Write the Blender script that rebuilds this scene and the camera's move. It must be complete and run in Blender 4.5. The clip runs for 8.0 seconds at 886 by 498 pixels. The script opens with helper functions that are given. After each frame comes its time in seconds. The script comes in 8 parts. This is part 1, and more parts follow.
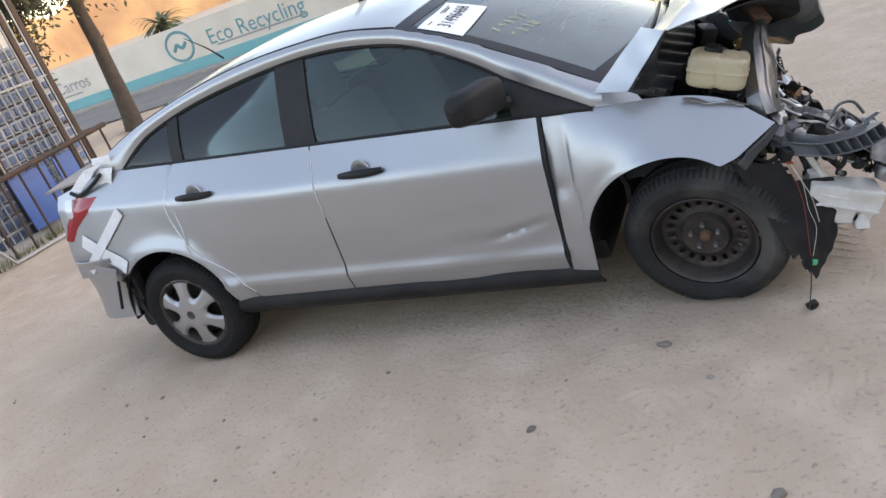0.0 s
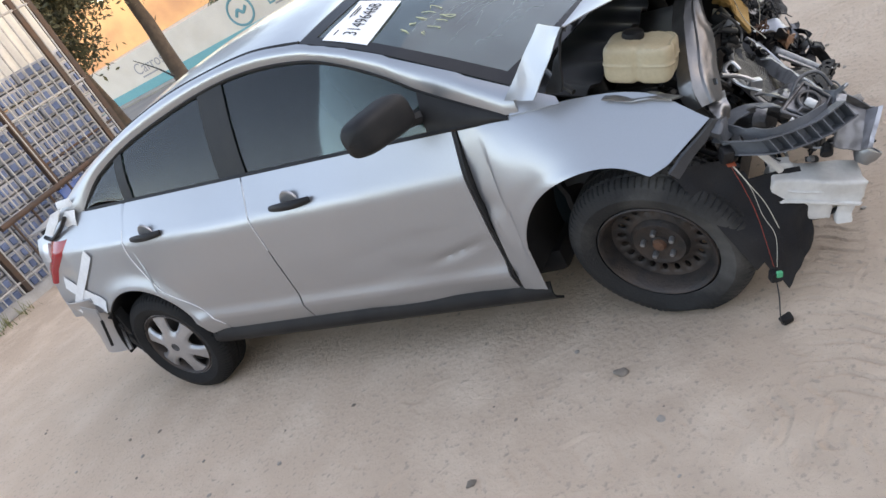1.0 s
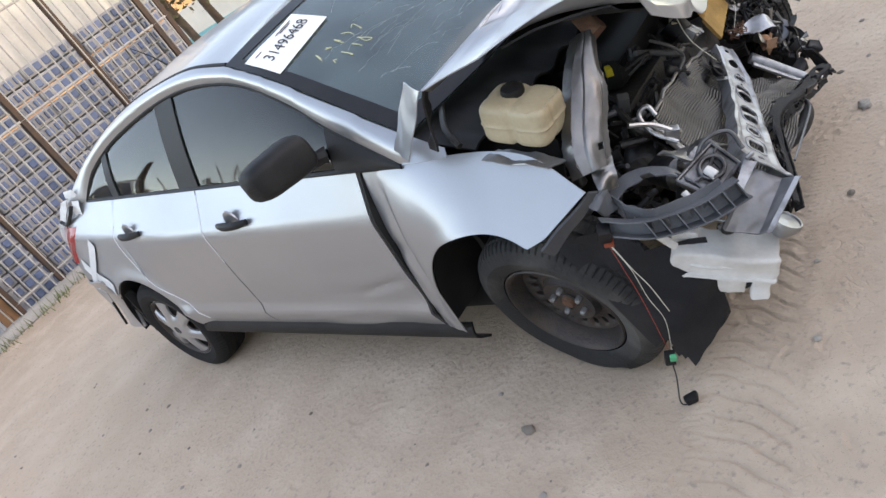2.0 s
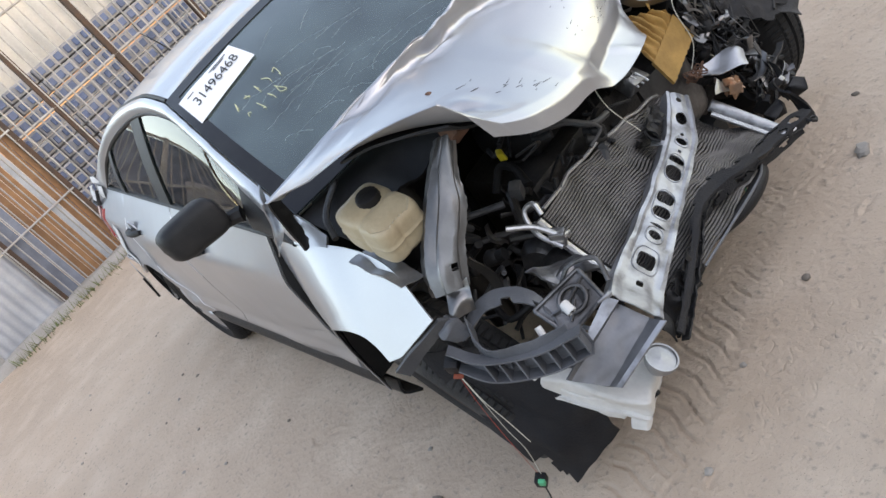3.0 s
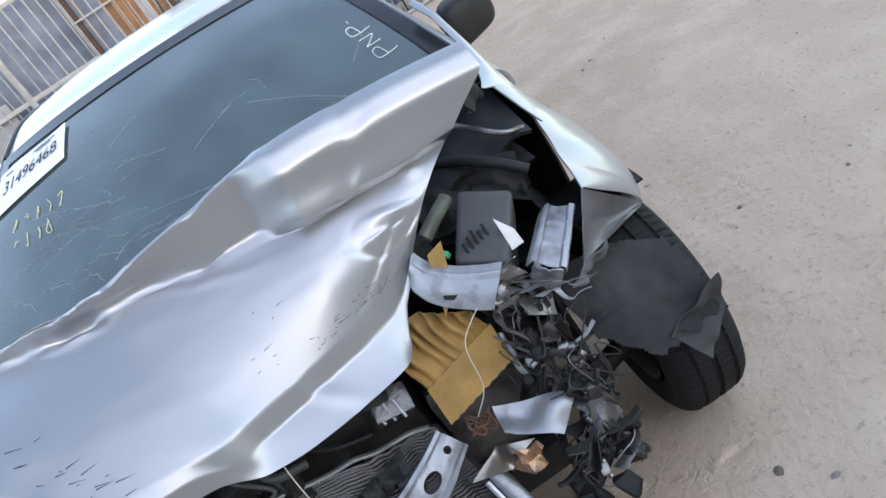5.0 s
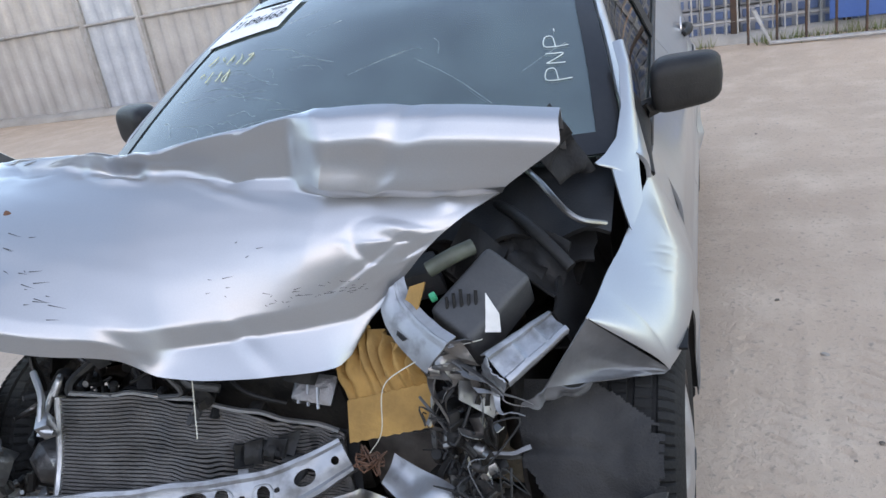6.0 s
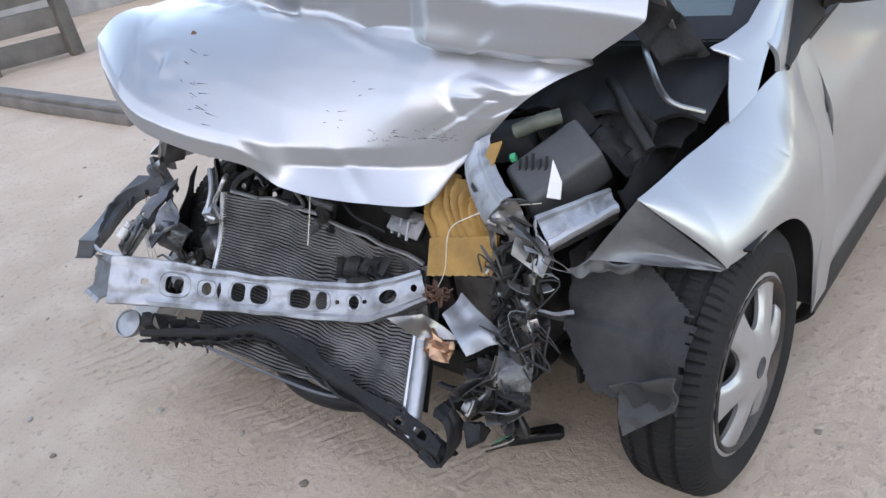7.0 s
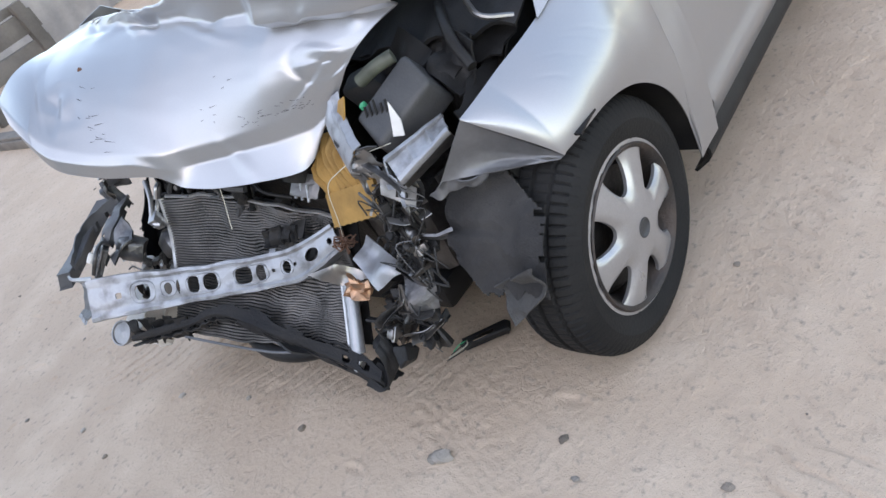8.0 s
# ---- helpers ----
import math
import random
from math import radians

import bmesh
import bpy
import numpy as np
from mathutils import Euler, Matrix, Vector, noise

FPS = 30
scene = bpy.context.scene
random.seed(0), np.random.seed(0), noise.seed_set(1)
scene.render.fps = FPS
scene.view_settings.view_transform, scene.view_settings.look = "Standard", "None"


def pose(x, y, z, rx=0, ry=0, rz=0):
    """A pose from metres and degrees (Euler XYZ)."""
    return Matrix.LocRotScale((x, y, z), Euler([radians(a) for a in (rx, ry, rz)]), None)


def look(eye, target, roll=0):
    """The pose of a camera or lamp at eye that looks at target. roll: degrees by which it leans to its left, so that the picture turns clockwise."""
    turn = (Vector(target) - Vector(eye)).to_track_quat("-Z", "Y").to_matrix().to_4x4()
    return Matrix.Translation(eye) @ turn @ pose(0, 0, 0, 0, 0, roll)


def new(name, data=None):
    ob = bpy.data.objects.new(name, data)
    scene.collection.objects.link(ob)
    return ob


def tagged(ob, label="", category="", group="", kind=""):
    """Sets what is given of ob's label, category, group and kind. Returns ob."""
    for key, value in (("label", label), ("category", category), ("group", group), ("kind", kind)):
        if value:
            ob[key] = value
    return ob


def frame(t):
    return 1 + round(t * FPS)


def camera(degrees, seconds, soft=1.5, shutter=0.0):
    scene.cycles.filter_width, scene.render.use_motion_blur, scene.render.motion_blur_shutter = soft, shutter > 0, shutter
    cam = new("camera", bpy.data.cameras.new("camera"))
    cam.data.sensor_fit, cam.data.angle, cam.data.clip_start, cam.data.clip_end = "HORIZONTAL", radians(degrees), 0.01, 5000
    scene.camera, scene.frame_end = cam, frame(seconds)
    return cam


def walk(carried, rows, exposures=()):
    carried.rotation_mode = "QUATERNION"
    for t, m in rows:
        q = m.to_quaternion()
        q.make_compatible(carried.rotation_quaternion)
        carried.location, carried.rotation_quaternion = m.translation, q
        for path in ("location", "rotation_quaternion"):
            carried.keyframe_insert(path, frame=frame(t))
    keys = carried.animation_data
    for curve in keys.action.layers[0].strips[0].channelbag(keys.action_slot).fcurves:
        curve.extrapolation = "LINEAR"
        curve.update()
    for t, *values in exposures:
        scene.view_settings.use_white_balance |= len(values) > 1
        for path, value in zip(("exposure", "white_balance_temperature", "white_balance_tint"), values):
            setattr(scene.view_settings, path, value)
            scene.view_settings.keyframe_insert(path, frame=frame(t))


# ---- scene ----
# ---------------------------------------------------------------- camera
cam = camera(59.2, 8.0, soft=1.5, shutter=0.0)
PATH = [
    (0, (0.415, -3.633, 1.729), (-0.459, -1.997, 0.982), -20.9),
    (0.2, (0.467, -3.534, 1.733), (-0.447, -1.959, 0.906), -25.7),
    (0.5, (0.695, -3.299, 1.697), (-0.307, -1.788, 0.852), -30.2),
    (0.8, (0.785, -3.101, 1.683), (-0.258, -1.602, 0.867), -30.2),
    (1, (0.916, -2.956, 1.682), (-0.224, -1.519, 0.886), -31.3),
    (1.2, (1.057, -2.85, 1.665), (-0.18, -1.491, 0.875), -32.5),
    (2.3, (1.63, -1.956, 1.601), (0.12, -0.947, 0.764), -38.0),
    (2.5, (1.719, -1.783, 1.577), (0.147, -0.87, 0.743), -39.4),
    (3, (1.878, -1.34, 1.592), (0.204, -0.638, 0.753), -41.5),
    (3.5, (1.892, -0.883, 1.601), (0.163, -0.31, 0.776), -42.6),
    (4, (1.926, -0.407, 1.564), (0.129, -0.132, 0.731), -42.6),
    (4.5, (1.799, 0.004, 1.516), (0.007, 0.118, 0.635), -39.0),
    (4.7, (1.732, 0.163, 1.534), (-0.056, 0.282, 0.647), -37.4),
    (5.8, (1.509, 0.841, 1.469), (-0.3, 0.412, 0.732), -14.5),
    (6, (1.496, 0.982, 1.462), (-0.248, 0.316, 0.744), -9.9),
    (6.2, (1.496, 1.175, 1.362), (-0.098, 0.186, 0.668), -7.6),
    (6.5, (1.488, 1.236, 1.419), (0.081, 0.132, 0.523), -8.1),
    (7, (1.424, 1.382, 1.419), (0.132, 0.156, 0.509), -9.0),
    (7.5, (1.398, 1.532, 1.431), (0.182, 0.235, 0.516), -13.0),
    (7.8, (1.302, 1.708, 1.448), (0.175, 0.384, 0.461), -22.8),
    (8, (1.233, 1.8, 1.44), (0.187, 0.46, 0.385), -29.4),
]
walk(cam, [(t, look(eye, target, roll)) for t, eye, target, roll in PATH], [(0.0, 2.40, 9700, 23), (1.0, 2.52, 9800, 23), (2.5, 2.56, 10000, 23), (3.0, 2.50, 9900, 22), (3.5, 2.42, 9100, 20), (4.0, 2.42, 8700, 19), (4.5, 2.46, 8500, 19), (6.0, 2.42, 8400, 20), (6.5, 2.52, 8600, 21), (7.0, 2.66, 8800, 22), (8.0, 2.66, 9000, 22)])

# ---------------------------------------------------------------- light: dusk, sun low behind the street, wide soft sky
SUN_ELEVATION, SUN_ROTATION = radians(14), radians(72)
world = bpy.data.worlds.new("dusk_sky")
scene.world = world
world.use_nodes = True
wn, wl = world.node_tree.nodes, world.node_tree.links
sky = wn.new("ShaderNodeTexSky")
sky.sky_type, sky.sun_disc = "NISHITA", False
sky.sun_elevation, sky.sun_rotation = SUN_ELEVATION, SUN_ROTATION
sky.air_density, sky.dust_density, sky.ozone_density = 1.0, 0.35, 2.0
wl.new(sky.outputs["Color"], wn["Background"].inputs["Color"])
wn["Background"].inputs["Strength"].default_value = 0.15
sun_data = bpy.data.lights.new("sun", "SUN")
sun_data.energy, sun_data.angle, sun_data.color = 0.15, radians(150), (1.0, 0.95, 0.90)
sun_lamp = new("sun", sun_data)
sun_lamp.matrix_world = look((0, 0, 30), Vector((0, 0, 30)) - Vector((math.cos(SUN_ELEVATION) * math.sin(SUN_ROTATION), math.cos(SUN_ELEVATION) * math.cos(SUN_ROTATION), math.sin(SUN_ELEVATION))))

# ---------------------------------------------------------------- materials
def material(name, base, rough=0.6, metal=0.0, second=None, scale=8.0, amount=0.5, bump=0.0, bump_scale=60.0, coat=0.0,
             transmission=0.0, fine=None, rough_var=0.12, sharp=(0.35, 0.65), vary=0.0):
    """A procedural surface: base colour and a second colour in patches, fine grain, uneven gloss and relief."""
    m = bpy.data.materials.new(name)
    m.use_nodes = True
    n, l = m.node_tree.nodes, m.node_tree.links
    b = n["Principled BSDF"]
    b.inputs["Metallic"].default_value = metal
    b.inputs["Coat Weight"].default_value = coat
    b.inputs["Coat Roughness"].default_value = 0.08
    b.inputs["Transmission Weight"].default_value = transmission
    co = n.new("ShaderNodeTexCoord")
    big = n.new("ShaderNodeTexNoise")
    big.inputs["Scale"].default_value, big.inputs["Detail"].default_value = scale, 6
    l.new(co.outputs["Object"], big.inputs["Vector"])
    ramp = n.new("ShaderNodeMapRange")
    ramp.inputs["From Min"].default_value, ramp.inputs["From Max"].default_value = sharp
    ramp.inputs["To Max"].default_value = amount
    l.new(big.outputs["Fac"], ramp.inputs["Value"])
    mix = n.new("ShaderNodeMix")
    mix.data_type = "RGBA"
    mix.inputs["A"].default_value = (*base, 1)
    mix.inputs["B"].default_value = (*(second or [c * 0.75 for c in base]), 1)
    l.new(ramp.outputs["Result"], mix.inputs["Factor"])
    grain = n.new("ShaderNodeTexNoise")
    grain.inputs["Scale"].default_value, grain.inputs["Detail"].default_value = bump_scale, 5
    l.new(co.outputs["Object"], grain.inputs["Vector"])
    hsv = n.new("ShaderNodeHueSaturation")
    val = n.new("ShaderNodeMapRange")
    f = fine if fine is not None else 0.12
    val.inputs["To Min"].default_value, val.inputs["To Max"].default_value = 1 - f, 1 + f
    l.new(grain.outputs["Fac"], val.inputs["Value"])
    l.new(mix.outputs["Result"], hsv.inputs["Color"])
    if vary:
        info, spread, times = n.new("ShaderNodeObjectInfo"), n.new("ShaderNodeMapRange"), n.new("ShaderNodeMath")
        spread.inputs["To Min"].default_value, spread.inputs["To Max"].default_value = 1 - vary, 1 + vary
        times.operation = "MULTIPLY"
        l.new(info.outputs["Random"], spread.inputs["Value"])
        l.new(spread.outputs["Result"], times.inputs[0])
        l.new(val.outputs["Result"], times.inputs[1])
        l.new(times.outputs[0], hsv.inputs["Value"])
    else:
        l.new(val.outputs["Result"], hsv.inputs["Value"])
    l.new(hsv.outputs["Color"], b.inputs["Base Color"])
    rr = n.new("ShaderNodeMapRange")
    rr.inputs["To Min"].default_value = max(0.02, rough - rough_var)
    rr.inputs["To Max"].default_value = min(1.0, rough + rough_var)
    l.new(big.outputs["Fac"], rr.inputs["Value"])
    l.new(rr.outputs["Result"], b.inputs["Roughness"])
    if bump:
        bp = n.new("ShaderNodeBump")
        bp.inputs["Strength"].default_value, bp.inputs["Distance"].default_value = min(1.0, bump), 0.01
        l.new(grain.outputs["Fac"], bp.inputs["Height"])
        l.new(bp.outputs["Normal"], b.inputs["Normal"])
    return m


def paint_material():
    """Silver metallic car paint with flake, dust and faint waviness."""
    m = material("silver_paint", (0.418, 0.425, 0.438), 0.37, 0.74, (0.39, 0.39, 0.395), 2.2, 0.35, 0.0, 350.0, coat=0.5, fine=0.07, rough_var=0.07)
    n, l = m.node_tree.nodes, m.node_tree.links
    wave, co, bp = n.new("ShaderNodeTexNoise"), n.new("ShaderNodeTexCoord"), n.new("ShaderNodeBump")
    wave.inputs["Scale"].default_value, wave.inputs["Detail"].default_value = 7.0, 1.0
    bp.inputs["Strength"].default_value, bp.inputs["Distance"].default_value = 0.12, 0.02
    l.new(co.outputs["Object"], wave.inputs["Vector"])
    l.new(wave.outputs["Fac"], bp.inputs["Height"])
    l.new(bp.outputs["Normal"], n["Principled BSDF"].inputs["Normal"])
    return m


def glass_material(name, tint, rough=0.02, alpha_mix=0.85, ior=1.75):
    """A thin pane: clear with a tint, a painted-in teal sheen, and a mirror that grows towards grazing."""
    m = bpy.data.materials.new(name)
    m.use_nodes = True
    n, l = m.node_tree.nodes, m.node_tree.links
    n.remove(n["Principled BSDF"])
    clear, gloss, fres, mix = n.new("ShaderNodeBsdfTransparent"), n.new("ShaderNodeBsdfGlossy"), n.new("ShaderNodeFresnel"), n.new("ShaderNodeMixShader")
    sheen, both, co, noise_, rng = n.new("ShaderNodeBsdfDiffuse"), n.new("ShaderNodeMixShader"), n.new("ShaderNodeTexCoord"), n.new("ShaderNodeTexNoise"), n.new("ShaderNodeMapRange")
    clear.inputs["Color"].default_value = (*tint, 1)
    gloss.inputs["Roughness"].default_value = rough
    fres.inputs["IOR"].default_value = ior
    # teal diffuse layer in patches, painted in where the sky's reflection falls short
    sheen.inputs["Color"].default_value = (0.34, 0.49, 0.48, 1)
    noise_.inputs["Scale"].default_value, noise_.inputs["Detail"].default_value = 5, 8
    rng.inputs["To Min"].default_value, rng.inputs["To Max"].default_value = 0.0, 1 - alpha_mix
    l.new(co.outputs["Object"], noise_.inputs["Vector"])
    l.new(noise_.outputs["Fac"], rng.inputs["Value"])
    l.new(rng.outputs["Result"], both.inputs["Fac"])
    l.new(clear.outputs[0], both.inputs[1])
    l.new(sheen.outputs[0], both.inputs[2])
    l.new(fres.outputs[0], mix.inputs["Fac"])
    l.new(both.outputs[0], mix.inputs[1])
    l.new(gloss.outputs[0], mix.inputs[2])
    l.new(mix.outputs[0], n["Material Output"].inputs["Surface"])
    return m


def sand_material():
    """Dry compacted sand: pale, with damp patches, fine grit and small prints pressed in."""
    m = bpy.data.materials.new("dry_sand")
    m.use_nodes = True
    n, l = m.node_tree.nodes, m.node_tree.links
    b = n["Principled BSDF"]
    b.inputs["Roughness"].default_value = 0.95
    b.inputs["Specular IOR Level"].default_value = 0.15
    co = n.new("ShaderNodeTexCoord")

    def tex(scale, detail, rough=0.55):
        t = n.new("ShaderNodeTexNoise")
        t.inputs["Scale"].default_value, t.inputs["Detail"].default_value, t.inputs["Roughness"].default_value = scale, detail, rough
        l.new(co.outputs["Object"], t.inputs["Vector"])
        return t.outputs["Fac"]

    def blend(fac, a, bcol, lo, hi):
        r, x = n.new("ShaderNodeMapRange"), n.new("ShaderNodeMix")
        r.inputs["From Min"].default_value, r.inputs["From Max"].default_value = lo, hi
        l.new(fac, r.inputs["Value"])
        x.data_type = "RGBA"
        if isinstance(a, tuple):
            x.inputs["A"].default_value = (*a, 1)
        else:
            l.new(a, x.inputs["A"])
        x.inputs["B"].default_value = (*bcol, 1)
        l.new(r.outputs["Result"], x.inputs["Factor"])
        return x.outputs["Result"]

    large, mid, fine, grit = tex(0.35, 4), tex(3.0, 6), tex(45, 4), tex(260, 2)
    c = blend(large, (0.60, 0.452, 0.342), (0.50, 0.377, 0.286), 0.35, 0.65)
    c = blend(mid, c, (0.65, 0.508, 0.395), 0.45, 0.75)
    c = blend(fine, c, (0.28, 0.236, 0.195), 0.58, 0.80)
    c = blend(grit, c, (0.24, 0.19, 0.15), 0.66, 0.76)
    l.new(c, b.inputs["Base Color"])
    add = n.new("ShaderNodeMath")
    add.operation = "MULTIPLY_ADD"
    add.inputs[1].default_value = 0.35
    l.new(fine, add.inputs[0])
    l.new(mid, add.inputs[2])
    bp, bp2 = n.new("ShaderNodeBump"), n.new("ShaderNodeBump")
    bp.inputs["Strength"].default_value, bp.inputs["Distance"].default_value = 0.55, 0.03
    bp2.inputs["Strength"].default_value, bp2.inputs["Distance"].default_value = 0.6, 0.004
    l.new(add.outputs[0], bp.inputs["Height"])
    l.new(grit, bp2.inputs["Height"])
    # short curled prints in patches
    curl, away, line, patch, both, bp3 = n.new("ShaderNodeTexNoise"), n.new("ShaderNodeMath"), n.new("ShaderNodeMapRange"), n.new("ShaderNodeMapRange"), n.new("ShaderNodeMath"), n.new("ShaderNodeBump")
    curl.inputs["Scale"].default_value, curl.inputs["Detail"].default_value, curl.inputs["Distortion"].default_value = 15.0, 1.5, 0.8
    l.new(co.outputs["Object"], curl.inputs["Vector"])
    away.operation, away.inputs[1].default_value = "SUBTRACT", 0.5
    l.new(curl.outputs["Fac"], away.inputs[0])
    size = n.new("ShaderNodeMath")
    size.operation = "ABSOLUTE"
    l.new(away.outputs[0], size.inputs[0])
    line.inputs["From Max"].default_value, line.inputs["To Min"].default_value, line.inputs["To Max"].default_value = 0.045, 0.0, 1.0
    l.new(size.outputs[0], line.inputs["Value"])
    patch.inputs["From Min"].default_value, patch.inputs["From Max"].default_value = 0.47, 0.60
    l.new(tex(1.7, 3), patch.inputs["Value"])
    away2 = n.new("ShaderNodeMath")
    away2.operation, away2.inputs[0].default_value = "SUBTRACT", 1.0
    l.new(line.outputs["Result"], away2.inputs[1])
    both.operation = "MULTIPLY"
    l.new(away2.outputs[0], both.inputs[0])
    gaps, cut_ = n.new("ShaderNodeMapRange"), n.new("ShaderNodeMath")
    gaps.inputs["From Min"].default_value, gaps.inputs["From Max"].default_value = 0.46, 0.56
    l.new(tex(8.0, 2), gaps.inputs["Value"])
    cut_.operation = "MULTIPLY"
    l.new(gaps.outputs["Result"], cut_.inputs[0])
    l.new(patch.outputs["Result"], cut_.inputs[1])
    l.new(cut_.outputs[0], both.inputs[1])
    bp3.invert = True
    bp3.inputs["Strength"].default_value, bp3.inputs["Distance"].default_value = 0.35, 0.007
    l.new(both.outputs[0], bp3.inputs["Height"])
    l.new(bp.outputs["Normal"], bp3.inputs["Normal"])
    l.new(bp3.outputs["Normal"], bp2.inputs["Normal"])
    l.new(bp2.outputs["Normal"], b.inputs["Normal"])
    return m


SILVER = paint_material()
DULL = material("dull_steel", (0.20, 0.205, 0.215), 0.5, 0.6, (0.12, 0.12, 0.12), 10, 0.6, 0.05, 90)
BARE = material("torn_steel", (0.36, 0.365, 0.37), 0.42, 0.85, (0.24, 0.235, 0.23), 10, 0.6, 0.08, 90)
GALV = material("galvanised_beam", (0.38, 0.392, 0.41), 0.45, 0.6, (0.13, 0.125, 0.12), 18, 0.8, 0.12, 70, sharp=(0.48, 0.70))
ALU = material("aluminium", (0.50, 0.50, 0.50), 0.35, 0.9, (0.4, 0.39, 0.38), 20, 0.5, 0.15, 120)
RAILM = material("pressed_steel_rail", (0.27, 0.26, 0.25), 0.32, 0.9, (0.18, 0.17, 0.165), 5, 0.6, 0.06, 60)
RAILD = material("dull_bronze_steel", (0.22, 0.213, 0.208), 0.34, 0.85, (0.11, 0.104, 0.10), 6, 0.7, 0.08, 60)
FIN = material("radiator_fins", (0.07, 0.065, 0.061), 0.5, 0.6, (0.17, 0.157, 0.148), 9, 0.8, 0.3, 200)
BLACK = material("black_plastic", (0.012, 0.012, 0.013), 0.5, 0.0, (0.032, 0.030, 0.028), 9, 0.6, 0.15, 200)
GREYPL = material("grey_plastic", (0.040, 0.042, 0.046), 0.55, 0.0, (0.09, 0.087, 0.083), 6, 0.6, 0.15, 150)
LAMPGREY = material("pale_grey_plastic", (0.115, 0.12, 0.128), 0.45, 0.0, (0.06, 0.06, 0.062), 7, 0.6, 0.15, 150)
FELT = material("grey_felt", (0.018, 0.018, 0.02), 0.9, 0.0, (0.085, 0.08, 0.075), 3.0, 0.8, 0.4, 220)
DUSTFELT = material("dusty_felt", (0.072, 0.069, 0.066), 0.9, 0.0, (0.03, 0.029, 0.028), 7, 0.8, 0.4, 200)
LINER = material("felt_liner", (0.016, 0.016, 0.018), 0.75, 0.0, (0.04, 0.037, 0.034), 4, 0.7, 0.3, 160)
GLOSSB = material("gloss_black_trim", (0.018, 0.018, 0.02), 0.2, 0.0, (0.03, 0.03, 0.03), 6, 0.5)
ENGINE = material("dirty_engine", (0.012, 0.0115, 0.0115), 0.45, 0.2, (0.05, 0.044, 0.038), 12, 0.7, 0.3, 80)
CASTING = material("cast_aluminium", (0.20, 0.197, 0.197), 0.4, 0.85, (0.05, 0.046, 0.044), 11, 0.75, 0.3, 70)
RUBBER = material("tyre_rubber", (0.011, 0.011, 0.0115), 0.75, 0.0, (0.028, 0.0265, 0.025), 6, 0.5, 0.25, 140)
DUSTY = material("dusty_rubber", (0.014, 0.014, 0.014), 0.8, 0.0, (0.17, 0.16, 0.145), 3, 0.65, 0.3, 120, sharp=(0.52, 0.74))
CAPPAINT = material("hubcap_silver", (0.44, 0.44, 0.45), 0.32, 0.65, (0.30, 0.285, 0.27), 9, 0.4, 0.05, 200, coat=0.3)
STEELW = material("brown_steel_wheel", (0.035, 0.033, 0.033), 0.5, 0.4, (0.10, 0.07, 0.055), 13, 0.6, 0.25, 120)
RUST = material("rusty_iron", (0.16, 0.075, 0.045), 0.8, 0.2, (0.07, 0.045, 0.035), 18, 0.8, 0.4, 120)
COPPER = material("torn_copper", (0.62, 0.34, 0.20), 0.4, 0.7, (0.35, 0.25, 0.2), 25, 0.6, 0.3, 90)
TANK = material("yellowed_plastic", (0.52, 0.44, 0.30), 0.4, 0.0, (0.38, 0.29, 0.18), 6, 0.7, 0.1, 90)
WHITEPL = material("white_plastic", (0.75, 0.73, 0.69), 0.5, 0.0, (0.52, 0.48, 0.43), 7, 0.6, 0.2, 60)
FILTER = material("filter_paper", (0.46, 0.255, 0.075), 0.8, 0.0, (0.27, 0.15, 0.05), 14, 0.7, 0.2, 130)
# pale coat for the highlights drawn on the door edges
BRIGHT = material("edge_glint", (0.80, 0.80, 0.80), 0.4, 0.2)
TAPE = material("white_tape", (0.80, 0.79, 0.78), 0.5, 0.0, (0.66, 0.65, 0.63), 10, 0.5, 0.15, 60)
PAPER = material("printed_paper", (0.84, 0.84, 0.84), 0.7, 0.0, (0.76, 0.76, 0.77), 8, 0.5)
INK = material("black_ink", (0.02, 0.02, 0.022), 0.8)
CHALK = material("yellow_wax_writing", (0.70, 0.68, 0.42), 0.8)
CHALKW = material("white_wax_writing", (0.72, 0.76, 0.74), 0.8)
CRACK = material("glass_crack", (0.40, 0.50, 0.50), 0.4)
REDLENS = material("red_lens", (0.42, 0.012, 0.02), 0.12, 0.0, (0.30, 0.01, 0.02), 6, 0.5, coat=0.6)
CLEARLENS = material("clear_lens", (0.70, 0.70, 0.70), 0.15, 0.2, (0.5, 0.5, 0.5), 6, 0.5, coat=0.6)
SEATM = material("grey_seat_cloth", (0.10, 0.10, 0.105), 0.9, 0.0, (0.14, 0.14, 0.14), 20, 0.6, 0.3, 240)
INTERIOR = material("dark_interior", (0.025, 0.026, 0.028), 0.8, 0.0, (0.035, 0.035, 0.035), 8, 0.6)
HEADLINER = material("headliner", (0.35, 0.35, 0.34), 0.9)
WIRE_W = material("white_wire", (0.65, 0.62, 0.52), 0.5)
WIRE_R = material("red_wire", (0.50, 0.06, 0.035), 0.5)
WIRE_K = material("black_wire", (0.03, 0.03, 0.03), 0.5)
GREEN = material("green_connector", (0.03, 0.50, 0.25), 0.4)
YELLOW = material("yellow_connector", (0.62, 0.50, 0.04), 0.4)
RED = material("red_connector", (0.36, 0.07, 0.03), 0.45)
CHROME = material("worn_chrome", (0.75, 0.75, 0.74), 0.22, 1.0, (0.5, 0.5, 0.5), 15, 0.5)
GLASS = glass_material("tinted_side_glass", (0.56, 0.67, 0.65), 0.02, 0.975, 1.5)
SCREEN = glass_material("windscreen_glass", (0.68, 0.86, 0.83), 0.02, 0.70, 2.2)
SAND = sand_material()
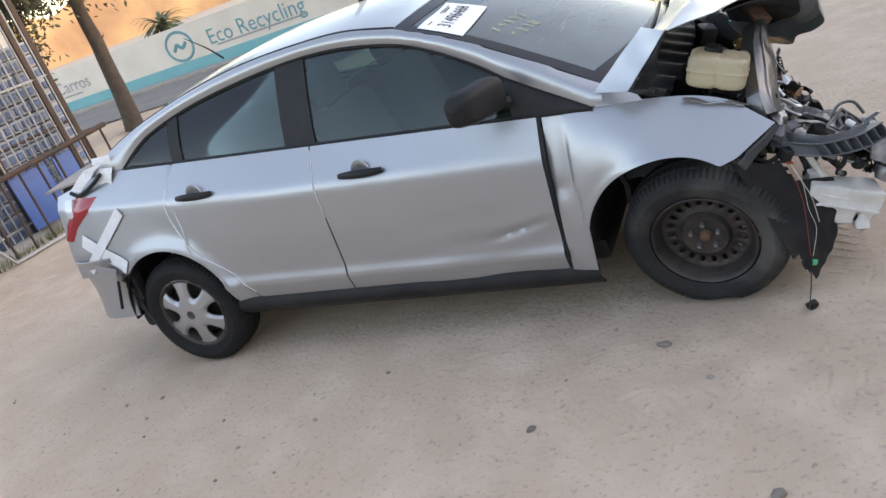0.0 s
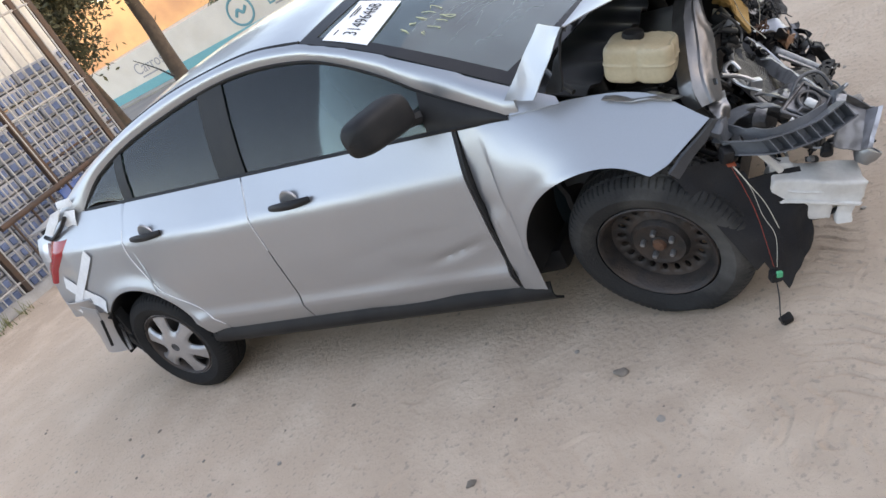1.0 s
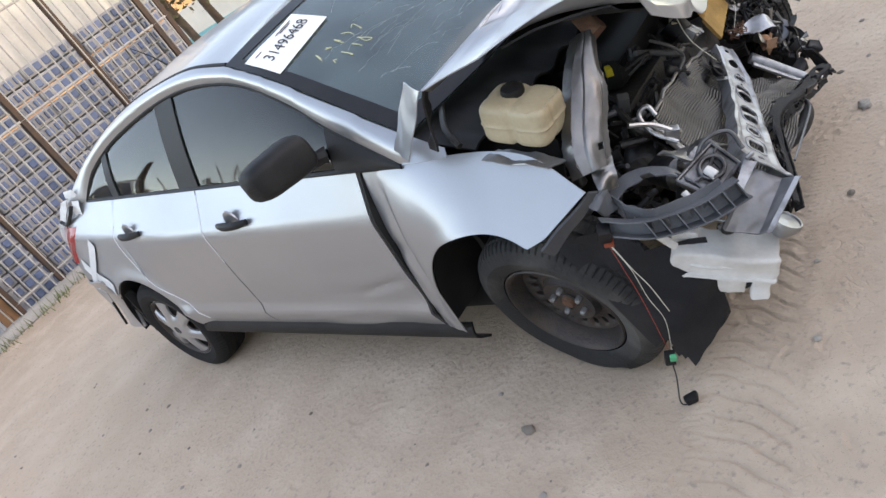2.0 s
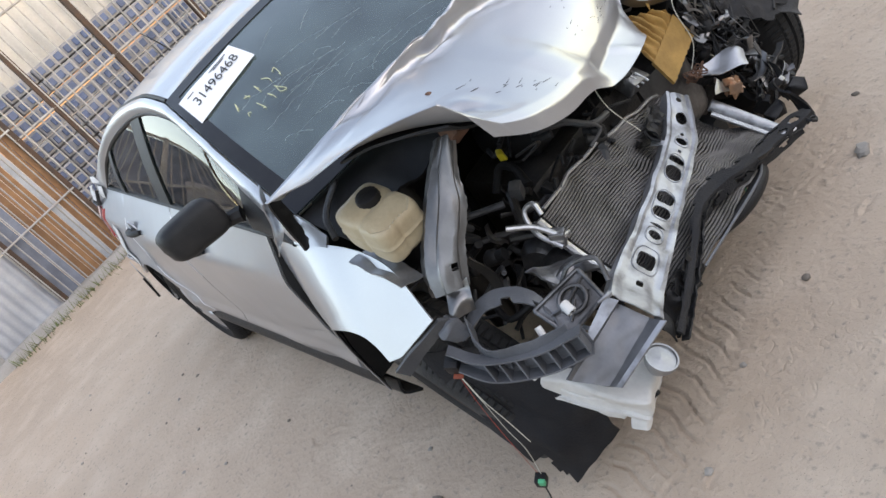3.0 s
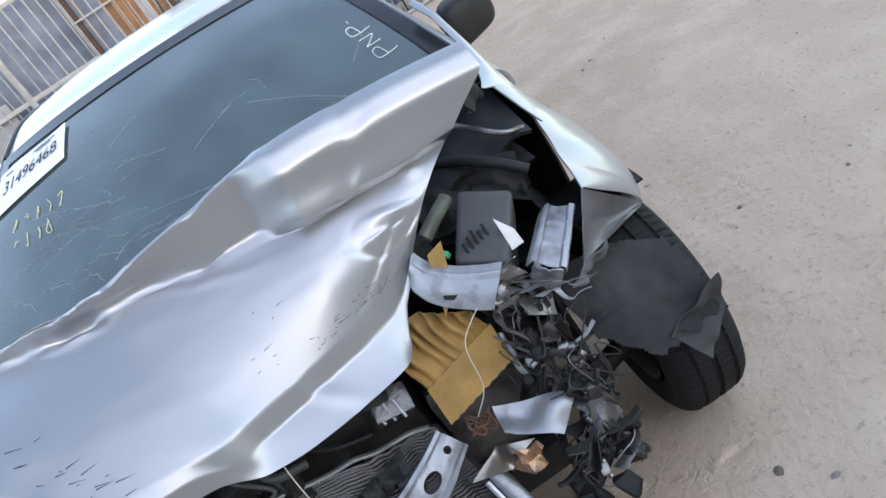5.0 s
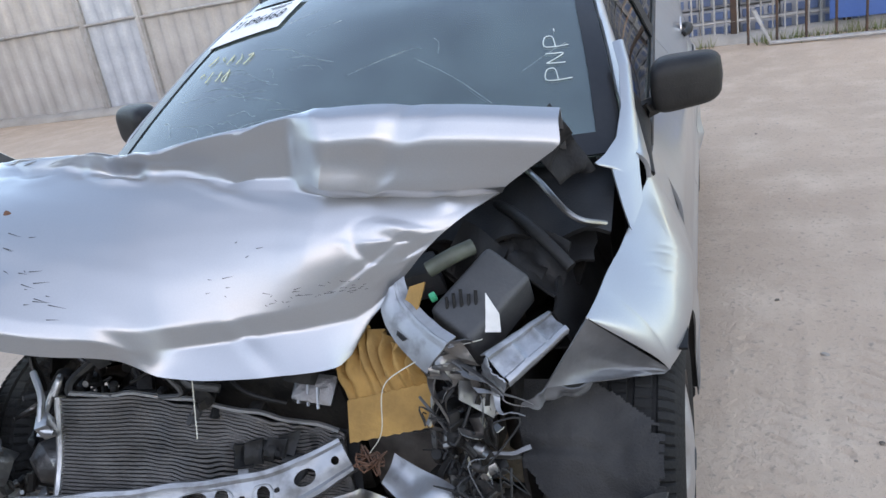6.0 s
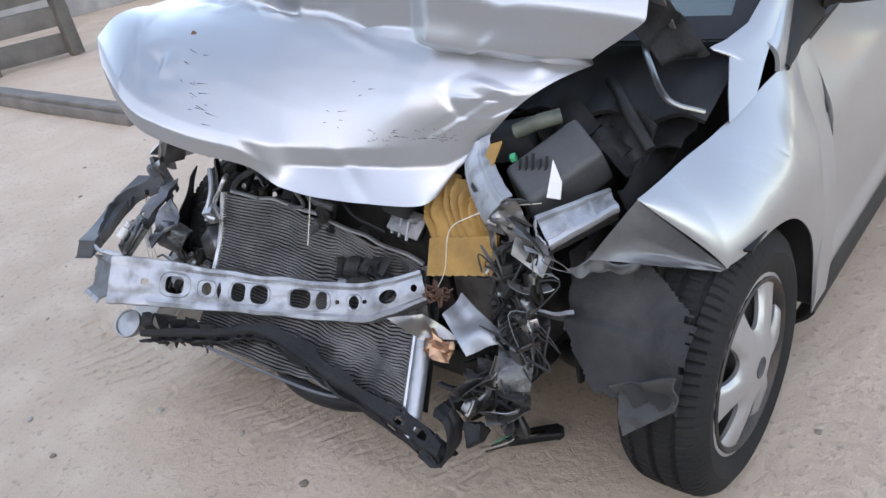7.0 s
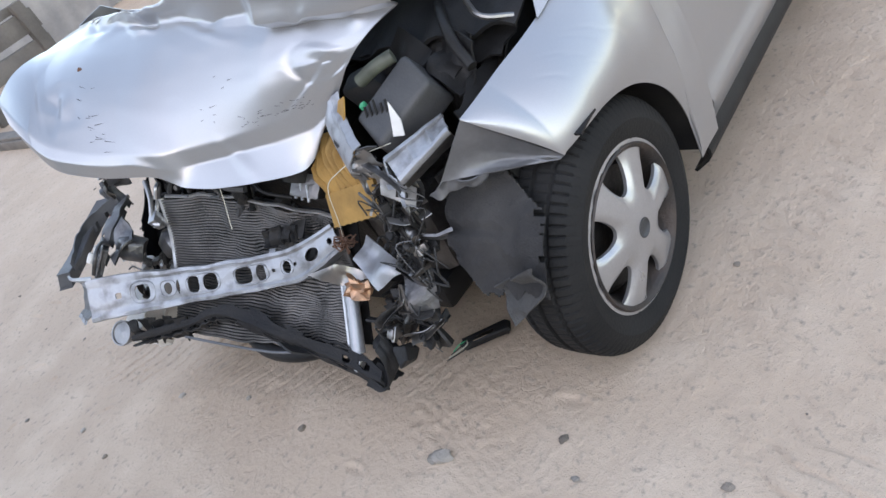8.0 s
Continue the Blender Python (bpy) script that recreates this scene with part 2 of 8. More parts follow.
for dark in (GLOSSB, BLACK, RUBBER, FELT, LINER):
    dark.node_tree.nodes["Principled BSDF"].inputs["Specular IOR Level"].default_value = 0.25

# ---------------------------------------------------------------- building helpers
def part(name, bm, mat, parent=None, label="", smooth=40):
    """Links a bmesh as one mesh object under a thing or a part."""
    bmesh.ops.recalc_face_normals(bm, faces=bm.faces)
    data = bpy.data.meshes.new(name)
    bm.to_mesh(data)
    bm.free()
    data.materials.append(mat)
    if smooth:
        data.polygons.foreach_set("use_smooth", [True] * len(data.polygons))
        data.set_sharp_from_angle(angle=radians(smooth))
    ob = new(name, data)
    ob.parent = parent
    return tagged(ob, label)


def thing(name, label, category, group="", at=(0, 0, 0), kind=""):
    ob = new(name)
    ob.location = at
    ob.empty_display_size = 0.1
    return tagged(ob, label, category, group, kind)


def curve(stops, x):
    """A smooth curve through a few stops (x, value ...), held at its ends."""
    stops = sorted(stops)
    if x <= stops[0][0]:
        return stops[0][1] if len(stops[0]) == 2 else Vector(stops[0][1:])
    if x >= stops[-1][0]:
        return stops[-1][1] if len(stops[-1]) == 2 else Vector(stops[-1][1:])
    k = max(i for i in range(len(stops) - 1) if stops[i][0] <= x)
    xs = [s[0] for s in stops]
    ys = [s[1] if len(s) == 2 else Vector(s[1:]) for s in stops]

    def slope(i):
        a, b = max(0, i - 1), min(len(xs) - 1, i + 1)
        return (ys[b] - ys[a]) * (1 / (xs[b] - xs[a]))

    h = xs[k + 1] - xs[k]
    t = (x - xs[k]) / h
    return ys[k] * ((1 + 2 * t) * (1 - t) ** 2) + slope(k) * (h * t * (1 - t) ** 2) + ys[k + 1] * (t * t * (3 - 2 * t)) + slope(k + 1) * (h * t * t * (t - 1))


def lin(stops, x):
    return float(np.interp(x, [s[0] for s in stops], [s[1] for s in stops]))


def sheet(f, nu, nv, thick=0.002, bm=None, skip=None):
    """A sheet with thickness over f(u, v), u and v from 0 to 1; skip(u, v) leaves out cells."""
    bm = bm or bmesh.new()
    p = [[Vector(f(i / nu, j / nv)) for j in range(nv + 1)] for i in range(nu + 1)]
    top, low = [], []
    for i in range(nu + 1):
        a, b = [], []
        for j in range(nv + 1):
            du = p[min(i + 1, nu)][j] - p[max(i - 1, 0)][j]
            dv = p[i][min(j + 1, nv)] - p[i][max(j - 1, 0)]
            nrm = du.cross(dv)
            nrm = nrm.normalized() if nrm.length > 1e-9 else Vector((0, 0, 1))
            a.append(bm.verts.new(p[i][j] + nrm * thick / 2))
            b.append(bm.verts.new(p[i][j] - nrm * thick / 2))
        top.append(a), low.append(b)
    keep = [[not (skip and skip((i + 0.5) / nu, (j + 0.5) / nv)) for j in range(nv)] for i in range(nu)]

    def kept(i, j):
        return 0 <= i < nu and 0 <= j < nv and keep[i][j]

    for i in range(nu):
        for j in range(nv):
            if not keep[i][j]:
                continue
            bm.faces.new((top[i][j], top[i + 1][j], top[i + 1][j + 1], top[i][j + 1]))
            bm.faces.new((low[i][j], low[i][j + 1], low[i + 1][j + 1], low[i + 1][j]))
            for (di, dj), (a, b) in {(-1, 0): ((i, j), (i, j + 1)), (1, 0): ((i + 1, j), (i + 1, j + 1)), (0, -1): ((i, j), (i + 1, j)), (0, 1): ((i, j + 1), (i + 1, j + 1))}.items():
                if not kept(i + di, j + dj):
                    bm.faces.new((top[a[0]][a[1]], top[b[0]][b[1]], low[b[0]][b[1]], low[a[0]][a[1]]))
    loose = [v for v in bm.verts if not v.link_faces]
    bmesh.ops.delete(bm, geom=loose, context="VERTS")
    return bm


def box(size, m=None, bevel=0.0, bm=None, segments=2):
    """A box of that size, its edges rounded, at the pose m."""
    bm = bm or bmesh.new()
    made = bmesh.ops.create_cube(bm, size=1.0, matrix=(m or Matrix()) @ Matrix.Diagonal((*size, 1)))["verts"]
    if bevel:
        edges = list({e for v in made for e in v.link_edges})
        bmesh.ops.bevel(bm, geom=edges, offset=bevel, segments=segments, affect="EDGES", profile=0.6)
    return bm


def tube(points, r, n=8, bm=None, steps=6, ends=True):
    """A round bar or hose along a smooth curve through the points. r: one radius, or a function of 0..1."""
    bm = bm or bmesh.new()
    pts = [Vector(p) for p in points]
    if steps > 1 and len(pts) > 2:
        stops = [(i, *p) for i, p in enumerate(pts)]
        pts = [curve(stops, i / steps) for i in range((len(pts) - 1) * steps + 1)]
    rings, side = [], None
    for i, p in enumerate(pts):
        way = (pts[min(i + 1, len(pts) - 1)] - pts[max(i - 1, 0)]).normalized()
        if side is None or abs(side.dot(way)) > 0.98:
            side = way.orthogonal()
        side = (side - way * side.dot(way)).normalized()
        up = way.cross(side)
        rr = r(i / (len(pts) - 1)) if callable(r) else r
        rings.append([bm.verts.new(p + (side * math.cos(a) + up * math.sin(a)) * rr) for a in np.linspace(0, 2 * math.pi, n, endpoint=False)])
    for a, b in zip(rings, rings[1:]):
        for k in range(n):
            bm.faces.new((a[k], a[(k + 1) % n], b[(k + 1) % n], b[k]))
    if ends:
        bm.faces.new(rings[0][::-1]), bm.faces.new(rings[-1])
    return bm


def lathe(profile, n=48, m=None, bm=None, vary=None):
    """Turns (radius, along) round the local y axis. vary(k, i) adds to the radius of point i at step k."""
    bm = bm or bmesh.new()
    m = m or Matrix()
    rings = []
    for k in range(n):
        a = 2 * math.pi * k / n
        rings.append([bm.verts.new(m @ Vector(((r + (vary(k, i) if vary else 0)) * math.cos(a), y, (r + (vary(k, i) if vary else 0)) * math.sin(a)))) for i, (r, y) in enumerate(profile)])
    for k in range(n):
        a, b = rings[k], rings[(k + 1) % n]
        for i in range(len(profile) - 1):
            if profile[i][0] < 1e-6 and profile[i + 1][0] < 1e-6:
                continue
            bm.faces.new((a[i], a[i + 1], b[i + 1], b[i]))
    bmesh.ops.remove_doubles(bm, verts=bm.verts, dist=1e-5)
    return bm


def prism(outline, depth, m=None, bm=None, bevel=0.0):
    """A flat outline (x, y) made solid along local z, both ways by depth / 2."""
    bm = bm or bmesh.new()
    m = m or Matrix()
    low = [bm.verts.new(m @ Vector((x, y, -depth / 2))) for x, y in outline]
    top = [bm.verts.new(m @ Vector((x, y, depth / 2))) for x, y in outline]
    k = len(outline)
    faces = [bm.faces.new(low[::-1]), bm.faces.new(top)]
    faces += [bm.faces.new((low[i], low[(i + 1) % k], top[(i + 1) % k], top[i])) for i in range(k)]
    if bevel:
        bmesh.ops.bevel(bm, geom=list({e for f in faces for e in f.edges}), offset=bevel, segments=2, affect="EDGES")
    return bm


def quad_patch(a, b, c, d, nu=8, nv=8, thick=0.002, rumple=0.0, seed=0.0, bm=None, freq=14.0):
    """A sheet between four corners, crumpled by a noise."""
    a, b, c, d = (Vector(p) for p in (a, b, c, d))
    nrm = (b - a).cross(d - a).normalized()

    def f(u, v):
        p = a.lerp(b, u).lerp(d.lerp(c, u), v)
        return p + nrm * rumple * noise.noise(p * freq + Vector((seed, seed * 2, 0)))

    return sheet(f, nu, nv, thick, bm)


def crumple(bm, amount, freq, seed=0.0):
    """Pushes every point about by a smooth noise."""
    for v in bm.verts:
        v.co += noise.noise_vector(v.co * freq + Vector((seed, 3 * seed, 7))) * amount
    return bm


def frame_of(origin, along, up):
    """A pose with x along one way and z near another."""
    x = Vector(along).normalized()
    y = Vector(up).cross(x).normalized()
    z = x.cross(y)
    m = Matrix((x, y, z)).transposed().to_4x4()
    m.translation = Vector(origin)
    return m

# ---------------------------------------------------------------- ground
def ground_height(x, y):
    """The lie of the sand, without its prints."""
    p = Vector((x, y, 0))
    near = max(0.0, 1 - ((x + 1.2) / 4.5) ** 2) * max(0.0, 1 - (y / 3.5) ** 2)
    return (0.018 * noise.noise(p * 0.7) + 0.008 * noise.noise(p * 2.3) + 0.004 * noise.noise(p * 7.0) + 0.0022 * noise.noise(p * 17)) * (1 - 0.7 * near) - 0.006


def press(x, y, cx, cy, way, length, width, pitch, slant, depth, seed):
    """A tyre's print: slanting bars pressed along a strip, with a worn edge. x and y are arrays."""
    c, s_ = math.cos(radians(way)), math.sin(radians(way))
    along, across = (x - cx) * c + (y - cy) * s_, -(x - cx) * s_ + (y - cy) * c
    across = across - 0.05 * np.sin(along * 1.1 + seed)
    inside = np.clip((width / 2 - np.abs(across)) / 0.025, 0, 1) * np.clip((length / 2 - np.abs(along)) / 0.25, 0, 1)
    patchy = np.clip(0.70 + 0.8 * np.sin(along * 2.3 + seed) * np.sin(along * 5.1 + across * 9 + 2 * seed), 0, 1)
    wave = np.sin(2 * math.pi * (along + (slant * across + 1.6 * across * across if slant < 0 else slant * np.abs(across)) + 0.006 * np.sin(across * 40 + along * 13)) / pitch)
    bars = -np.clip(wave - 0.80, 0, 1) / 0.20 + 0.5 * np.exp(-((wave - 0.35) / 0.25) ** 2)
    edge = np.exp(-((np.abs(across) - width / 2 - 0.02) / 0.02) ** 2) * np.clip((length / 2 - np.abs(along)) / 0.25, 0, 1)
    ticks = np.clip(np.sin(2 * math.pi * along / (pitch * 0.3)) - 0.2, 0, 1)
    return depth * (inside * patchy * bars + edge * (0.35 - 0.7 * ticks))


def build_ground():
    """One sheet to the horizon: gentle lumps, tyre prints in front of and beside the car, footprints and scuffs."""
    def stops(fine_lo, crisp_lo, crisp_hi, fine_hi):
        xs = list(np.arange(-5.0, fine_lo, 0.06)) + list(np.arange(fine_lo, crisp_lo, 0.0135)) + list(np.arange(crisp_lo, crisp_hi, 0.006)) + list(np.arange(crisp_hi, fine_hi, 0.0135)) + list(np.arange(fine_hi, 4.001, 0.06))
        out, step, x = [], 0.08, 4.0
        while x < 400:
            step *= 1.22
            x += step
            out.append(x)
        return [-5 - (o - 4.0) for o in out[::-1]] + xs + out

    xs, ys = stops(-2.6, 0.28, 0.78, 1.3), stops(-2.6, -1.6, 0.35, 1.9)
    gx, gy = np.meshgrid(xs, ys, indexing="ij")
    z = np.zeros_like(gx)
    for i, x in enumerate(xs):
        for j, y in enumerate(ys):
            if abs(x) < 30 and abs(y) < 30:
                z[i, j] = ground_height(x, y)
    z += press(gx, gy, 0.44, -0.42, 99, 2.1, 0.27, 0.072, -0.55, 0.0065, 1.0)
    z += press(gx, gy, 0.98, -0.75, 104, 3.4, 0.22, 0.075, 0.5, 0.0015, 2.4)
    z += press(gx, gy, -0.2, 1.36, 4, 2.2, 0.24, 0.075, -0.4, 0.006, 4.1)
    z += press(gx, gy, -0.25, -1.45, 12, 2.1, 0.22, 0.12, 0.6, 0.005, 5.7)
    z += press(gx, gy, 0.15, -2.05, 160, 2.4, 0.22, 0.10, 0.6, 0.006, 7.7)
    z += press(gx, gy, 0.40, -0.25, 97, 1.3, 0.12, 0.036, 0.4, 0.006, 9.1)
    z += press(gx, gy, 0.36, 0.45, 68, 1.5, 0.20, 0.048, 0.4, 0.004, 11.3)
    z += press(gx, gy, -0.6, 1.15, 176, 1.6, 0.20, 0.075, 0.5, 0.007, 13.9)
    z += press(gx, gy, -1.5, 1.46, 177, 2.4, 0.24, 0.075, -0.4, 0.007, 15.2)
    z += press(gx, gy, -1.3, 1.80, 172, 2.2, 0.20, 0.08, 0.5, 0.005, 17.6)
    foot = random.Random(21)
    for k in range(260):
        cx, cy = foot.uniform(-1.3, 1.3), foot.uniform(-2.6, 1.9)
        if -1.3 < cx < 0.25 and -0.95 < cy < 1.0:
            continue
        a, long_, wide, deep = foot.uniform(0, math.pi), foot.uniform(0.02, 0.055), foot.uniform(0.014, 0.03), foot.uniform(0.002, 0.006)
        u = ((gx - cx) * math.cos(a) + (gy - cy) * math.sin(a)) / long_
        w = (-(gx - cx) * math.sin(a) + (gy - cy) * math.cos(a)) / wide
        d = np.sqrt(u * u + w * w)
        half_moon = 0.5 + 0.5 * np.tanh(3 * w + 0.6)
        z += deep * half_moon * (0.8 * np.exp(-((d - 1.25) / 0.3) ** 2) - np.exp(-(d ** 4)))
    bm = bmesh.new()
    rows = [[bm.verts.new((x, y, z[i, j] if abs(x) < 30 and abs(y) < 30 else -0.01)) for j, y in enumerate(ys)] for i, x in enumerate(xs)]
    for a, b in zip(rows, rows[1:]):
        for j in range(len(ys) - 1):
            bm.faces.new((a[j], b[j], b[j + 1], a[j + 1]))
    ob = part("ground", bm, SAND, smooth=180)
    return tagged(ob, "dry pale sand yard with tyre prints and small stones", "ground", kind="structure")


ground = build_ground()

# ---------------------------------------------------------------- the car: x ahead from the front axle, right side at minus y
car = thing("wrecked_car", "silver four-door saloon with a crushed front end standing on sand", "car")
LEFT = 0.068
REAR_HUB, ARCH_R, ARCH_F = -2.648, (-2.65, 0.34, 0.367), (-0.08, 0.34, 0.35)


def sill(x):
    return 0.258 - 0.06 * (x + 0.58)


def belt(x):
    return 0.922 - 0.0915 * (x + 0.56)


def glass_half(z):
    """Half the width of the cabin at a height."""
    return 0.735 - 0.5 * (z - 0.97)


def half(x, z):
    """Half the width of the body below the belt."""
    t = (z - sill(x)) / (belt(x) - sill(x))
    top = min(0.765, glass_half(belt(x)))
    tail = max(0.0, -1.9 - x)
    crease = max(0.828 - 0.055 * tail, top + 0.03)
    y = lin([(-0.4, 0.80), (0.0, 0.822), (0.07, 0.838), (0.125, 0.848), (0.19, 0.834), (0.45, 0.838 - 0.02 * tail), (0.73, crease + 0.004), (0.78, crease - 0.004), (1.0, top), (1.3, top - 0.1)], t)
    for cx, cz, r in (ARCH_R, ARCH_F):
        d = math.hypot(x - cx, z - cz)
        y += 0.022 * math.exp(-((d - r) / 0.055) ** 2)
    return y - 0.16 * max(0.0, -3.0 - x) ** 1.3


DLO_TOP = [(-2.765, 1.13), (-2.68, 1.19), (-2.568, 1.247), (-2.29, 1.316), (-1.95, 1.359), (-1.62, 1.378), (-1.36, 1.365), (-1.09, 1.314), (-0.92, 1.25), (-0.732, 1.152), (-0.607, 1.072), (-0.286, 0.90)]
RAIL_TOP = [(-3.10, 1.13), (-2.9, 1.195), (-2.682, 1.272), (-2.5, 1.32), (-2.228, 1.376), (-1.9, 1.415), (-1.575, 1.423), (-1.328, 1.412), (-1.09, 1.367)]


def dlo_top(x):
    return curve(DLO_TOP, x)


def rail_top(x):
    return curve(RAIL_TOP, x)


def screen_edge(v):
    """The windscreen's side edge: half width as y, from the roof (0) to the scuttle (1)."""
    return Vector(curve([(0, -1.09, 0.535, 1.367), (0.35, -0.81, 0.602, 1.262), (0.7, -0.51, 0.672, 1.112), (1.0, -0.25, 0.722, 0.965)], v))


def screen(u, v):
    """The windscreen's surface; u from -1 (right) to 1 (left)."""
    e = screen_edge(v)
    k = 1 - u * u
    return Vector((e.x + (0.10 + 0.10 * v) * k, e.y * u, e.z + (0.040 - 0.012 * v) * k))


def side_panel(name, s, x_front, x_rear, z_low, z_high, nu, nv, parent, mat=SILVER, dent=None, label="", thick=0.012):
    """A body panel on side s between edges that may slant: x_front(t), x_rear(t), z_low(x), z_high(x)."""
    def f(u, v):
        x = x_rear(v) * (1 - u) + x_front(v) * u
        z = z_low(x) * (1 - v) + z_high(x) * v
        if x_front(0) != x_front(1) or x_rear(0) != x_rear(1):
            x = x_rear((z - z_low(x)) / max(1e-3, z_high(x) - z_low(x))) * (1 - u) + x_front((z - z_low(x)) / max(1e-3, z_high(x) - z_low(x))) * u
        y = half(x, z) - thick / 2
        if dent:
            y += dent(x, z)
        return Vector((x, s * y, z))

    return part(name, sheet(f, nu, nv, thick), mat, parent, label)


def door_dent(x, z):
    """Pushed-in creases low on the front door, towards its front edge."""
    p = Vector((x * 3, z * 9, 0))
    near = max(0.0, 1 - ((x + 0.85) / 0.42) ** 2) * max(0.0, 1 - ((z - 0.42) / 0.2) ** 2)
    line = math.exp(-(((z - 0.47 - 0.18 * (x + 0.75)) / 0.018) ** 2)) * max(0.0, 1 - ((x + 0.72) / 0.17) ** 2)
    return near * (0.018 * noise.noise(p)) - 0.014 * line


def rear_door_edge(v):
    return curve([(0, -2.14), (0.22, -2.25), (0.42, -2.405), (0.66, -2.485), (0.86, -2.475), (1.0, -2.43)], v)


def b_edge(v):
    return -1.60 + 0.012 * math.sin(v * 3)


def front_edge(v):
    return -0.553 + 0.03 * v


def handle(s, x, z, parent):
    """A black pull handle in a round dished recess."""
    y = s * (half(x, z))
    h = part("handle", tube([(x - 0.10, y + s * 0.012, z + 0.005), (x - 0.03, y + s * 0.034, z + 0.006), (x + 0.05, y + s * 0.034, z), (x + 0.115, y + s * 0.012, z - 0.006)], lambda t: 0.013 + 0.006 * math.sin(math.pi * t), 10), BLACK, parent, "black plastic handle")
    for v in h.data.vertices:
        v.co.y = y + (v.co.y - y) * 0.9
    bm = lathe([(0.0, 0.0), (0.030, 0.001), (0.040, 0.004), (0.048, 0.003), (0.050, -0.004)], 28, Matrix.Translation((x + 0.005, y - s * 0.001, z)) @ Matrix.Diagonal((0.95, s, 1.15, 1)))
    part("handle_cup", bm, SILVER, parent)


for s in (-1, 1):
    fd = side_panel("front_door", s, lambda v, s=s: front_edge(v) + (0.058 if s > 0 else 0.0), lambda v: b_edge(v) + 0.004, sill, lambda x: belt(x) - 0.008, 48, 40, car, dent=door_dent if s < 0 else None)
    handle(s, -1.345, 0.868, fd)
    rd = side_panel("rear_door", s, lambda v: b_edge(v) - 0.004, lambda v: rear_door_edge(v) + 0.004, sill, lambda x: belt(x) - 0.008, 40, 40, car)
    handle(s, -2.285, 0.937, rd)

    # quarter panel: from the rear door back, over the arch
    def arch_low(x, c=ARCH_R, base=0.36):
        cx, cz, r = c
        inside = r * r - (x - cx) ** 2
        return max(base, cz + math.sqrt(inside)) if inside > 0 else base

    def quarter(u, v, s=s):
        # columns run from the door's edge to the tail
        lo, hi = -3.30, -2.13
        x = hi + (lo - hi) * u
        z0, z1 = arch_low(x, base=0.36 if x > -2.7 else 0.62), belt(x) - 0.008 if x > -2.76 else curve([(-3.3, 1.07), (-2.95, 1.125), (-2.76, 1.118)], x)
        # stay behind the door's rear edge
        if x > -2.47:
            for k in range(200):
                zt = z0 + (z1 - z0) * k / 200
                tt = (zt - sill(x)) / (belt(x) - sill(x))
                if x < rear_door_edge(tt) - 0.004:
                    break
            edge = [zt2 for zt2 in np.linspace(sill(x), belt(x), 120) if rear_door_edge((zt2 - sill(x)) / (belt(x) - sill(x))) - 0.004 >= x]
            if edge:
                z0, z1 = max(z0, min(edge)), max(max(z0, min(edge)) + 0.002, max(edge) if max(edge) < belt(x) - 0.02 else z1)
            else:
                z1 = z0 + 0.002
        z = z0 + (z1 - z0) * v
        return Vector((x, s * (half(x, z) - 0.006), z))

    part("quarter_panel", sheet(quarter, 90, 30, 0.012), SILVER, car)
    # rocker, the black strip under the doors
    part("rocker", sheet(lambda u, v, s=s: Vector((-2.30 + 1.87 * u, s * (curve([(0, 0.78), (0.5, 0.835), (1, 0.818)], v)), sill(-2.30 + 1.87 * u) - 0.105 + 0.01 * u + 0.105 * v)), 24, 6, 0.01), BLACK, car, "black plastic sill strip")
    # body-coloured rail over the windows, from the windscreen post to the tail
    def rail(u, v, s=s):
        x = -2.98 + (-0.25 + 2.98) * u
        z0 = dlo_top(x) if x > -2.76 else 1.125
        if x < -1.09:
            z1, y1 = rail_top(x), glass_half(rail_top(x))
        else:
            k = (x + 1.06) / (0.79)
            e = screen_edge(min(1.0, max(0.0, min(((q, abs(screen_edge(q).x - x)) for q in np.linspace(0, 1, 80)), key=lambda w: w[1])[0])))
            z1, y1 = e.z, e.y
        y0 = glass_half(z0)
        bulge = 0.018 * math.sin(math.pi * min(1, v * 0.9))
        return Vector((x, s * (y0 + (y1 - y0) * v + bulge), z0 + (z1 - z0) * v + bulge * 0.4))

    part("roof_rail", sheet(rail, 120, 8, 0.01), SILVER, car)
    part("roof_strip", tube([(-1.09 - 1.75 * k / 14, s * (glass_half(rail_top(-1.09 - 1.75 * k / 14)) - 0.008), rail_top(-1.09 - 1.75 * k / 14) + 0.004) for k in range(15)], 0.009, 6, steps=3), BLACK, car, "black rubber roof strip")

    # side glass, in three panes, with black frames and pillar covers
    def pane(x0, x1, inset=0.012):
        def f(u, v, s=s):
            x = x0 + (x1 - x0) * u
            z0, z1 = belt(x) - 0.01, dlo_top(x)
            z = z0 + (max(z1, z0 + 0.004) - z0) * v
            return Vector((x, s * (glass_half(z) - inset + 0.012 * math.sin(math.pi * v)), z))
        return sheet(f, 30, 10, 0.004)

    for name, x0, x1 in (("rear_quarter_glass", -2.745, -2.42), ("rear_door_glass", -2.36, -1.72), ("front_door_glass", -1.58, -0.61)):
        g = part(name, pane(x0, x1), GLASS, car, "tinted side glass")
        g.visible_shadow = False
    for name, x0, x1 in (("pillar_cover", -1.73, -1.565), ("window_divider", -2.425, -2.355), ("sail_panel", -0.62, -0.295)):
        part(name, pane(x0, x1, 0.004), BLACK, car, "black window trim")
    rim = [(x, s * (glass_half(dlo_top(x)) - 0.002), dlo_top(x) - 0.006) for x in np.linspace(-2.76, -0.31, 40)]
    part("window_frame", tube(rim, 0.011, 6, steps=1), BLACK, car, "black rubber window surround")
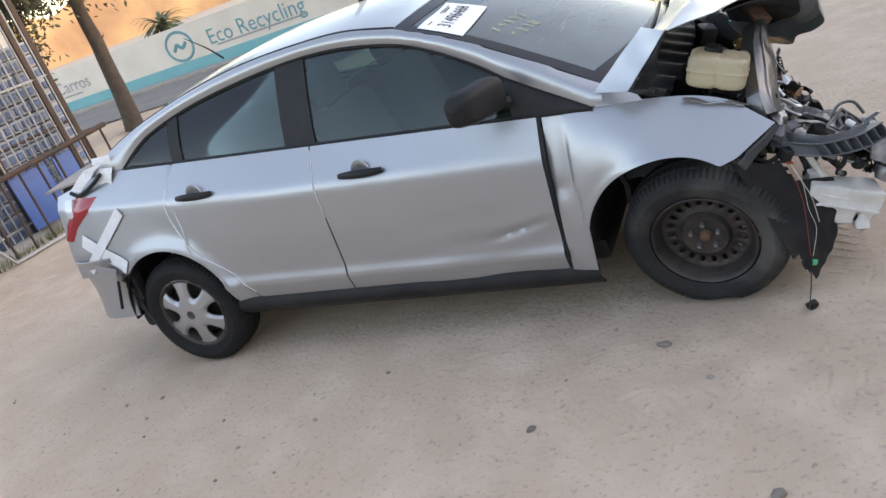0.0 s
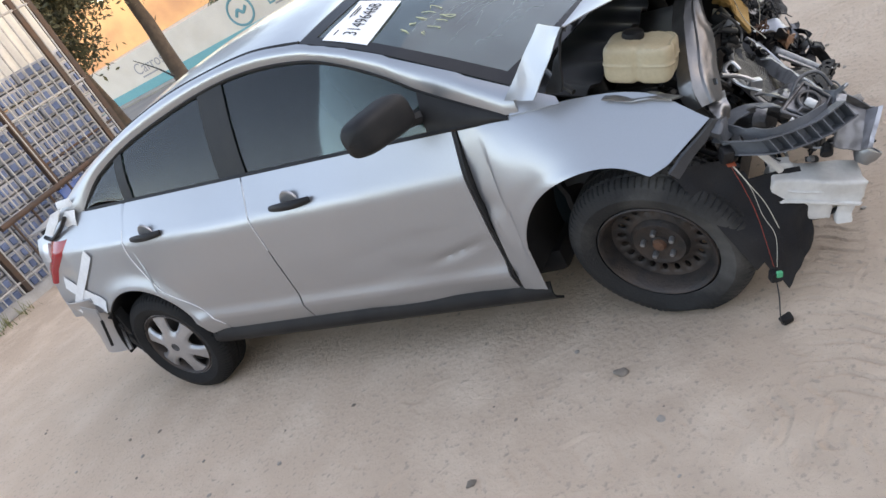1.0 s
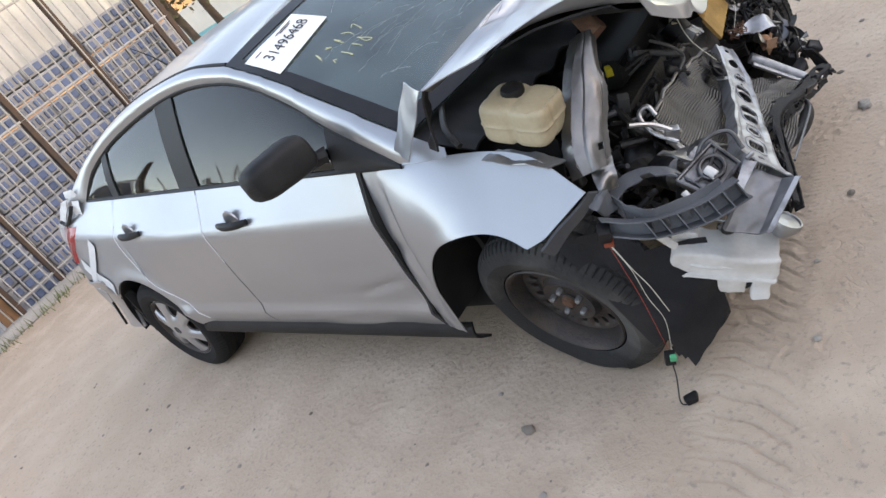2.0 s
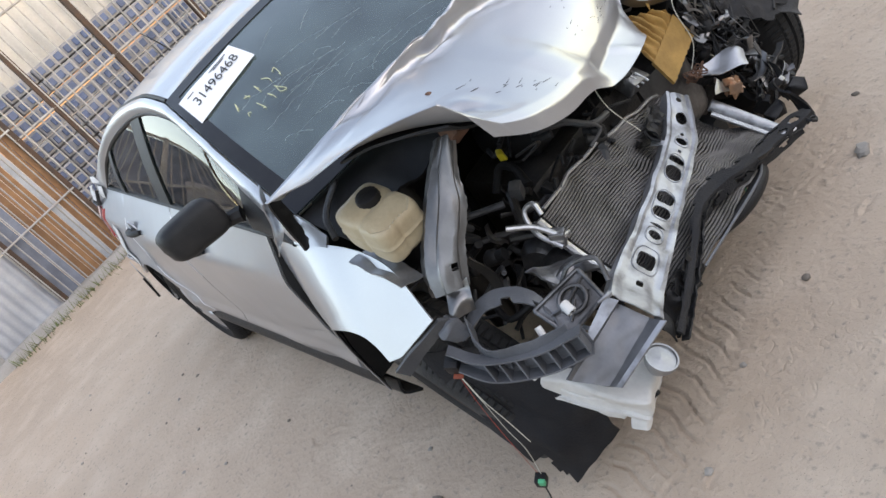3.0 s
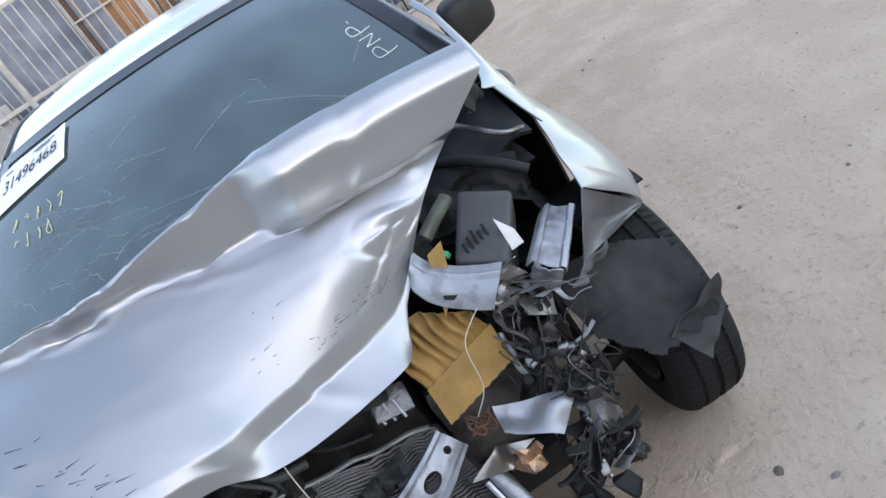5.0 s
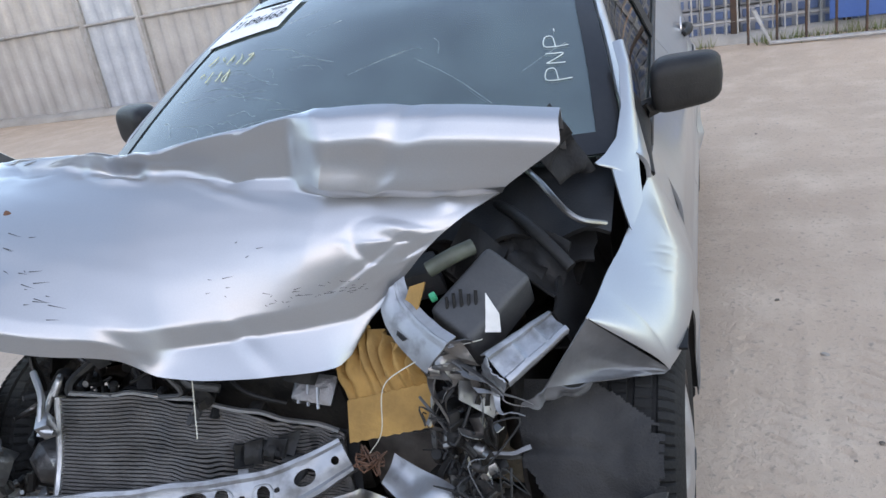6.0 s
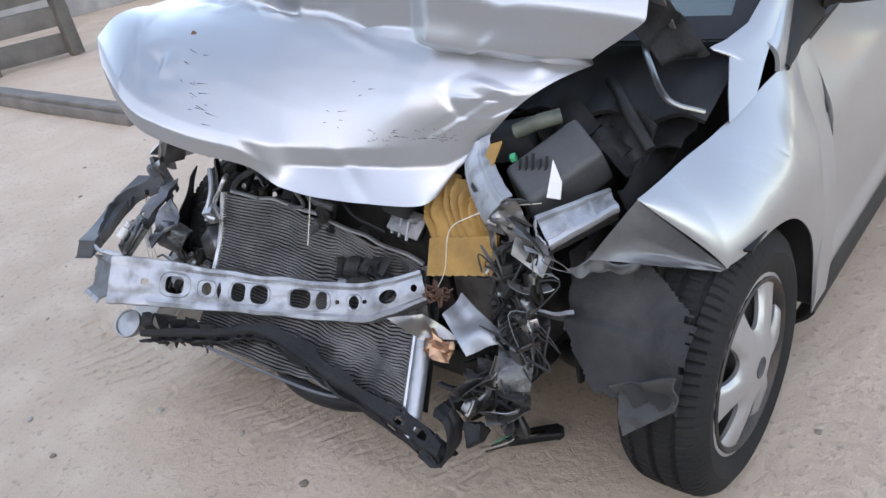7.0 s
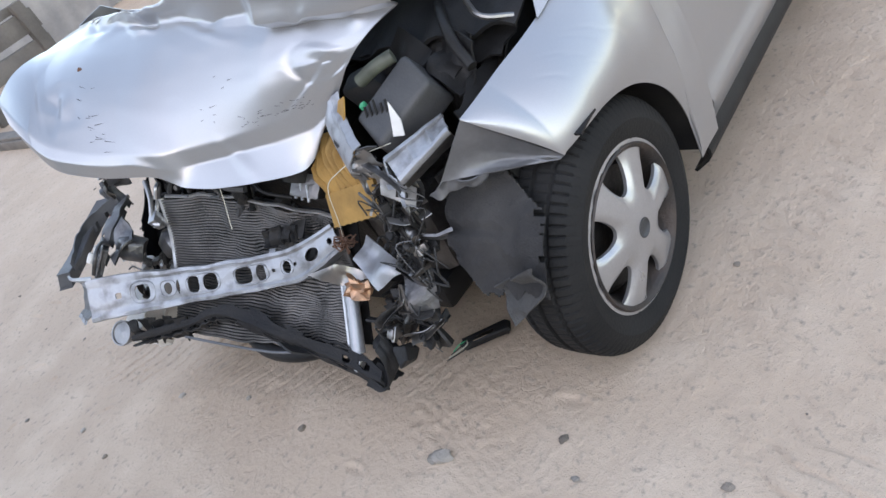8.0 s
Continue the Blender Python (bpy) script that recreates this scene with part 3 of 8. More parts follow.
    part("belt_seal", tube([(x, s * (min(0.765, glass_half(belt(x))) - 0.004), belt(x) - 0.002) for x in np.linspace(-2.76, -0.31, 16)], 0.010, 6, steps=1), BLACK, car, "black rubber window surround")

# roof, windscreen, rear window, boot lid
def roof(u, v):
    y = -1 + 2 * u
    xf = -1.09 + 0.10 * (1 - y * y)
    x = xf + (-2.62 - xf) * v
    k = min(1.0, (x - -2.62) / 1.56 if x > -2.62 else 0)
    z = rail_top(min(-1.09, x))
    e = glass_half(z) - 0.012
    return Vector((x, y * e, z + 0.040 * (1 - abs(y) ** 2.4)))


part("roof", sheet(roof, 36, 36, 0.01), SILVER, car)
ws = part("windscreen", sheet(lambda u, v: screen(-1 + 2 * u, v), 40, 30, 0.005), SCREEN, car, "cracked windscreen glass")
ws.visible_shadow = False
for u0, u1, v0, v1 in ((-1.0, -0.925, 0, 1), (0.925, 1.0, 0, 1), (-0.925, 0.925, 0, 0.07), (-0.925, 0.925, 0.93, 1)):
    part("windscreen_border", sheet(lambda u, v, a=u0, b=u1, c=v0, d=v1: screen(a + (b - a) * u, c + (d - c) * v) + Vector((0.003, 0, 0.004)), 24, 24, 0.003), GLOSSB, car, "black printed glass border")
part("rear_window", sheet(lambda u, v: Vector((-2.62 - 0.46 * v, (-1 + 2 * u) * (0.60 + 0.0 * v), 1.285 - 0.15 * v + (0.040 - 0.012 * v) * (1 - (-1 + 2 * u) ** 2))), 16, 10, 0.005), GLASS, car).visible_shadow = False
part("boot_lid", sheet(lambda u, v: Vector((-3.05 - 0.40 * v, (-1 + 2 * u) * (0.66 - 0.05 * v), 1.125 - 0.03 * v + 0.03 * (1 - (-1 + 2 * u) ** 2))), 16, 8, 0.01), SILVER, car)
part("tail_panel", sheet(lambda u, v: Vector((-3.42 + 0.14 * (-1 + 2 * u) ** 2, (-1 + 2 * u) * 0.64, 0.66 + 0.44 * v)), 16, 8, 0.01), SILVER, car)
part("rear_bumper", sheet(lambda u, v: Vector((-2.99 - 0.52 * math.sin(math.pi * u) ** 0.5, math.cos(math.pi * u) * -(0.83 - 0.03 * math.sin(math.pi * v)), 0.36 + 0.36 * v)), 40, 10, 0.01), SILVER, car)

# the car's middle lies at y = 0.0355: its left half stands that much further out, twice over
def leftward(y):
    return LEFT * min(1.0, max(0.0, (y + 0.45) / 0.9))


for ob in car.children_recursive:
    if ob.type == "MESH":
        for v in ob.data.vertices:
            v.co.y += leftward(v.co.y)


# ---------------------------------------------------------------- bonnet: thrown up in a tent, with a bent-down nose
def bonnet_back(a):
    return curve([(0, 0.02, -0.80, 1.10), (0.2, -0.06, -0.55, 1.06), (0.5, -0.04, -0.05, 1.05), (0.75, -0.05, 0.30, 1.07), (1, -0.08, 0.69, 1.03)], a)


def bonnet_ridge(a):
    return curve([(0, 0.035, -0.842, 1.128), (0.2, 0.11, -0.55, 1.155), (0.42, 0.14, -0.22, 1.155), (0.62, 0.12, 0.05, 1.178), (0.75, 0.095, 0.27, 1.20), (0.9, 0.06, 0.50, 1.175), (1, 0.036, 0.708, 1.143)], a)


def bonnet_full(a):
    """How far the ridge is rolled over: sharp on the right, a full round on the left."""
    return min(1.0, max(0.0, (a - 0.69) / 0.05))


def bonnet_fold(a):
    low = curve([(0, 0.20, -0.775, 1.13), (0.2, 0.24, -0.53, 1.105), (0.42, 0.228, -0.22, 1.058), (0.62, 0.197, 0.05, 1.014), (0.75, 0.157, 0.27, 0.998), (0.9, 0.10, 0.46, 0.986), (1, 0.049, 0.584, 0.989)], a)
    steep = min(1.0, 4 * a, 0.3 + 4 * (1 - a))
    return Vector((0.020, 0, -0.004)) * bonnet_full(a) + Vector((-0.040, -0.018, 0.012)) * steep + low.lerp(bonnet_ridge(a), lin([(0, 0.0), (0.2, 0.22), (0.42, 0.34), (0.62, 0.20), (0.75, 0.09), (0.9, 0.03), (1, 0.0)], a))


def bonnet_bend(a):
    sharp = curve([(0, 0.492, -0.552, 1.12), (0.2, 0.54, -0.425, 1.01), (0.32, 0.515, -0.29, 0.935), (0.42, 0.437, -0.125, 0.876), (0.48, 0.378, -0.055, 0.855), (0.62, 0.318, 0.060, 0.842), (0.75, 0.262, 0.187, 0.838), (0.9, 0.190, 0.312, 0.834), (1, 0.160, 0.378, 0.856)], a)
    flat = bonnet_fold(a).lerp(bonnet_lip(a), 0.82) + Vector((0.022, 0, 0.016))
    return sharp.lerp(flat, 0.6 * min(1.0, max(0.0, a / 0.10)) * min(1.0, max(0.0, (0.46 - a) / 0.08)))


def bonnet_lip(a):
    return curve([(0, 0.52, -0.507, 0.983), (0.2, 0.53, -0.40, 0.905), (0.32, 0.49, -0.28, 0.852), (0.42, 0.435, -0.14, 0.815), (0.48, 0.418, -0.06, 0.768), (0.62, 0.374, 0.08, 0.738), (0.75, 0.310, 0.222, 0.720), (0.88, 0.255, 0.268, 0.722), (0.94, 0.207, 0.303, 0.776), (1, 0.172, 0.376, 0.842)], a)


def bonnet_brow(a):
    """The rounded top of the ridge."""
    k = bonnet_full(a)
    return bonnet_ridge(a) + Vector((0.006 + 0.028 * k, 0, -0.003 - 0.013 * k))


def bonnet_roll(a):
    """Where the round of the ridge turns down."""
    k = bonnet_full(a)
    return bonnet_ridge(a).lerp(bonnet_under(a), 0.45).lerp(bonnet_ridge(a) + Vector((0.056, 0.004, -0.058)), k)


def bonnet_under(a):
    """The hollow below the ridge."""
    return bonnet_ridge(a).lerp(bonnet_fold(a), 0.84) + Vector((-0.016, -0.004, -0.002)) * min(1.0, 0.35 + 2.2 * a) + Vector((0.056, 0, 0)) * bonnet_full(a)


def bonnet_step(a):
    """Under the crest: a rounded nose on the right, a sharp undercut above the flared lip on the left."""
    k = min(1.0, max(0.0, (a - 0.40) / 0.09))
    plain = bonnet_bend(a).lerp(bonnet_lip(a), 0.45) + Vector((0.010, 0.004, 0.004))
    under = bonnet_bend(a) + Vector((0.002, 0.001, -0.045)) * min(1.0, 7 * (1 - a))
    return plain.lerp(under, k)


BONNET_ROWS = ((0.0, bonnet_back), (0.16, bonnet_ridge), (0.195, bonnet_brow), (0.24, bonnet_roll), (0.29, bonnet_under), (0.34, bonnet_fold), (0.84, bonnet_bend), (0.90, bonnet_step), (1.0, bonnet_lip))


def bonnet(a, v):
    """The bonnet's surface, its folds rounded a little."""
    r = 0.005
    return (bonnet_raw(a, max(0.0, v - r)) + bonnet_raw(a, v) * 2 + bonnet_raw(a, min(1.0, v + r))) / 4 if r < v < 1 - r else bonnet_raw(a, v)


# creases across the bonnet: from (a, v) to (a, v), half width, height
CREASES = ((0.725, 0.15, 0.735, 0.33, 0.018, 0.014), (0.97, 0.62, 0.84, 0.50, 0.025, 0.010), (0.45, 0.15, 0.58, 0.32, 0.03, -0.012), (0.30, 0.15, 0.40, 0.34, 0.03, 0.012),
           (0.86, 0.15, 0.80, 0.31, 0.02, -0.012), (0.92, 0.60, 0.80, 0.80, 0.022, -0.010), (0.60, 0.84, 0.68, 0.99, 0.022, 0.009), (0.42, 0.84, 0.46, 0.99, 0.02, -0.009),
           (0.04, 0.45, 0.20, 0.80, 0.025, 0.008), (0.52, 0.30, 0.66, 0.42, 0.02, 0.006), (0.16, 0.17, 0.24, 0.30, 0.02, -0.010), (0.95, 0.45, 0.90, 0.30, 0.02, 0.010))


def bonnet_raw(a, v):
    for (v0, f0), (v1, f1) in zip(BONNET_ROWS, BONNET_ROWS[1:]):
        if v <= v1 + 1e-9:
            t = (v - v0) / (v1 - v0)
            break
    p = f0(a).lerp(f1(a), t)
    inside = math.sin(math.pi * t)
    if v0 == 0.34:
        p += Vector((0.014, 0, 0.020)) * inside
    elif v0 == 0.24:
        p -= Vector((0.008, 0, 0.0)) * inside * (0.5 + 1.2 * noise.noise(Vector((a * 7, 0, 3))))
    q = Vector((a * 4.5, v * 5, 1.7))
    calm = min(1.0, 4 * a, 4 * (1 - a))
    p.z += 0.006 * noise.noise(q) * calm + 0.0015 * noise.noise(q * 3.1) * calm
    p.x += 0.006 * noise.noise(Vector((a * 11, v * 2, 5.5))) * max(0.0, 1 - abs(v - 0.28) / 0.12) * calm
    p.x += 0.004 * noise.noise(Vector((a * 15, v * 3, 8.5))) * max(0.0, 1 - abs(v - 0.93) / 0.12) * calm
    p.z += 0.004 * abs(noise.noise(q * 2.0 + Vector((4, 1, 0)))) * max(0.0, 1 - abs(v - 0.9) / 0.14) * calm
    # the curled dent beside the pinch, and the swelling behind it
    p += Vector((0.5, 0.2, 0.85)) * (0.006 * math.exp(-((a - 0.89) / 0.06) ** 2 - ((v - 0.58) / 0.13) ** 2))
    bow = 0.80 + 0.35 * (v - 0.55) + 2.2 * (v - 0.60) ** 2
    p -= Vector((0.5, 0.2, 0.85)) * (0.006 * math.exp(-(((a - bow) / 0.012) ** 2)) * max(0.0, 1 - abs(v - 0.61) / 0.15))
    # the crushed knot on the ridge
    knot = max(0.0, 1 - math.hypot((a - 0.41) / 0.075, (v - 0.26) / 0.13))
    p += Vector((0.6, 0, 0.7)) * (0.030 * knot * (1 - 2.6 * abs(noise.noise(Vector((a * 22, v * 11, 6.5))))))
    dent = max(0.0, 1 - math.hypot((a - 0.22) / 0.08, (v - 0.70) / 0.14))
    p -= Vector((0.5, 0, 0.8)) * (0.012 * dent * (1 + 1.5 * noise.noise(Vector((a * 25, v * 14, 3.5)))))
    p.z += 0.012 * math.exp(-(((a - 0.33 + 0.5 * (v - 0.25)) / 0.03) ** 2)) * max(0.0, 1 - abs(v - 0.25) / 0.13)
    p.z -= 0.012 * math.exp(-(((a - 0.84 + 0.6 * (v - 0.25)) / 0.015) ** 2)) * max(0.0, 1 - abs(v - 0.26) / 0.1)
    p.z -= 0.014 * math.exp(-(((a - 0.62 + 0.2 * (v - 0.25)) / 0.02) ** 2)) * max(0.0, 1 - abs(v - 0.26) / 0.12)
    # knots of small creases at the pinched corner
    pinch = max(0.0, 1 - math.hypot((a - 0.95) / 0.14, (v - 0.74) / 0.2))
    p += Vector((0.4, 0.3, 0.9)) * (0.006 * pinch * (1 - 2 * abs(noise.noise(Vector((a * 18, v * 12, 2.5))))))
    # sharp creases
    for a0, v0, a1, v1, wide, deep in CREASES:
        da, dv = a1 - a0, (v1 - v0) * 0.6
        k = min(1.0, max(0.0, ((a - a0) * da + (v - v0) * 0.6 * dv) / (da * da + dv * dv)))
        far = math.hypot(a - a0 - da * k, (v - v0) * 0.6 - dv * k)
        if far < wide:
            p += Vector((0.45, 0, 0.9)) * (0.65 * deep * (1 - far / wide) * min(1.0, 0.3 + 3 * k * (1 - k)))
    # a long soft crease from the pinch into the middle
    p.z += 0.008 * math.exp(-(((v - 0.60 - 0.35 * (a - 0.8)) / 0.02) ** 2)) * max(0.0, 1 - abs(a - 0.88) / 0.12)
    return p


hood = part("bonnet", sheet(bonnet, 150, 130, 0.003), SILVER, car, "buckled silver bonnet with scraped paint", smooth=30)
part("bonnet_lining", sheet(lambda a, v: bonnet(0.06 + 0.84 * a, 0.385 + 0.39 * v) - Vector((0.012, 0, 0.02)), 30, 26, 0.006), BLACK, hood, "black underside of the bonnet")
part("bent_corner", quad_patch((-0.05, -0.80, 1.152), (0.035, -0.842, 1.128), (-0.135, -0.872, 0.957), (-0.275, -0.775, 0.955), 10, 12, 0.003, 0.012, 2.0, freq=9), SILVER, hood)
part("bent_corner_lining", quad_patch((0.03, -0.80, 1.12), (0.04, -0.835, 1.12), (-0.06, -0.83, 0.94), (-0.13, -0.78, 0.93), 6, 10, 0.006, 0.02, 4.0), BLACK, hood)
# scrapes in the paint
scr = random.Random(5)
for a0, v0, n in ((0.31, 0.72, 7), (0.29, 0.60, 4), (0.60, 0.74, 5), (0.70, 0.78, 7), (0.64, 0.60, 3), (0.80, 0.78, 12), (0.86, 0.79, 14), (0.74, 0.80, 8), (0.33, 0.80, 6)):
    for k in range(n):
        a, v = a0 + scr.uniform(-0.025, 0.025), v0 + scr.uniform(-0.035, 0.035)
        da, dv = scr.uniform(0.003, 0.022), scr.uniform(-0.008, 0.010)
        bm = tube([bonnet(a + da * t, v + dv * t) + Vector((0.0012, 0, 0.0016)) for t in (0, 0.35, 0.7, 1)], lambda t: 0.0009 * (1.1 - t), 5, None, 1)
        part("scrape", bm, GREYPL, hood, "dark scrape through the paint")
# slivers of paint and filler lifting along the ridge
for k in range(6):
    a, v, da, wide_ = scr.uniform(0.02, 0.34), 0.18 + 0.07 * scr.random(), scr.uniform(0.02, 0.10), scr.uniform(0.006, 0.016)
    lift = scr.uniform(0.002, 0.006)
    part("paint_sliver", sheet(lambda u, w, a=a, v=v, da=da, q=wide_, lift=lift: bonnet(a + da * u, v + q * w * (1 - abs(2 * u - 1) ** 1.5) - 0.03 * u) + Vector((0.4, 0, 0.9)) * (0.0015 + lift * w * math.sin(math.pi * u)), 10, 4, 0.0012), SILVER if k % 3 else TAPE, hood, "lifting sliver of paint")


# ---------------------------------------------------------------- front wings
def wing_right(u, v):
    x0 = -0.536 + 0.032 * v
    x = x0 + (0.319 - x0) * u
    top = curve([(-0.56, 0.912), (-0.286, 0.897), (-0.05, 0.874), (0.163, 0.82), (0.319, 0.714)], x)
    y1 = curve([(-0.56, 0.768), (-0.286, 0.767), (0.163, 0.772), (0.319, 0.828)], x)
    cx, cz, r = ARCH_F
    inside = r * r - (x - cx) ** 2
    low = cz + math.sqrt(inside) if inside > 0 and x > cx - r * 0.985 else 0.255
    if x > 0.179:
        low = lin([(0.179, 0.64), (0.319, 0.713)], x)
    elif x > 0.12:
        low = lin([(0.12, cz + math.sqrt(max(0.0, r * r - (0.12 - cx) ** 2))), (0.179, 0.64)], x)
    y0 = curve([(-0.56, 0.838), (-0.42, 0.858), (-0.1, 0.895), (0.08, 0.918), (0.165, 0.925), (0.319, 0.83)], x)
    z = low + (top - low) * v
    fore = min(1.0, max(0.0, (x - x0) / (0.319 - x0)))
    y = y1 + (y0 - y1) * (1 - v) + (0.032 - 0.022 * fore) * math.sin(math.pi * v) ** 0.8
    d = math.hypot(x - cx, z - cz) - r if x < 0.12 else z - low
    y += 0.007 * math.exp(-(d / 0.022) ** 2) * (1 if x < 0.12 else 0)
    k = min(1.0, max(0.0, (x + 0.30) / 0.34))
    y += (1.444 - 0.141 * x - 0.80 * z - y) * k * k * (3 - 2 * k)
    y -= 0.016 * math.exp(-(x - x0) / 0.06)
    jog = math.exp(-((x + 0.5) / 0.05) ** 2)
    y += jog * (0.005 * noise.noise(Vector((x * 20, z * 11, 0))) - 0.010 * math.exp(-(((z - 0.62) / 0.03) ** 2)))
    return Vector((x, -y, z))


# creases in the left wing: middle along and up, lean, half length
WING_CREASES = ((0.50, 0.66, 0.05, 0.14), (0.56, 0.70, 0.06, 0.16), (0.62, 0.60, 0.04, 0.10), (0.66, 0.74, 0.05, 0.12), (0.58, 0.40, 0.03, 0.12), (0.72, 0.62, 0.04, 0.14), (0.44, 0.52, 0.04, 0.10))


def wing_left(u, v):
    x0 = -0.487 + 0.032 * v
    x = x0 + (0.21 - x0) * u
    top = curve([(-0.56, 0.925), (-0.286, 0.90), (-0.1, 0.85), (0.21, 0.784)], x)
    y1 = curve([(-0.56, 0.838), (-0.286, 0.832), (-0.1, 0.808), (0.21, 0.746)], x)
    cx, cz, r = -0.01, 0.292, 0.352
    inside = r * r - (x - cx) ** 2
    low = cz + math.sqrt(inside) if inside > 0 and x > cx - r * 0.985 else 0.255
    if x > 0.112:
        low = lin([(0.112, 0.617), (0.21, 0.783)], x)
    y0 = curve([(-0.56, 0.91), (-0.35, 0.918), (-0.05, 0.918), (0.112, 0.883), (0.21, 0.75)], x)
    z = low + (top - low) * v
    y = y0 + (y1 - y0) * v ** 1.6 + 0.028 * math.sin(math.pi * v) * (1 - u * u)
    y += 0.005 * noise.noise(Vector((x * 9, z * 9, 4)))
    for u0, v0, lean, long_ in WING_CREASES:
        t = (v - v0) / long_
        if abs(t) < 1:
            y -= 0.0008 * (1 - t * t) * math.exp(-(((u - u0 - lean * t - 0.02 * t * t) / 0.009) ** 2))
    return Vector((x, y, z))


part("front_wing", sheet(wing_right, 70, 26, 0.004), SILVER, car, "creased silver front wing")
wl_ = part("front_wing", sheet(wing_left, 150, 60, 0.004), SILVER, car, "bent silver front wing with its nose folded in")
part("folded_nose", sheet(lambda u, v: Vector((0.21, 0.747, 0.783)).lerp(Vector((0.113, 0.882, 0.618)), u).lerp(Vector((0.262, 0.665, 0.664)).lerp(Vector((0.118, 0.872, 0.612)), u), v) + Vector((-0.5, -0.3, -0.4)) * (0.045 * math.sin(math.pi * v) * math.sin(math.pi * min(1.0, u * 1.15))) + Vector((0.3, 0.2, 0.2)) * 0.006 * noise.noise(Vector((u * 6, v * 6, 1))), 24, 20, 0.003), DULL, wl_, "folded grey steel edge")
part("torn_edge", quad_patch((0.262, 0.665, 0.664), (0.20, 0.75, 0.645), (0.205, 0.735, 0.625), (0.275, 0.62, 0.625), 22, 6, 0.003, 0.03, 7.0, freq=30), DULL, wl_)
# the dark gap and bracket behind each wing
for s, off in ((-1, 0.0), (1, LEFT)):
    part("door_gap", sheet(lambda u, v, s=s, off=off: Vector((front_edge(v) + (0.067 if s > 0 else 0.009), s * (0.70 + off + (half(-0.55, 0.27 + 0.64 * v) - (0.704 if s < 0 else 0.710)) * u), 0.27 + 0.64 * v)), 6, 20, 0.012), BLACK, car, "dark gap between door and wing")
part("wing_nose_bracket", quad_patch((0.322, -0.82, 0.705), (0.335, -0.80, 0.69), (0.20, -0.93, 0.60), (0.185, -0.945, 0.635), 8, 8, 0.012, 0.008, 3.0), GREYPL, car, "grey plastic lamp bracket")
# pointed feet of the windscreen posts: the right one hidden by the bonnet's corner, the left one broad, with a sharp inner tip
part("post_foot", quad_patch((-0.25, -0.722, 0.968), (-0.285, -0.775, 0.90), (-0.11, -0.765, 0.878), (-0.13, -0.735, 0.895), 8, 6, 0.01, 0.002), SILVER, car)
FOOT_IN = [(0, -0.520, 0.745, 1.165), (0.2, -0.439, 0.765, 1.121), (0.4, -0.339, 0.774, 1.047), (0.55, -0.248, 0.768, 0.996), (0.63, -0.181, 0.748, 0.977), (0.68, -0.136, 0.729, 0.971), (0.71, -0.165, 0.763, 0.950), (0.86, -0.108, 0.785, 0.888), (1, -0.071, 0.803, 0.844)]
FOOT_OUT = [(0, -0.552, 0.768, 1.160), (0.2, -0.472, 0.788, 1.115), (0.4, -0.349, 0.804, 1.018), (0.68, -0.217, 0.816, 0.921), (0.86, -0.158, 0.824, 0.874), (1, -0.071, 0.806, 0.842)]


def post_foot(u, v):
    a, b = [Vector([lin([(q[0], q[k]) for q in edge], v) for k in (1, 2, 3)]) for edge in (FOOT_IN, FOOT_OUT)]
    return a.lerp(b, u) + Vector((0.38, 0.70, 0.60)) * (0.008 + 0.010 * math.sin(math.pi * u) * (1 - v))


part("post_foot", sheet(post_foot, 10, 80, 0.004), SILVER, car, "broad silver foot of the windscreen post")
part("scuttle_curtain", quad_patch((0.0, 0.695, 1.128), (-0.145, 0.735, 0.962), (-0.07, 0.67, 0.955), (0.01, 0.635, 1.06), 20, 20, 0.004, 0.05, 3.0, freq=18), LINER, car, "torn black lining behind the bonnet")


# ---------------------------------------------------------------- wheels
def sector_disc(count, r_in, r_out, hole, depth, m, wall=0.014, rings=5, arc=48):
    """A dished disc with one rounded opening in each of count sectors. hole(f): the opening's outline round its middle, as (radius, angle)
    offsets; depth(r, near): how far out the face stands, near falling to 0 at an opening's edge."""
    bm = bmesh.new()
    half_a = math.pi / count
    rc, outline = hole
    for k in range(count):
        turn = 2 * math.pi * k / count
        loops = []
        angles = [2 * math.pi * i / arc for i in range(arc)]
        grid = []
        for f in angles:
            dr, da = outline(f)
            hx, ha = rc + dr, da
            # out to the sector's border, corners included
            best = 1 / max(abs(math.cos(f)), abs(math.sin(f)))
            bx = rc + math.cos(f) * best * (r_out - rc if math.cos(f) > 0 else rc - r_in)
            ba = math.sin(f) * best * half_a
            row = []
            for q in range(rings + 1):
                t = q / rings
                r, a = hx + (bx - hx) * t, ha + (ba - ha) * t
                y = depth(r, min(1.0, t * 2.2))
                row.append(bm.verts.new(m @ Vector((r * math.cos(a + turn), y, r * math.sin(a + turn)))))
            y = depth(hx, 0) - wall
            row.insert(0, bm.verts.new(m @ Vector((hx * math.cos(ha + turn), y, hx * math.sin(ha + turn)))))
            grid.append(row)
        for i in range(arc):
            a, b = grid[i], grid[(i + 1) % arc]
            for q in range(rings + 1):
                bm.faces.new((a[q], a[q + 1], b[q + 1], b[q]))
    bmesh.ops.remove_doubles(bm, verts=bm.verts, dist=0.0012)
    return bm


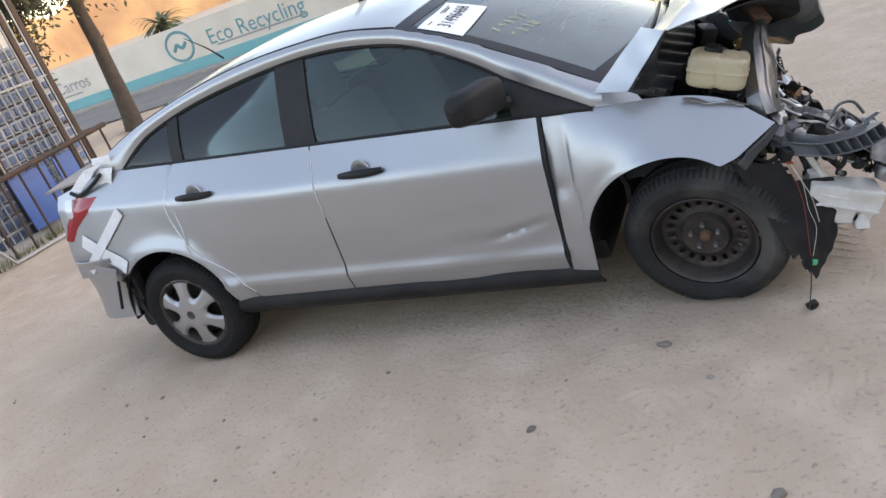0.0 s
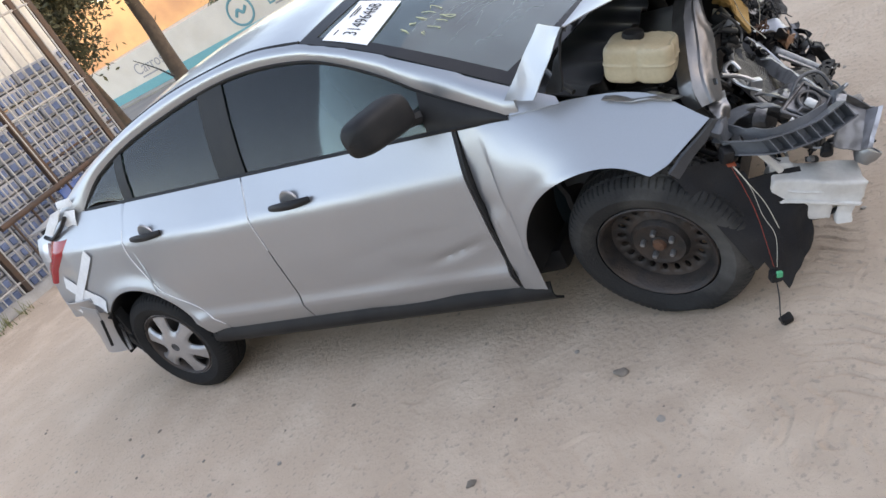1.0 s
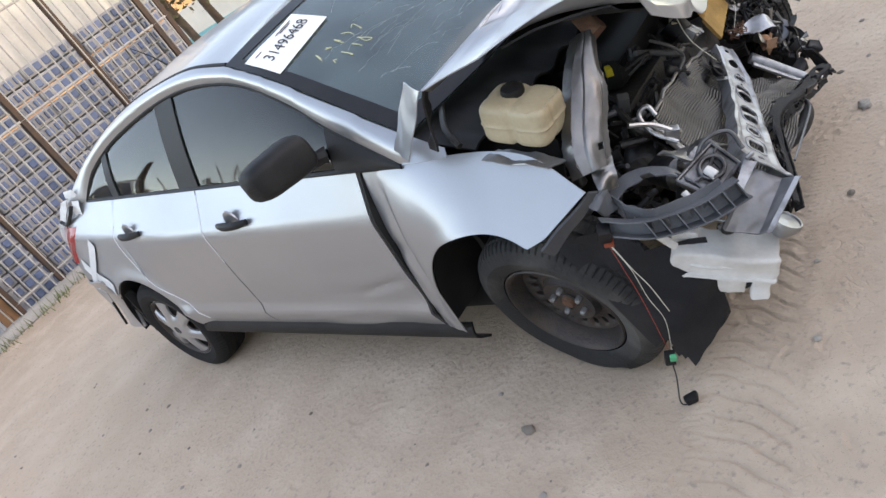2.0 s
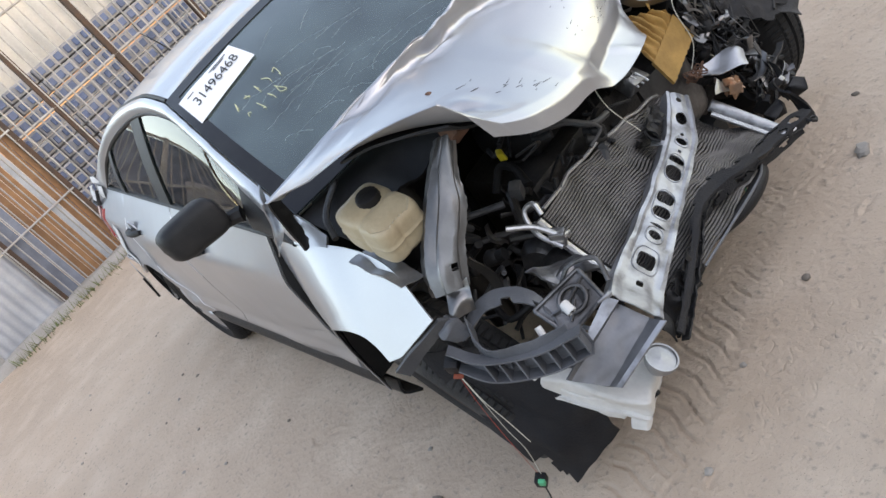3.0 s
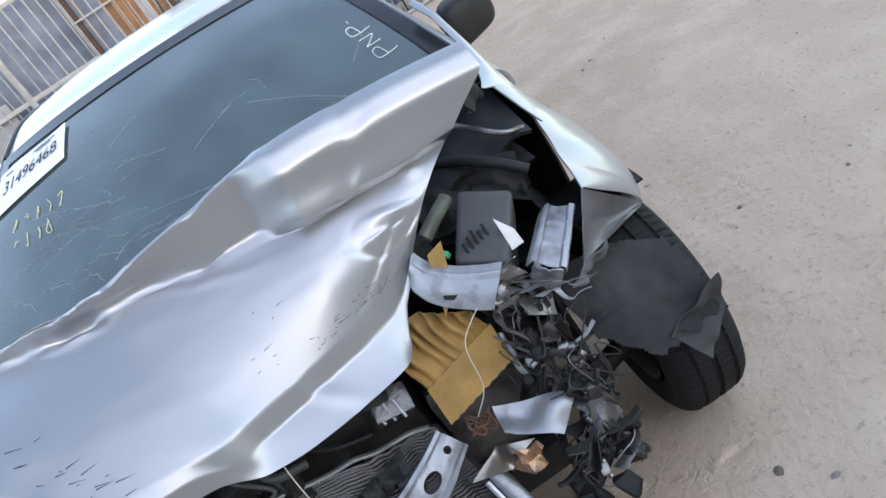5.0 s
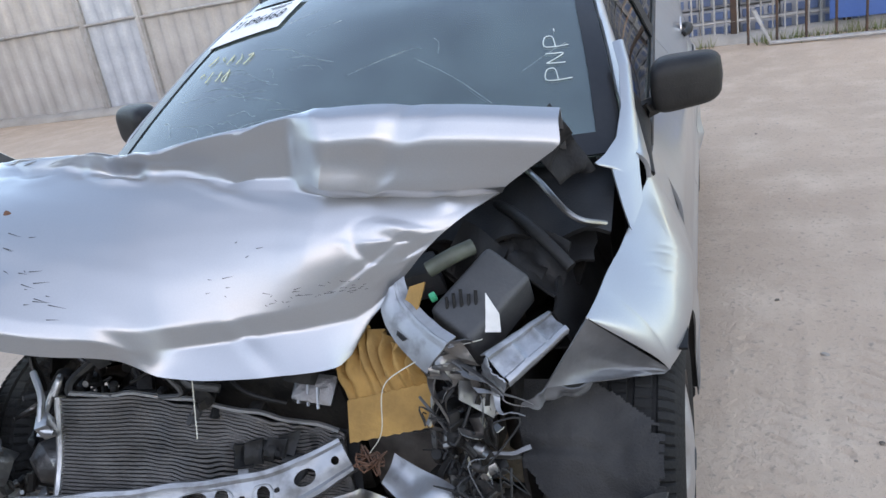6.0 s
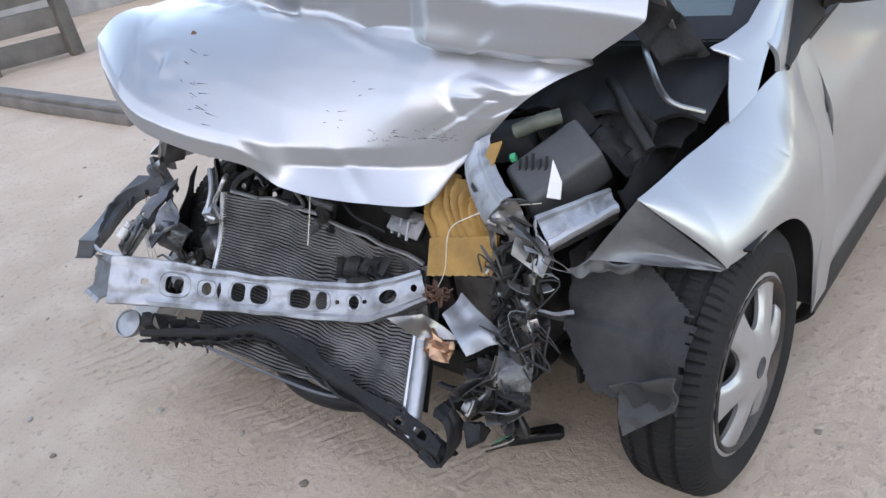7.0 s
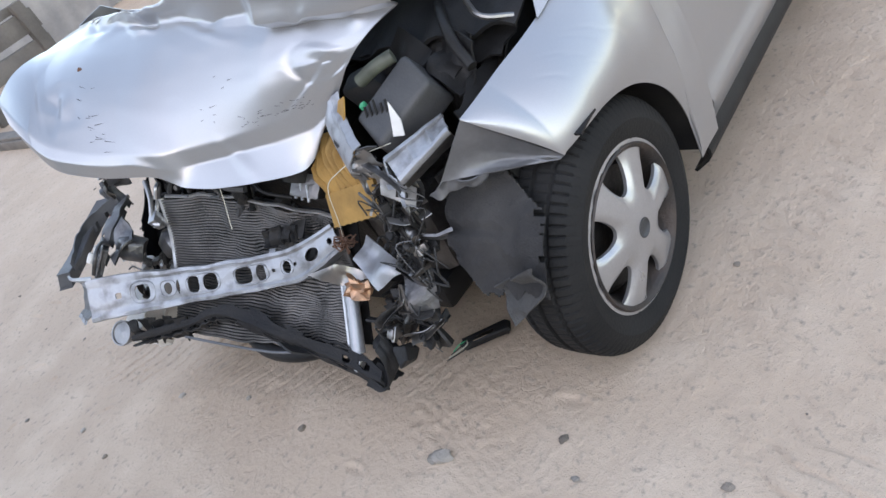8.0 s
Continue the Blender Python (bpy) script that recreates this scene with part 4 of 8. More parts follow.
def tyre_profile(w, r, rim_r):
    h = w / 2
    return [(rim_r, -h + 0.012), (rim_r + 0.015, -h + 0.002), (rim_r + 0.05, -h - 0.006), (r - 0.045, -h - 0.002), (r - 0.018, -h + 0.012), (r - 0.006, -h + 0.028),
            (r - 0.001, -h + 0.042), (r - 0.008, -h + 0.046), (r - 0.008, -h + 0.052), (r, -h + 0.056), (r + 0.001, -0.008), (r - 0.008, -0.005), (r - 0.008, 0.005), (r + 0.001, 0.008),
            (r, h - 0.056), (r - 0.008, h - 0.052), (r - 0.008, h - 0.046), (r - 0.001, h - 0.042), (r - 0.006, h - 0.028), (r - 0.018, h - 0.012), (r - 0.045, h + 0.002),
            (rim_r + 0.05, h + 0.006), (rim_r + 0.015, h - 0.002), (rim_r, h - 0.012)]


def wheel(at, s, capped, turn=0.0, lean=0.0, flat=0.0, r=0.315, rubber=None, spin=0.0, wide=0.205):
    """A wheel whose outer face looks to side s; flat: how far its foot is pressed up."""
    hub = thing("wheel", "", "")
    for key in ("label", "category"):
        if key in hub:
            del hub[key]
    hub.parent = car
    m = Matrix.Translation(at) @ Matrix.Rotation(radians(turn), 4, "Z") @ Matrix.Rotation(radians(lean), 4, "X") @ Matrix.Diagonal((1, s, 1, 1))
    prof = tyre_profile(wide, r, 0.207)
    shoulder = {4, 5, 6, 9, 14, 17, 18, 19}
    bm = lathe(prof, 420, m, vary=lambda k, i: -0.006 if i in shoulder and (k + (2 if i > 11 else 0)) % 5 == 0 else 0)
    if flat:
        floor = at[2] - r + flat
        for v in bm.verts:
            if v.co.z < floor + 0.05:
                k = max(0.0, (floor + 0.05 - v.co.z)) / 0.1
                v.co.y += (v.co.y - at[1]) * 0.35 * k
                v.co.z = max(v.co.z, floor + 0.003 * math.sin(v.co.x * 40))
    part("tyre", bm, rubber or RUBBER, hub, "worn black tyre" if not flat else "flat dusty tyre", 28)
    # rim barrel
    part("rim", lathe([(0.198, -0.09), (0.19, -0.085), (0.172, -0.06), (0.168, 0.045), (0.186, 0.075), (0.19, 0.088), (0.199, 0.094), (0.203, 0.09), (0.2, 0.08)], 64, m), STEELW, hub)
    if capped:
        def outline(f):
            c, sn = math.cos(f), math.sin(f)
            n_ = (abs(c) ** 2.5 + abs(sn) ** 2.5) ** (-1 / 2.5)
            return 0.047 * c * n_, (0.262 + 0.035 * c * n_) * sn * n_
        def depth(rr, near):
            return 0.080 + 0.030 * (1 - (rr / 0.2) ** 2) - 0.012 * (1 - near) ** 2 + (0.005 if rr > 0.188 else 0.0)
        cap = part("hub_cap", sector_disc(6, 0.022, 0.2, (0.138, outline), depth, m @ Matrix.Rotation(radians(spin), 4, "Y") @ Matrix.Diagonal((1.07, 1, 1.07, 1)), wall=0.009), CAPPAINT, hub, "silver plastic wheel cover with six spokes", smooth=35)
        part("cap_badge", lathe([(0.0, 0.106), (0.014, 0.106), (0.018, 0.108), (0.023, 0.112), (0.025, 0.111), (0.026, 0.10)], 32, m), GREYPL, cap)
        part("brake_drum", lathe([(0.0, 0.035), (0.15, 0.035), (0.165, 0.02), (0.165, -0.03)], 40, m), ENGINE, hub)
    else:
        def outline(f):
            return 0.014 * math.cos(f), 0.075 * math.sin(f)
        def depth(rr, near):
            return lin([(0.085, 0.052), (0.1, 0.03), (0.125, 0.022), (0.15, 0.026), (0.17, 0.034), (0.19, 0.02)], rr) - 0.004 * (1 - near)
        disc = part("wheel_disc", sector_disc(20, 0.10, 0.172, (0.138, outline), depth, m, 0.008, 3, 24), STEELW, hub, "brown painted steel wheel with round holes")
        part("wheel_centre", lathe([(0.0, 0.048), (0.026, 0.048), (0.030, 0.046), (0.031, 0.04), (0.07, 0.043), (0.088, 0.05), (0.1, 0.031)], 40, m), STEELW, disc)
        part("hub_cover", lathe([(0.0, 0.062), (0.018, 0.06), (0.024, 0.05), (0.025, 0.04)], 20, m), RUST, disc, "rusty hub centre")
        for k in range(5):
            a = 2 * math.pi * k / 5 + 0.3
            part("wheel_nut", lathe([(0.0, 0.066), (0.007, 0.065), (0.0105, 0.06), (0.0105, 0.04)], 6, m @ Matrix.Translation((0.054 * math.cos(a), 0, 0.054 * math.sin(a)))), BARE, disc)
        part("brake_disc", lathe([(0.0, 0.0), (0.13, 0.0), (0.13, -0.02)], 32, m), ENGINE, hub)
    return hub


wheel((REAR_HUB, -0.722, 0.313), -1, True)
wheel((REAR_HUB, 0.79, 0.313), 1, True)
wheel((-0.014, 0.807, 0.309), 1, True, turn=0, spin=30, wide=0.19)
wheel((0.006, -0.735, 0.303), -1, False, turn=-7, lean=8, flat=0.022, rubber=DUSTY)


# ---------------------------------------------------------------- door mirrors
def mirror(s, tip, base):
    tip, base = Vector(tip), Vector(base)
    def power(q, e):
        return math.copysign(abs(q) ** e, q)

    def f(u, v):
        a, t = 2 * math.pi * u, v
        k = max(0.0, 1 - abs(2 * t - 1) ** 5) ** 0.36
        c = base.lerp(tip, t)
        deep, high = 0.062 * (1 - 0.15 * t), 0.074 * (1 - 0.12 * t)
        return c + Vector((power(math.cos(a), 0.62) * deep * k * (1.25 if math.cos(a) > 0 else 0.75), 0, power(math.sin(a), 0.55) * high * k + 0.012))
    shell = part("door_mirror", sheet(f, 40, 28, 0.003), BLACK, car, "black plastic door mirror")
    mid = base.lerp(tip, 0.52)
    part("mirror_glass", lathe([(0.0, 0.0), (0.05, 0.0), (0.055, 0.003)], 24, Matrix.Translation(mid + Vector((-0.026, 0, 0.015))) @ Matrix.Rotation(radians(90), 4, "Z") @ Matrix.Diagonal((1.6, 1, 1, 1))), CHROME, shell, "mirror glass")
    part("mirror_foot", tube([(base.x + 0.03, s * 0.74 + (LEFT if s > 0 else 0), base.z - 0.05), (base.x + 0.02, base.y - s * 0.02, base.z - 0.045), base.lerp(tip, 0.25) + Vector((0, 0, -0.03))], lambda t: 0.03 - 0.006 * t, 8), BLACK, shell)


mirror(-1, (-0.765, -0.985, 1.045), (-0.655, -0.775, 1.045))
mirror(1, (-0.735, 1.01, 1.015), (-0.64, 0.825, 1.015))


# ---------------------------------------------------------------- the crushed front end
def cut(ob, cutters):
    """Cuts solids out of a part, and leaves a plain mesh."""
    for c in cutters:
        data = bpy.data.meshes.new("cutter")
        bmesh.ops.recalc_face_normals(c, faces=c.faces)
        c.to_mesh(data)
        c.free()
        tool = new("cutter", data)
        mod = ob.modifiers.new("cut", "BOOLEAN")
        mod.operation, mod.object, mod.solver = "DIFFERENCE", tool, "EXACT"
        made = bpy.data.meshes.new_from_object(ob.evaluated_get(bpy.context.evaluated_depsgraph_get()))
        ob.modifiers.clear()
        ob.data = made
        bpy.data.objects.remove(tool)
    made.polygons.foreach_set("use_smooth", [True] * len(made.polygons))
    made.set_sharp_from_angle(angle=radians(35))
    return ob


front = part("subframe", box((0.55, 0.8, 0.09), pose(-0.05, 0.02, 0.235), 0.02), BLACK, car, "black steel subframe")
part("floor_pan", box((2.75, 1.42, 0.10), pose(-1.78, 0.02, 0.255), 0.03), BLACK, car, "dark underside")
part("firewall", sheet(lambda u, v: Vector((-0.26 + 0.02 * noise.noise(Vector((u * 9, v * 9, 0))), -0.72 + 1.46 * u, 0.25 + 0.66 * v)), 24, 14, 0.02), BLACK, car, "black bulkhead")
part("scuttle", sheet(lambda u, v: Vector((-0.26 + 0.22 * v + 0.06 * (1 - (2 * u - 1) ** 2), -0.72 + 1.49 * u, 0.945 - 0.09 * v + 0.012 * math.sin(u * 60) * v)), 60, 8, 0.01), BLACK, car, "black plastic scuttle panel")
for s, o in ((-1, 0.0), (1, LEFT)):
    # inner wing above the wheel, and arch liners
    part("inner_wing", sheet(lambda u, v, s=s, o=o: Vector((-0.26 + 0.40 * u, s * (0.70 + o - 0.10 * v), 0.56 + (0.30 - 0.10 * u) * v + 0.02 * noise.noise(Vector((u * 7, v * 7, s))))), 20, 10, 0.006), BLACK, car, "black inner wing")
    part("arch_liner", sheet(lambda u, v, s=s, o=o: Vector((-0.08 + (0.07 if s > 0 else 0) + 0.362 * math.cos(math.pi * (0.42 + 0.60 * u)), s * (0.50 + 0.35 * v + o), (0.33 if s < 0 else 0.295) + 0.362 * math.sin(math.pi * (0.42 + 0.60 * u)))), 24, 6, 0.006), BLACK, car, "black wheel arch liner")
    part("arch_liner", sheet(lambda u, v, s=s, o=o: Vector((ARCH_R[0] + 0.372 * math.cos(math.pi * u), s * (0.45 + 0.385 * v + o), ARCH_R[1] + 0.372 * math.sin(math.pi * u))), 24, 6, 0.006), BLACK, car, "black wheel arch liner")
    part("suspension_strut", tube([(-0.06, s * 0.52, 0.30), (-0.10, s * 0.50, 0.86)], 0.045, 14, steps=1), ENGINE, car, "dirty suspension strut")

# bumper beam: a pressed channel, bent back towards the left, with its row of openings
BEAM = [(0, 0.668, -0.575, 0.520), (0.16, 0.600, -0.475, 0.497), (0.36, 0.515, -0.27, 0.478), (0.62, 0.425, -0.055, 0.462), (0.76, 0.375, 0.065, 0.458), (0.88, 0.335, 0.150, 0.478), (1, 0.292, 0.228, 0.508)]


def beam_at(t, h, d=0.0):
    """A point on the beam: along it, across its face (-1 low, 1 high) and d in front."""
    c, way = curve(BEAM, t), (curve(BEAM, min(1, t + 0.02)) - curve(BEAM, max(0, t - 0.02))).normalized()
    up = Vector((-0.52, -0.25, 0.82))
    up = (up - way * up.dot(way)).normalized()
    out = way.cross(up)
    if out.x < 0:
        out = -out
    size = lin([(0, 0.066), (0.18, 0.062), (0.4, 0.050), (1, 0.046)], t) * (1 - 0.2 * max(0.0, (t - 0.8) / 0.2)) + 0.004 * noise.noise(Vector((t * 12, h, 2)))
    return c + up * h * size + out * (d + 0.004 * noise.noise(Vector((t * 10, h * 2, 5))))


def beam_section(t, w):
    """Round the channel's section: w 0..1 from the back of the upper flange over the face to the lower one."""
    if w < 0.22:
        return beam_at(t, 1, -0.045 * (1 - w / 0.22))
    if w > 0.78:
        return beam_at(t, -1, -0.045 * (w - 0.78) / 0.22)
    k = (w - 0.22) / 0.56
    return beam_at(t, 1 - 2 * k, 0.006 * math.sin(math.pi * k) - (0.006 if 0.12 < k < 0.88 else 0.0))


beam = part("bumper_beam", sheet(beam_section, 80, 22, 0.003), GALV, car, "scuffed pale steel bumper beam with a row of openings")


def beam_hole(t, w, h, shape=4.0):
    c, a, b = beam_at(t, 0), beam_at(t + 0.01, 0) - beam_at(t - 0.01, 0), beam_at(t, 1) - beam_at(t, -1)
    x = a.normalized()
    y = (b - x * b.dot(x)).normalized()
    m = Matrix((x, y, x.cross(y))).transposed().to_4x4()
    m.translation = c
    pts = []
    for k in range(28):
        f = 2 * math.pi * k / 28
        n_ = (abs(math.cos(f)) ** shape + abs(math.sin(f)) ** shape) ** (-1 / shape)
        pts.append((w / 2 * math.cos(f) * n_, h / 2 * math.sin(f) * n_))
    return prism(pts, 0.05, m)


cut(beam, [beam_hole(0.132, 0.022, 0.018), beam_hole(0.22, 0.056, 0.046), beam_hole(0.305, 0.030, 0.034, 2), beam_hole(0.338, 0.014, 0.044, 1.3), beam_hole(0.395, 0.042, 0.048, 3), beam_hole(0.462, 0.050, 0.048, 3),
           beam_hole(0.595, 0.060, 0.047, 3), beam_hole(0.660, 0.030, 0.046, 3), beam_hole(0.755, 0.028, 0.034, 2), beam_hole(0.705, 0.012, 0.010), beam_hole(0.79, 0.012, 0.010), beam_hole(0.872, 0.050, 0.034, 2), beam_hole(0.965, 0.018, 0.018, 2)])
# raised rims round the openings
for t0, w0, h0 in ((0.22, 0.070, 0.060), (0.432, 0.112, 0.062), (0.62, 0.110, 0.062), (0.305, 0.042, 0.046), (0.755, 0.040, 0.046)):
    rim_pts = []
    for k in range(29):
        f = 2 * math.pi * k / 28
        n_ = (abs(math.cos(f)) ** 3 + abs(math.sin(f)) ** 3) ** (-1 / 3)
        rim_pts.append(beam_at(t0 + w0 / 2 / 0.84 * math.cos(f) * n_, h0 / 2 / 0.056 * math.sin(f) * n_, 0.0015))
    part("pressed_rim", tube(rim_pts, 0.002, 6, steps=1), GALV, beam)
part("beam_tab", quad_patch(beam_at(0.70, 0.95, 0.0), beam_at(0.725, 0.95, 0.0), beam_at(0.725, 1.6, -0.02), beam_at(0.70, 1.6, -0.02), 3, 4, 0.003), GALV, beam)
# torn tongue of channel at its right end
def tongue(u, v):
    """The torn channel end: a flat floor between two raised flanges."""
    floor_a = Vector((0.632, -0.585, 0.540)).lerp(Vector((0.604, -0.785, 0.505)), u)
    floor_b = Vector((0.686, -0.575, 0.486)).lerp(Vector((0.660, -0.748, 0.452)), u)
    out = Vector((0.715, -0.228, 0.66))
    p = floor_a.lerp(floor_b, min(1.0, max(0.0, (v - 0.2) / 0.6)))
    lift = 0.026 * (max(0.0, (0.2 - v) / 0.2) + max(0.0, (v - 0.8) / 0.2)) * (1 - 0.5 * u)
    side = (floor_b - floor_a).normalized() * (-0.016 * max(0.0, (0.2 - v) / 0.2) + 0.022 * max(0.0, (v - 0.8) / 0.2)) * (1 - 0.4 * u)
    return p + out * (lift - 0.012) + side + out * 0.005 * noise.noise(Vector((u * 5, v * 4, 2)))


part("torn_channel", sheet(tongue, 24, 30, 0.004), DULL, beam, "torn bare steel channel end")
part("torn_channel_edge", sheet(lambda u, v: tongue(u, 1.0) + Vector((0.012, 0.004, -0.004)) * v, 24, 3, 0.006), GALV, beam)
part("torn_channel_edge", sheet(lambda u, v: tongue(0.55 * u, 0.0) + Vector((-0.012, -0.004, 0.010)) * (2 * v - 1) * (1 - 0.5 * u), 20, 4, 0.006), GALV, beam)
part("beam_spike", tube([beam_at(0.02, 1, -0.01), (0.652, -0.605, 0.592), (0.648, -0.635, 0.60)], lambda t: 0.009 - 0.006 * t, 6), GALV, beam)

# horn disc below the beam
m = frame_of((0.655, -0.598, 0.362), (0.3, -0.9, 0.1), (0.98, 0.3, 1.1))
part("horn", lathe([(0.0, 0.002), (0.006, 0.0), (0.034, -0.001), (0.036, 0.004), (0.040, 0.004), (0.041, -0.004), (0.036, -0.02), (0.02, -0.045), (0.0, -0.046)], 40, m @ Matrix.Rotation(radians(90), 4, "X")), BARE, car, "round steel horn")

# radiator and condenser: one leaning core with wavy crushed tubes
RAD_TOP = [(0, 0.343, -0.43, 0.655), (0.35, 0.30, -0.20, 0.632), (0.7, 0.275, 0.04, 0.575), (1, 0.252, 0.208, 0.527)]
RAD_LOW = [(0, 0.575, -0.405, 0.33), (0.35, 0.56, -0.16, 0.315), (0.7, 0.52, 0.09, 0.29), (1, 0.478, 0.292, 0.272)]
TUBES = 50


def core(u, v):
    p = curve(RAD_TOP, u).lerp(curve(RAD_LOW, u), v)
    n_ = Vector((0.80, 0.18, 0.57))
    crush = 0.3 + 1.2 * u
    wave = noise.noise(Vector((u * 5, v * 3, 0))) * 0.022 * crush + 0.008 * noise.noise(Vector((u * 17, v * 9, 2))) * crush
    p += n_ * (wave - 0.035 * math.sin(math.pi * v) - 0.012 * u) + Vector((-0.3, 0, 0.9)) * (0.016 * noise.noise(Vector((u * 6, v * 4, 9))) + 0.007 * noise.noise(Vector((u * 19, v * 9, 4)))) * crush * min(1.0, 0.15 + 1.6 * u)
    k = (v * TUBES) % 1.0
    return p + n_ * (0.005 if 0.1 < k < 0.5 else -0.009)


radiator = part("radiator_core", sheet(core, 70, TUBES * 5, 0.004), FIN, car, "crushed dark radiator with wavy tubes", smooth=50)
part("radiator_end", tube([core(0, 0) + Vector((0.0, -0.012, 0.006)), core(0, 0.3) + Vector((0.004, -0.012, 0)), core(0, 0.62) + Vector((0.004, -0.012, 0))], 0.012, 8), ALU, radiator, "aluminium radiator edge")
part("end_tank", tube([(0.345, 0.262, 0.425), (0.475, 0.305, 0.268)], 0.019, 14, steps=1), GALV, radiator, "aluminium end tank")
part("end_tank_rib", tube([(0.355, 0.238, 0.41), (0.482, 0.280, 0.262)], 0.008, 8, steps=1), ALU, radiator, "aluminium end tank")
part("end_tank_foot", box((0.05, 0.045, 0.02), frame_of((0.492, 0.310, 0.258), (0.3, 0.9, 0), (0.6, 0, 0.8)), 0.004), ALU, radiator)
part("top_seam", tube([curve(RAD_TOP, u) + Vector((-0.004, 0, 0.008 + 0.004 * math.sin(u * 30))) for u in np.linspace(0.03, 0.98, 14)], 0.006, 6), ALU, radiator, "aluminium radiator edge")
for k in range(5):
    # crushed black clips lying against the core behind the beam
    part("crushed_clip", quad_patch((0.365 - 0.012 * k, 0.00 + 0.018 * k, 0.51 + 0.004 * k), (0.355 - 0.012 * k, 0.035 + 0.02 * k, 0.51), (0.33 - 0.01 * k, 0.03 + 0.025 * k, 0.55 + 0.01 * math.sin(k * 2)), (0.34 - 0.01 * k, -0.005 + 0.022 * k, 0.552), 5, 5, 0.006, 0.03, k * 2.3, freq=26), BLACK, radiator)
part("condenser_strip", quad_patch((0.545, 0.10, 0.345), (0.555, 0.16, 0.335), (0.53, 0.19, 0.30), (0.52, 0.13, 0.315), 6, 4, 0.006, 0.01, 2), BLACK, radiator)

# black lower air dam, swept across under the beam
DAM = [(0, 0.660, -0.52, 0.360), (0.16, 0.62, -0.40, 0.372), (0.34, 0.562, -0.25, 0.386), (0.47, 0.530, -0.15, 0.408), (0.58, 0.514, -0.04, 0.388), (0.70, 0.510, 0.08, 0.338), (0.80, 0.504, 0.17, 0.305), (0.90, 0.500, 0.28, 0.275), (1, 0.515, 0.41, 0.245)]


def dam(u, v):
    """A flat strip with a turned-down front edge."""
    c = curve(DAM, u)
    w = lin([(0, 0.012), (0.34, 0.014), (0.47, 0.018), (0.58, 0.032), (0.70, 0.028), (0.80, 0.024), (0.88, 0.030), (0.97, 0.030), (1, 0.018)], u) + 0.004 * noise.noise(Vector((u * 20, 0, 0)))
    across = Vector((-0.72, -0.10, 0.52))
    out = c + across * (w * (2 * v - 1)) + Vector((0.3, 0.1, 0.5)) * (0.003 * (1 - (2 * v - 1) ** 2) + 0.012 * noise.noise(Vector((u * 9, v * 2, 1))))
    if v < 0.25:
        out += Vector((-0.02, 0, -0.055)) * (0.25 - v) * 4 * 0.6
    return out


part("air_dam", sheet(dam, 160, 20, 0.006, skip=lambda u, v: ((v > 0.78 or v < 0.2) and noise.noise(Vector((u * 17, v * 3, 3))) > (-0.05 if u < 0.45 else 0.15)) or math.hypot((u - 0.955) / 0.016, (v - 0.6) / 0.2) < 1 or math.hypot((u - 0.905) / 0.014, (v - 0.45) / 0.18) < 1), LINER, car, "black plastic air dam torn loose")
DAM_CURL = [(0, 0.512, 0.375, 0.250), (0.3, 0.508, 0.405, 0.222), (0.55, 0.494, 0.428, 0.236), (0.8, 0.478, 0.430, 0.285), (1, 0.470, 0.415, 0.325)]
part("dam_curl", sheet(lambda u, v: curve(DAM_CURL, u) + Vector((-0.030, 0.004, 0.012)) * (2 * v - 1) * (1 - 0.35 * u) + Vector((0, 0.004, 0.004)) * noise.noise(Vector((u * 5, v * 3, 2))), 24, 8, 0.007), BLACK, car, "curled end of the black air dam")
part("air_dam_lip", sheet(lambda u, v: curve(DAM, u) + Vector((0.015 - 0.075 * v, 0.0, -0.02 - 0.03 * v + 0.014 * noise.noise(Vector((u * 30, v * 4, 1))))), 80, 8, 0.004, skip=lambda u, v: v > 0.35 and noise.noise(Vector((u * 26, v * 2, 3))) > 0.0), BLACK, car, "black plastic air dam torn loose")
for k in range(7):
    # tatters under the beam's right end
    y0 = -0.54 + 0.035 * k
    part("tatter", quad_patch((0.63 - 0.01 * k, y0, 0.40), (0.625 - 0.01 * k, y0 + 0.045, 0.40), (0.63 - 0.008 * k, y0 + 0.035, 0.335 - 0.03 * abs(math.sin(k * 2.1))), (0.63 - 0.008 * k, y0 + 0.012, 0.33 - 0.025 * abs(math.sin(k * 1.7))), 5, 6, 0.004, 0.03, k * 1.7, freq=22), BLACK, car, "torn black plastic")
part("lower_hose", tube([(0.47, -0.22, 0.30), (0.525, -0.06, 0.275), (0.53, 0.06, 0.27), (0.48, 0.16, 0.26), (0.38, 0.20, 0.27)], 0.022, 12), BLACK, car, "thick black hose")
part("lower_pipe", tube([(0.60, -0.30, 0.345), (0.58, -0.12, 0.325), (0.55, 0.06, 0.30), (0.50, 0.16, 0.28)], 0.004, 8), DULL, car, "thin aluminium pipe")

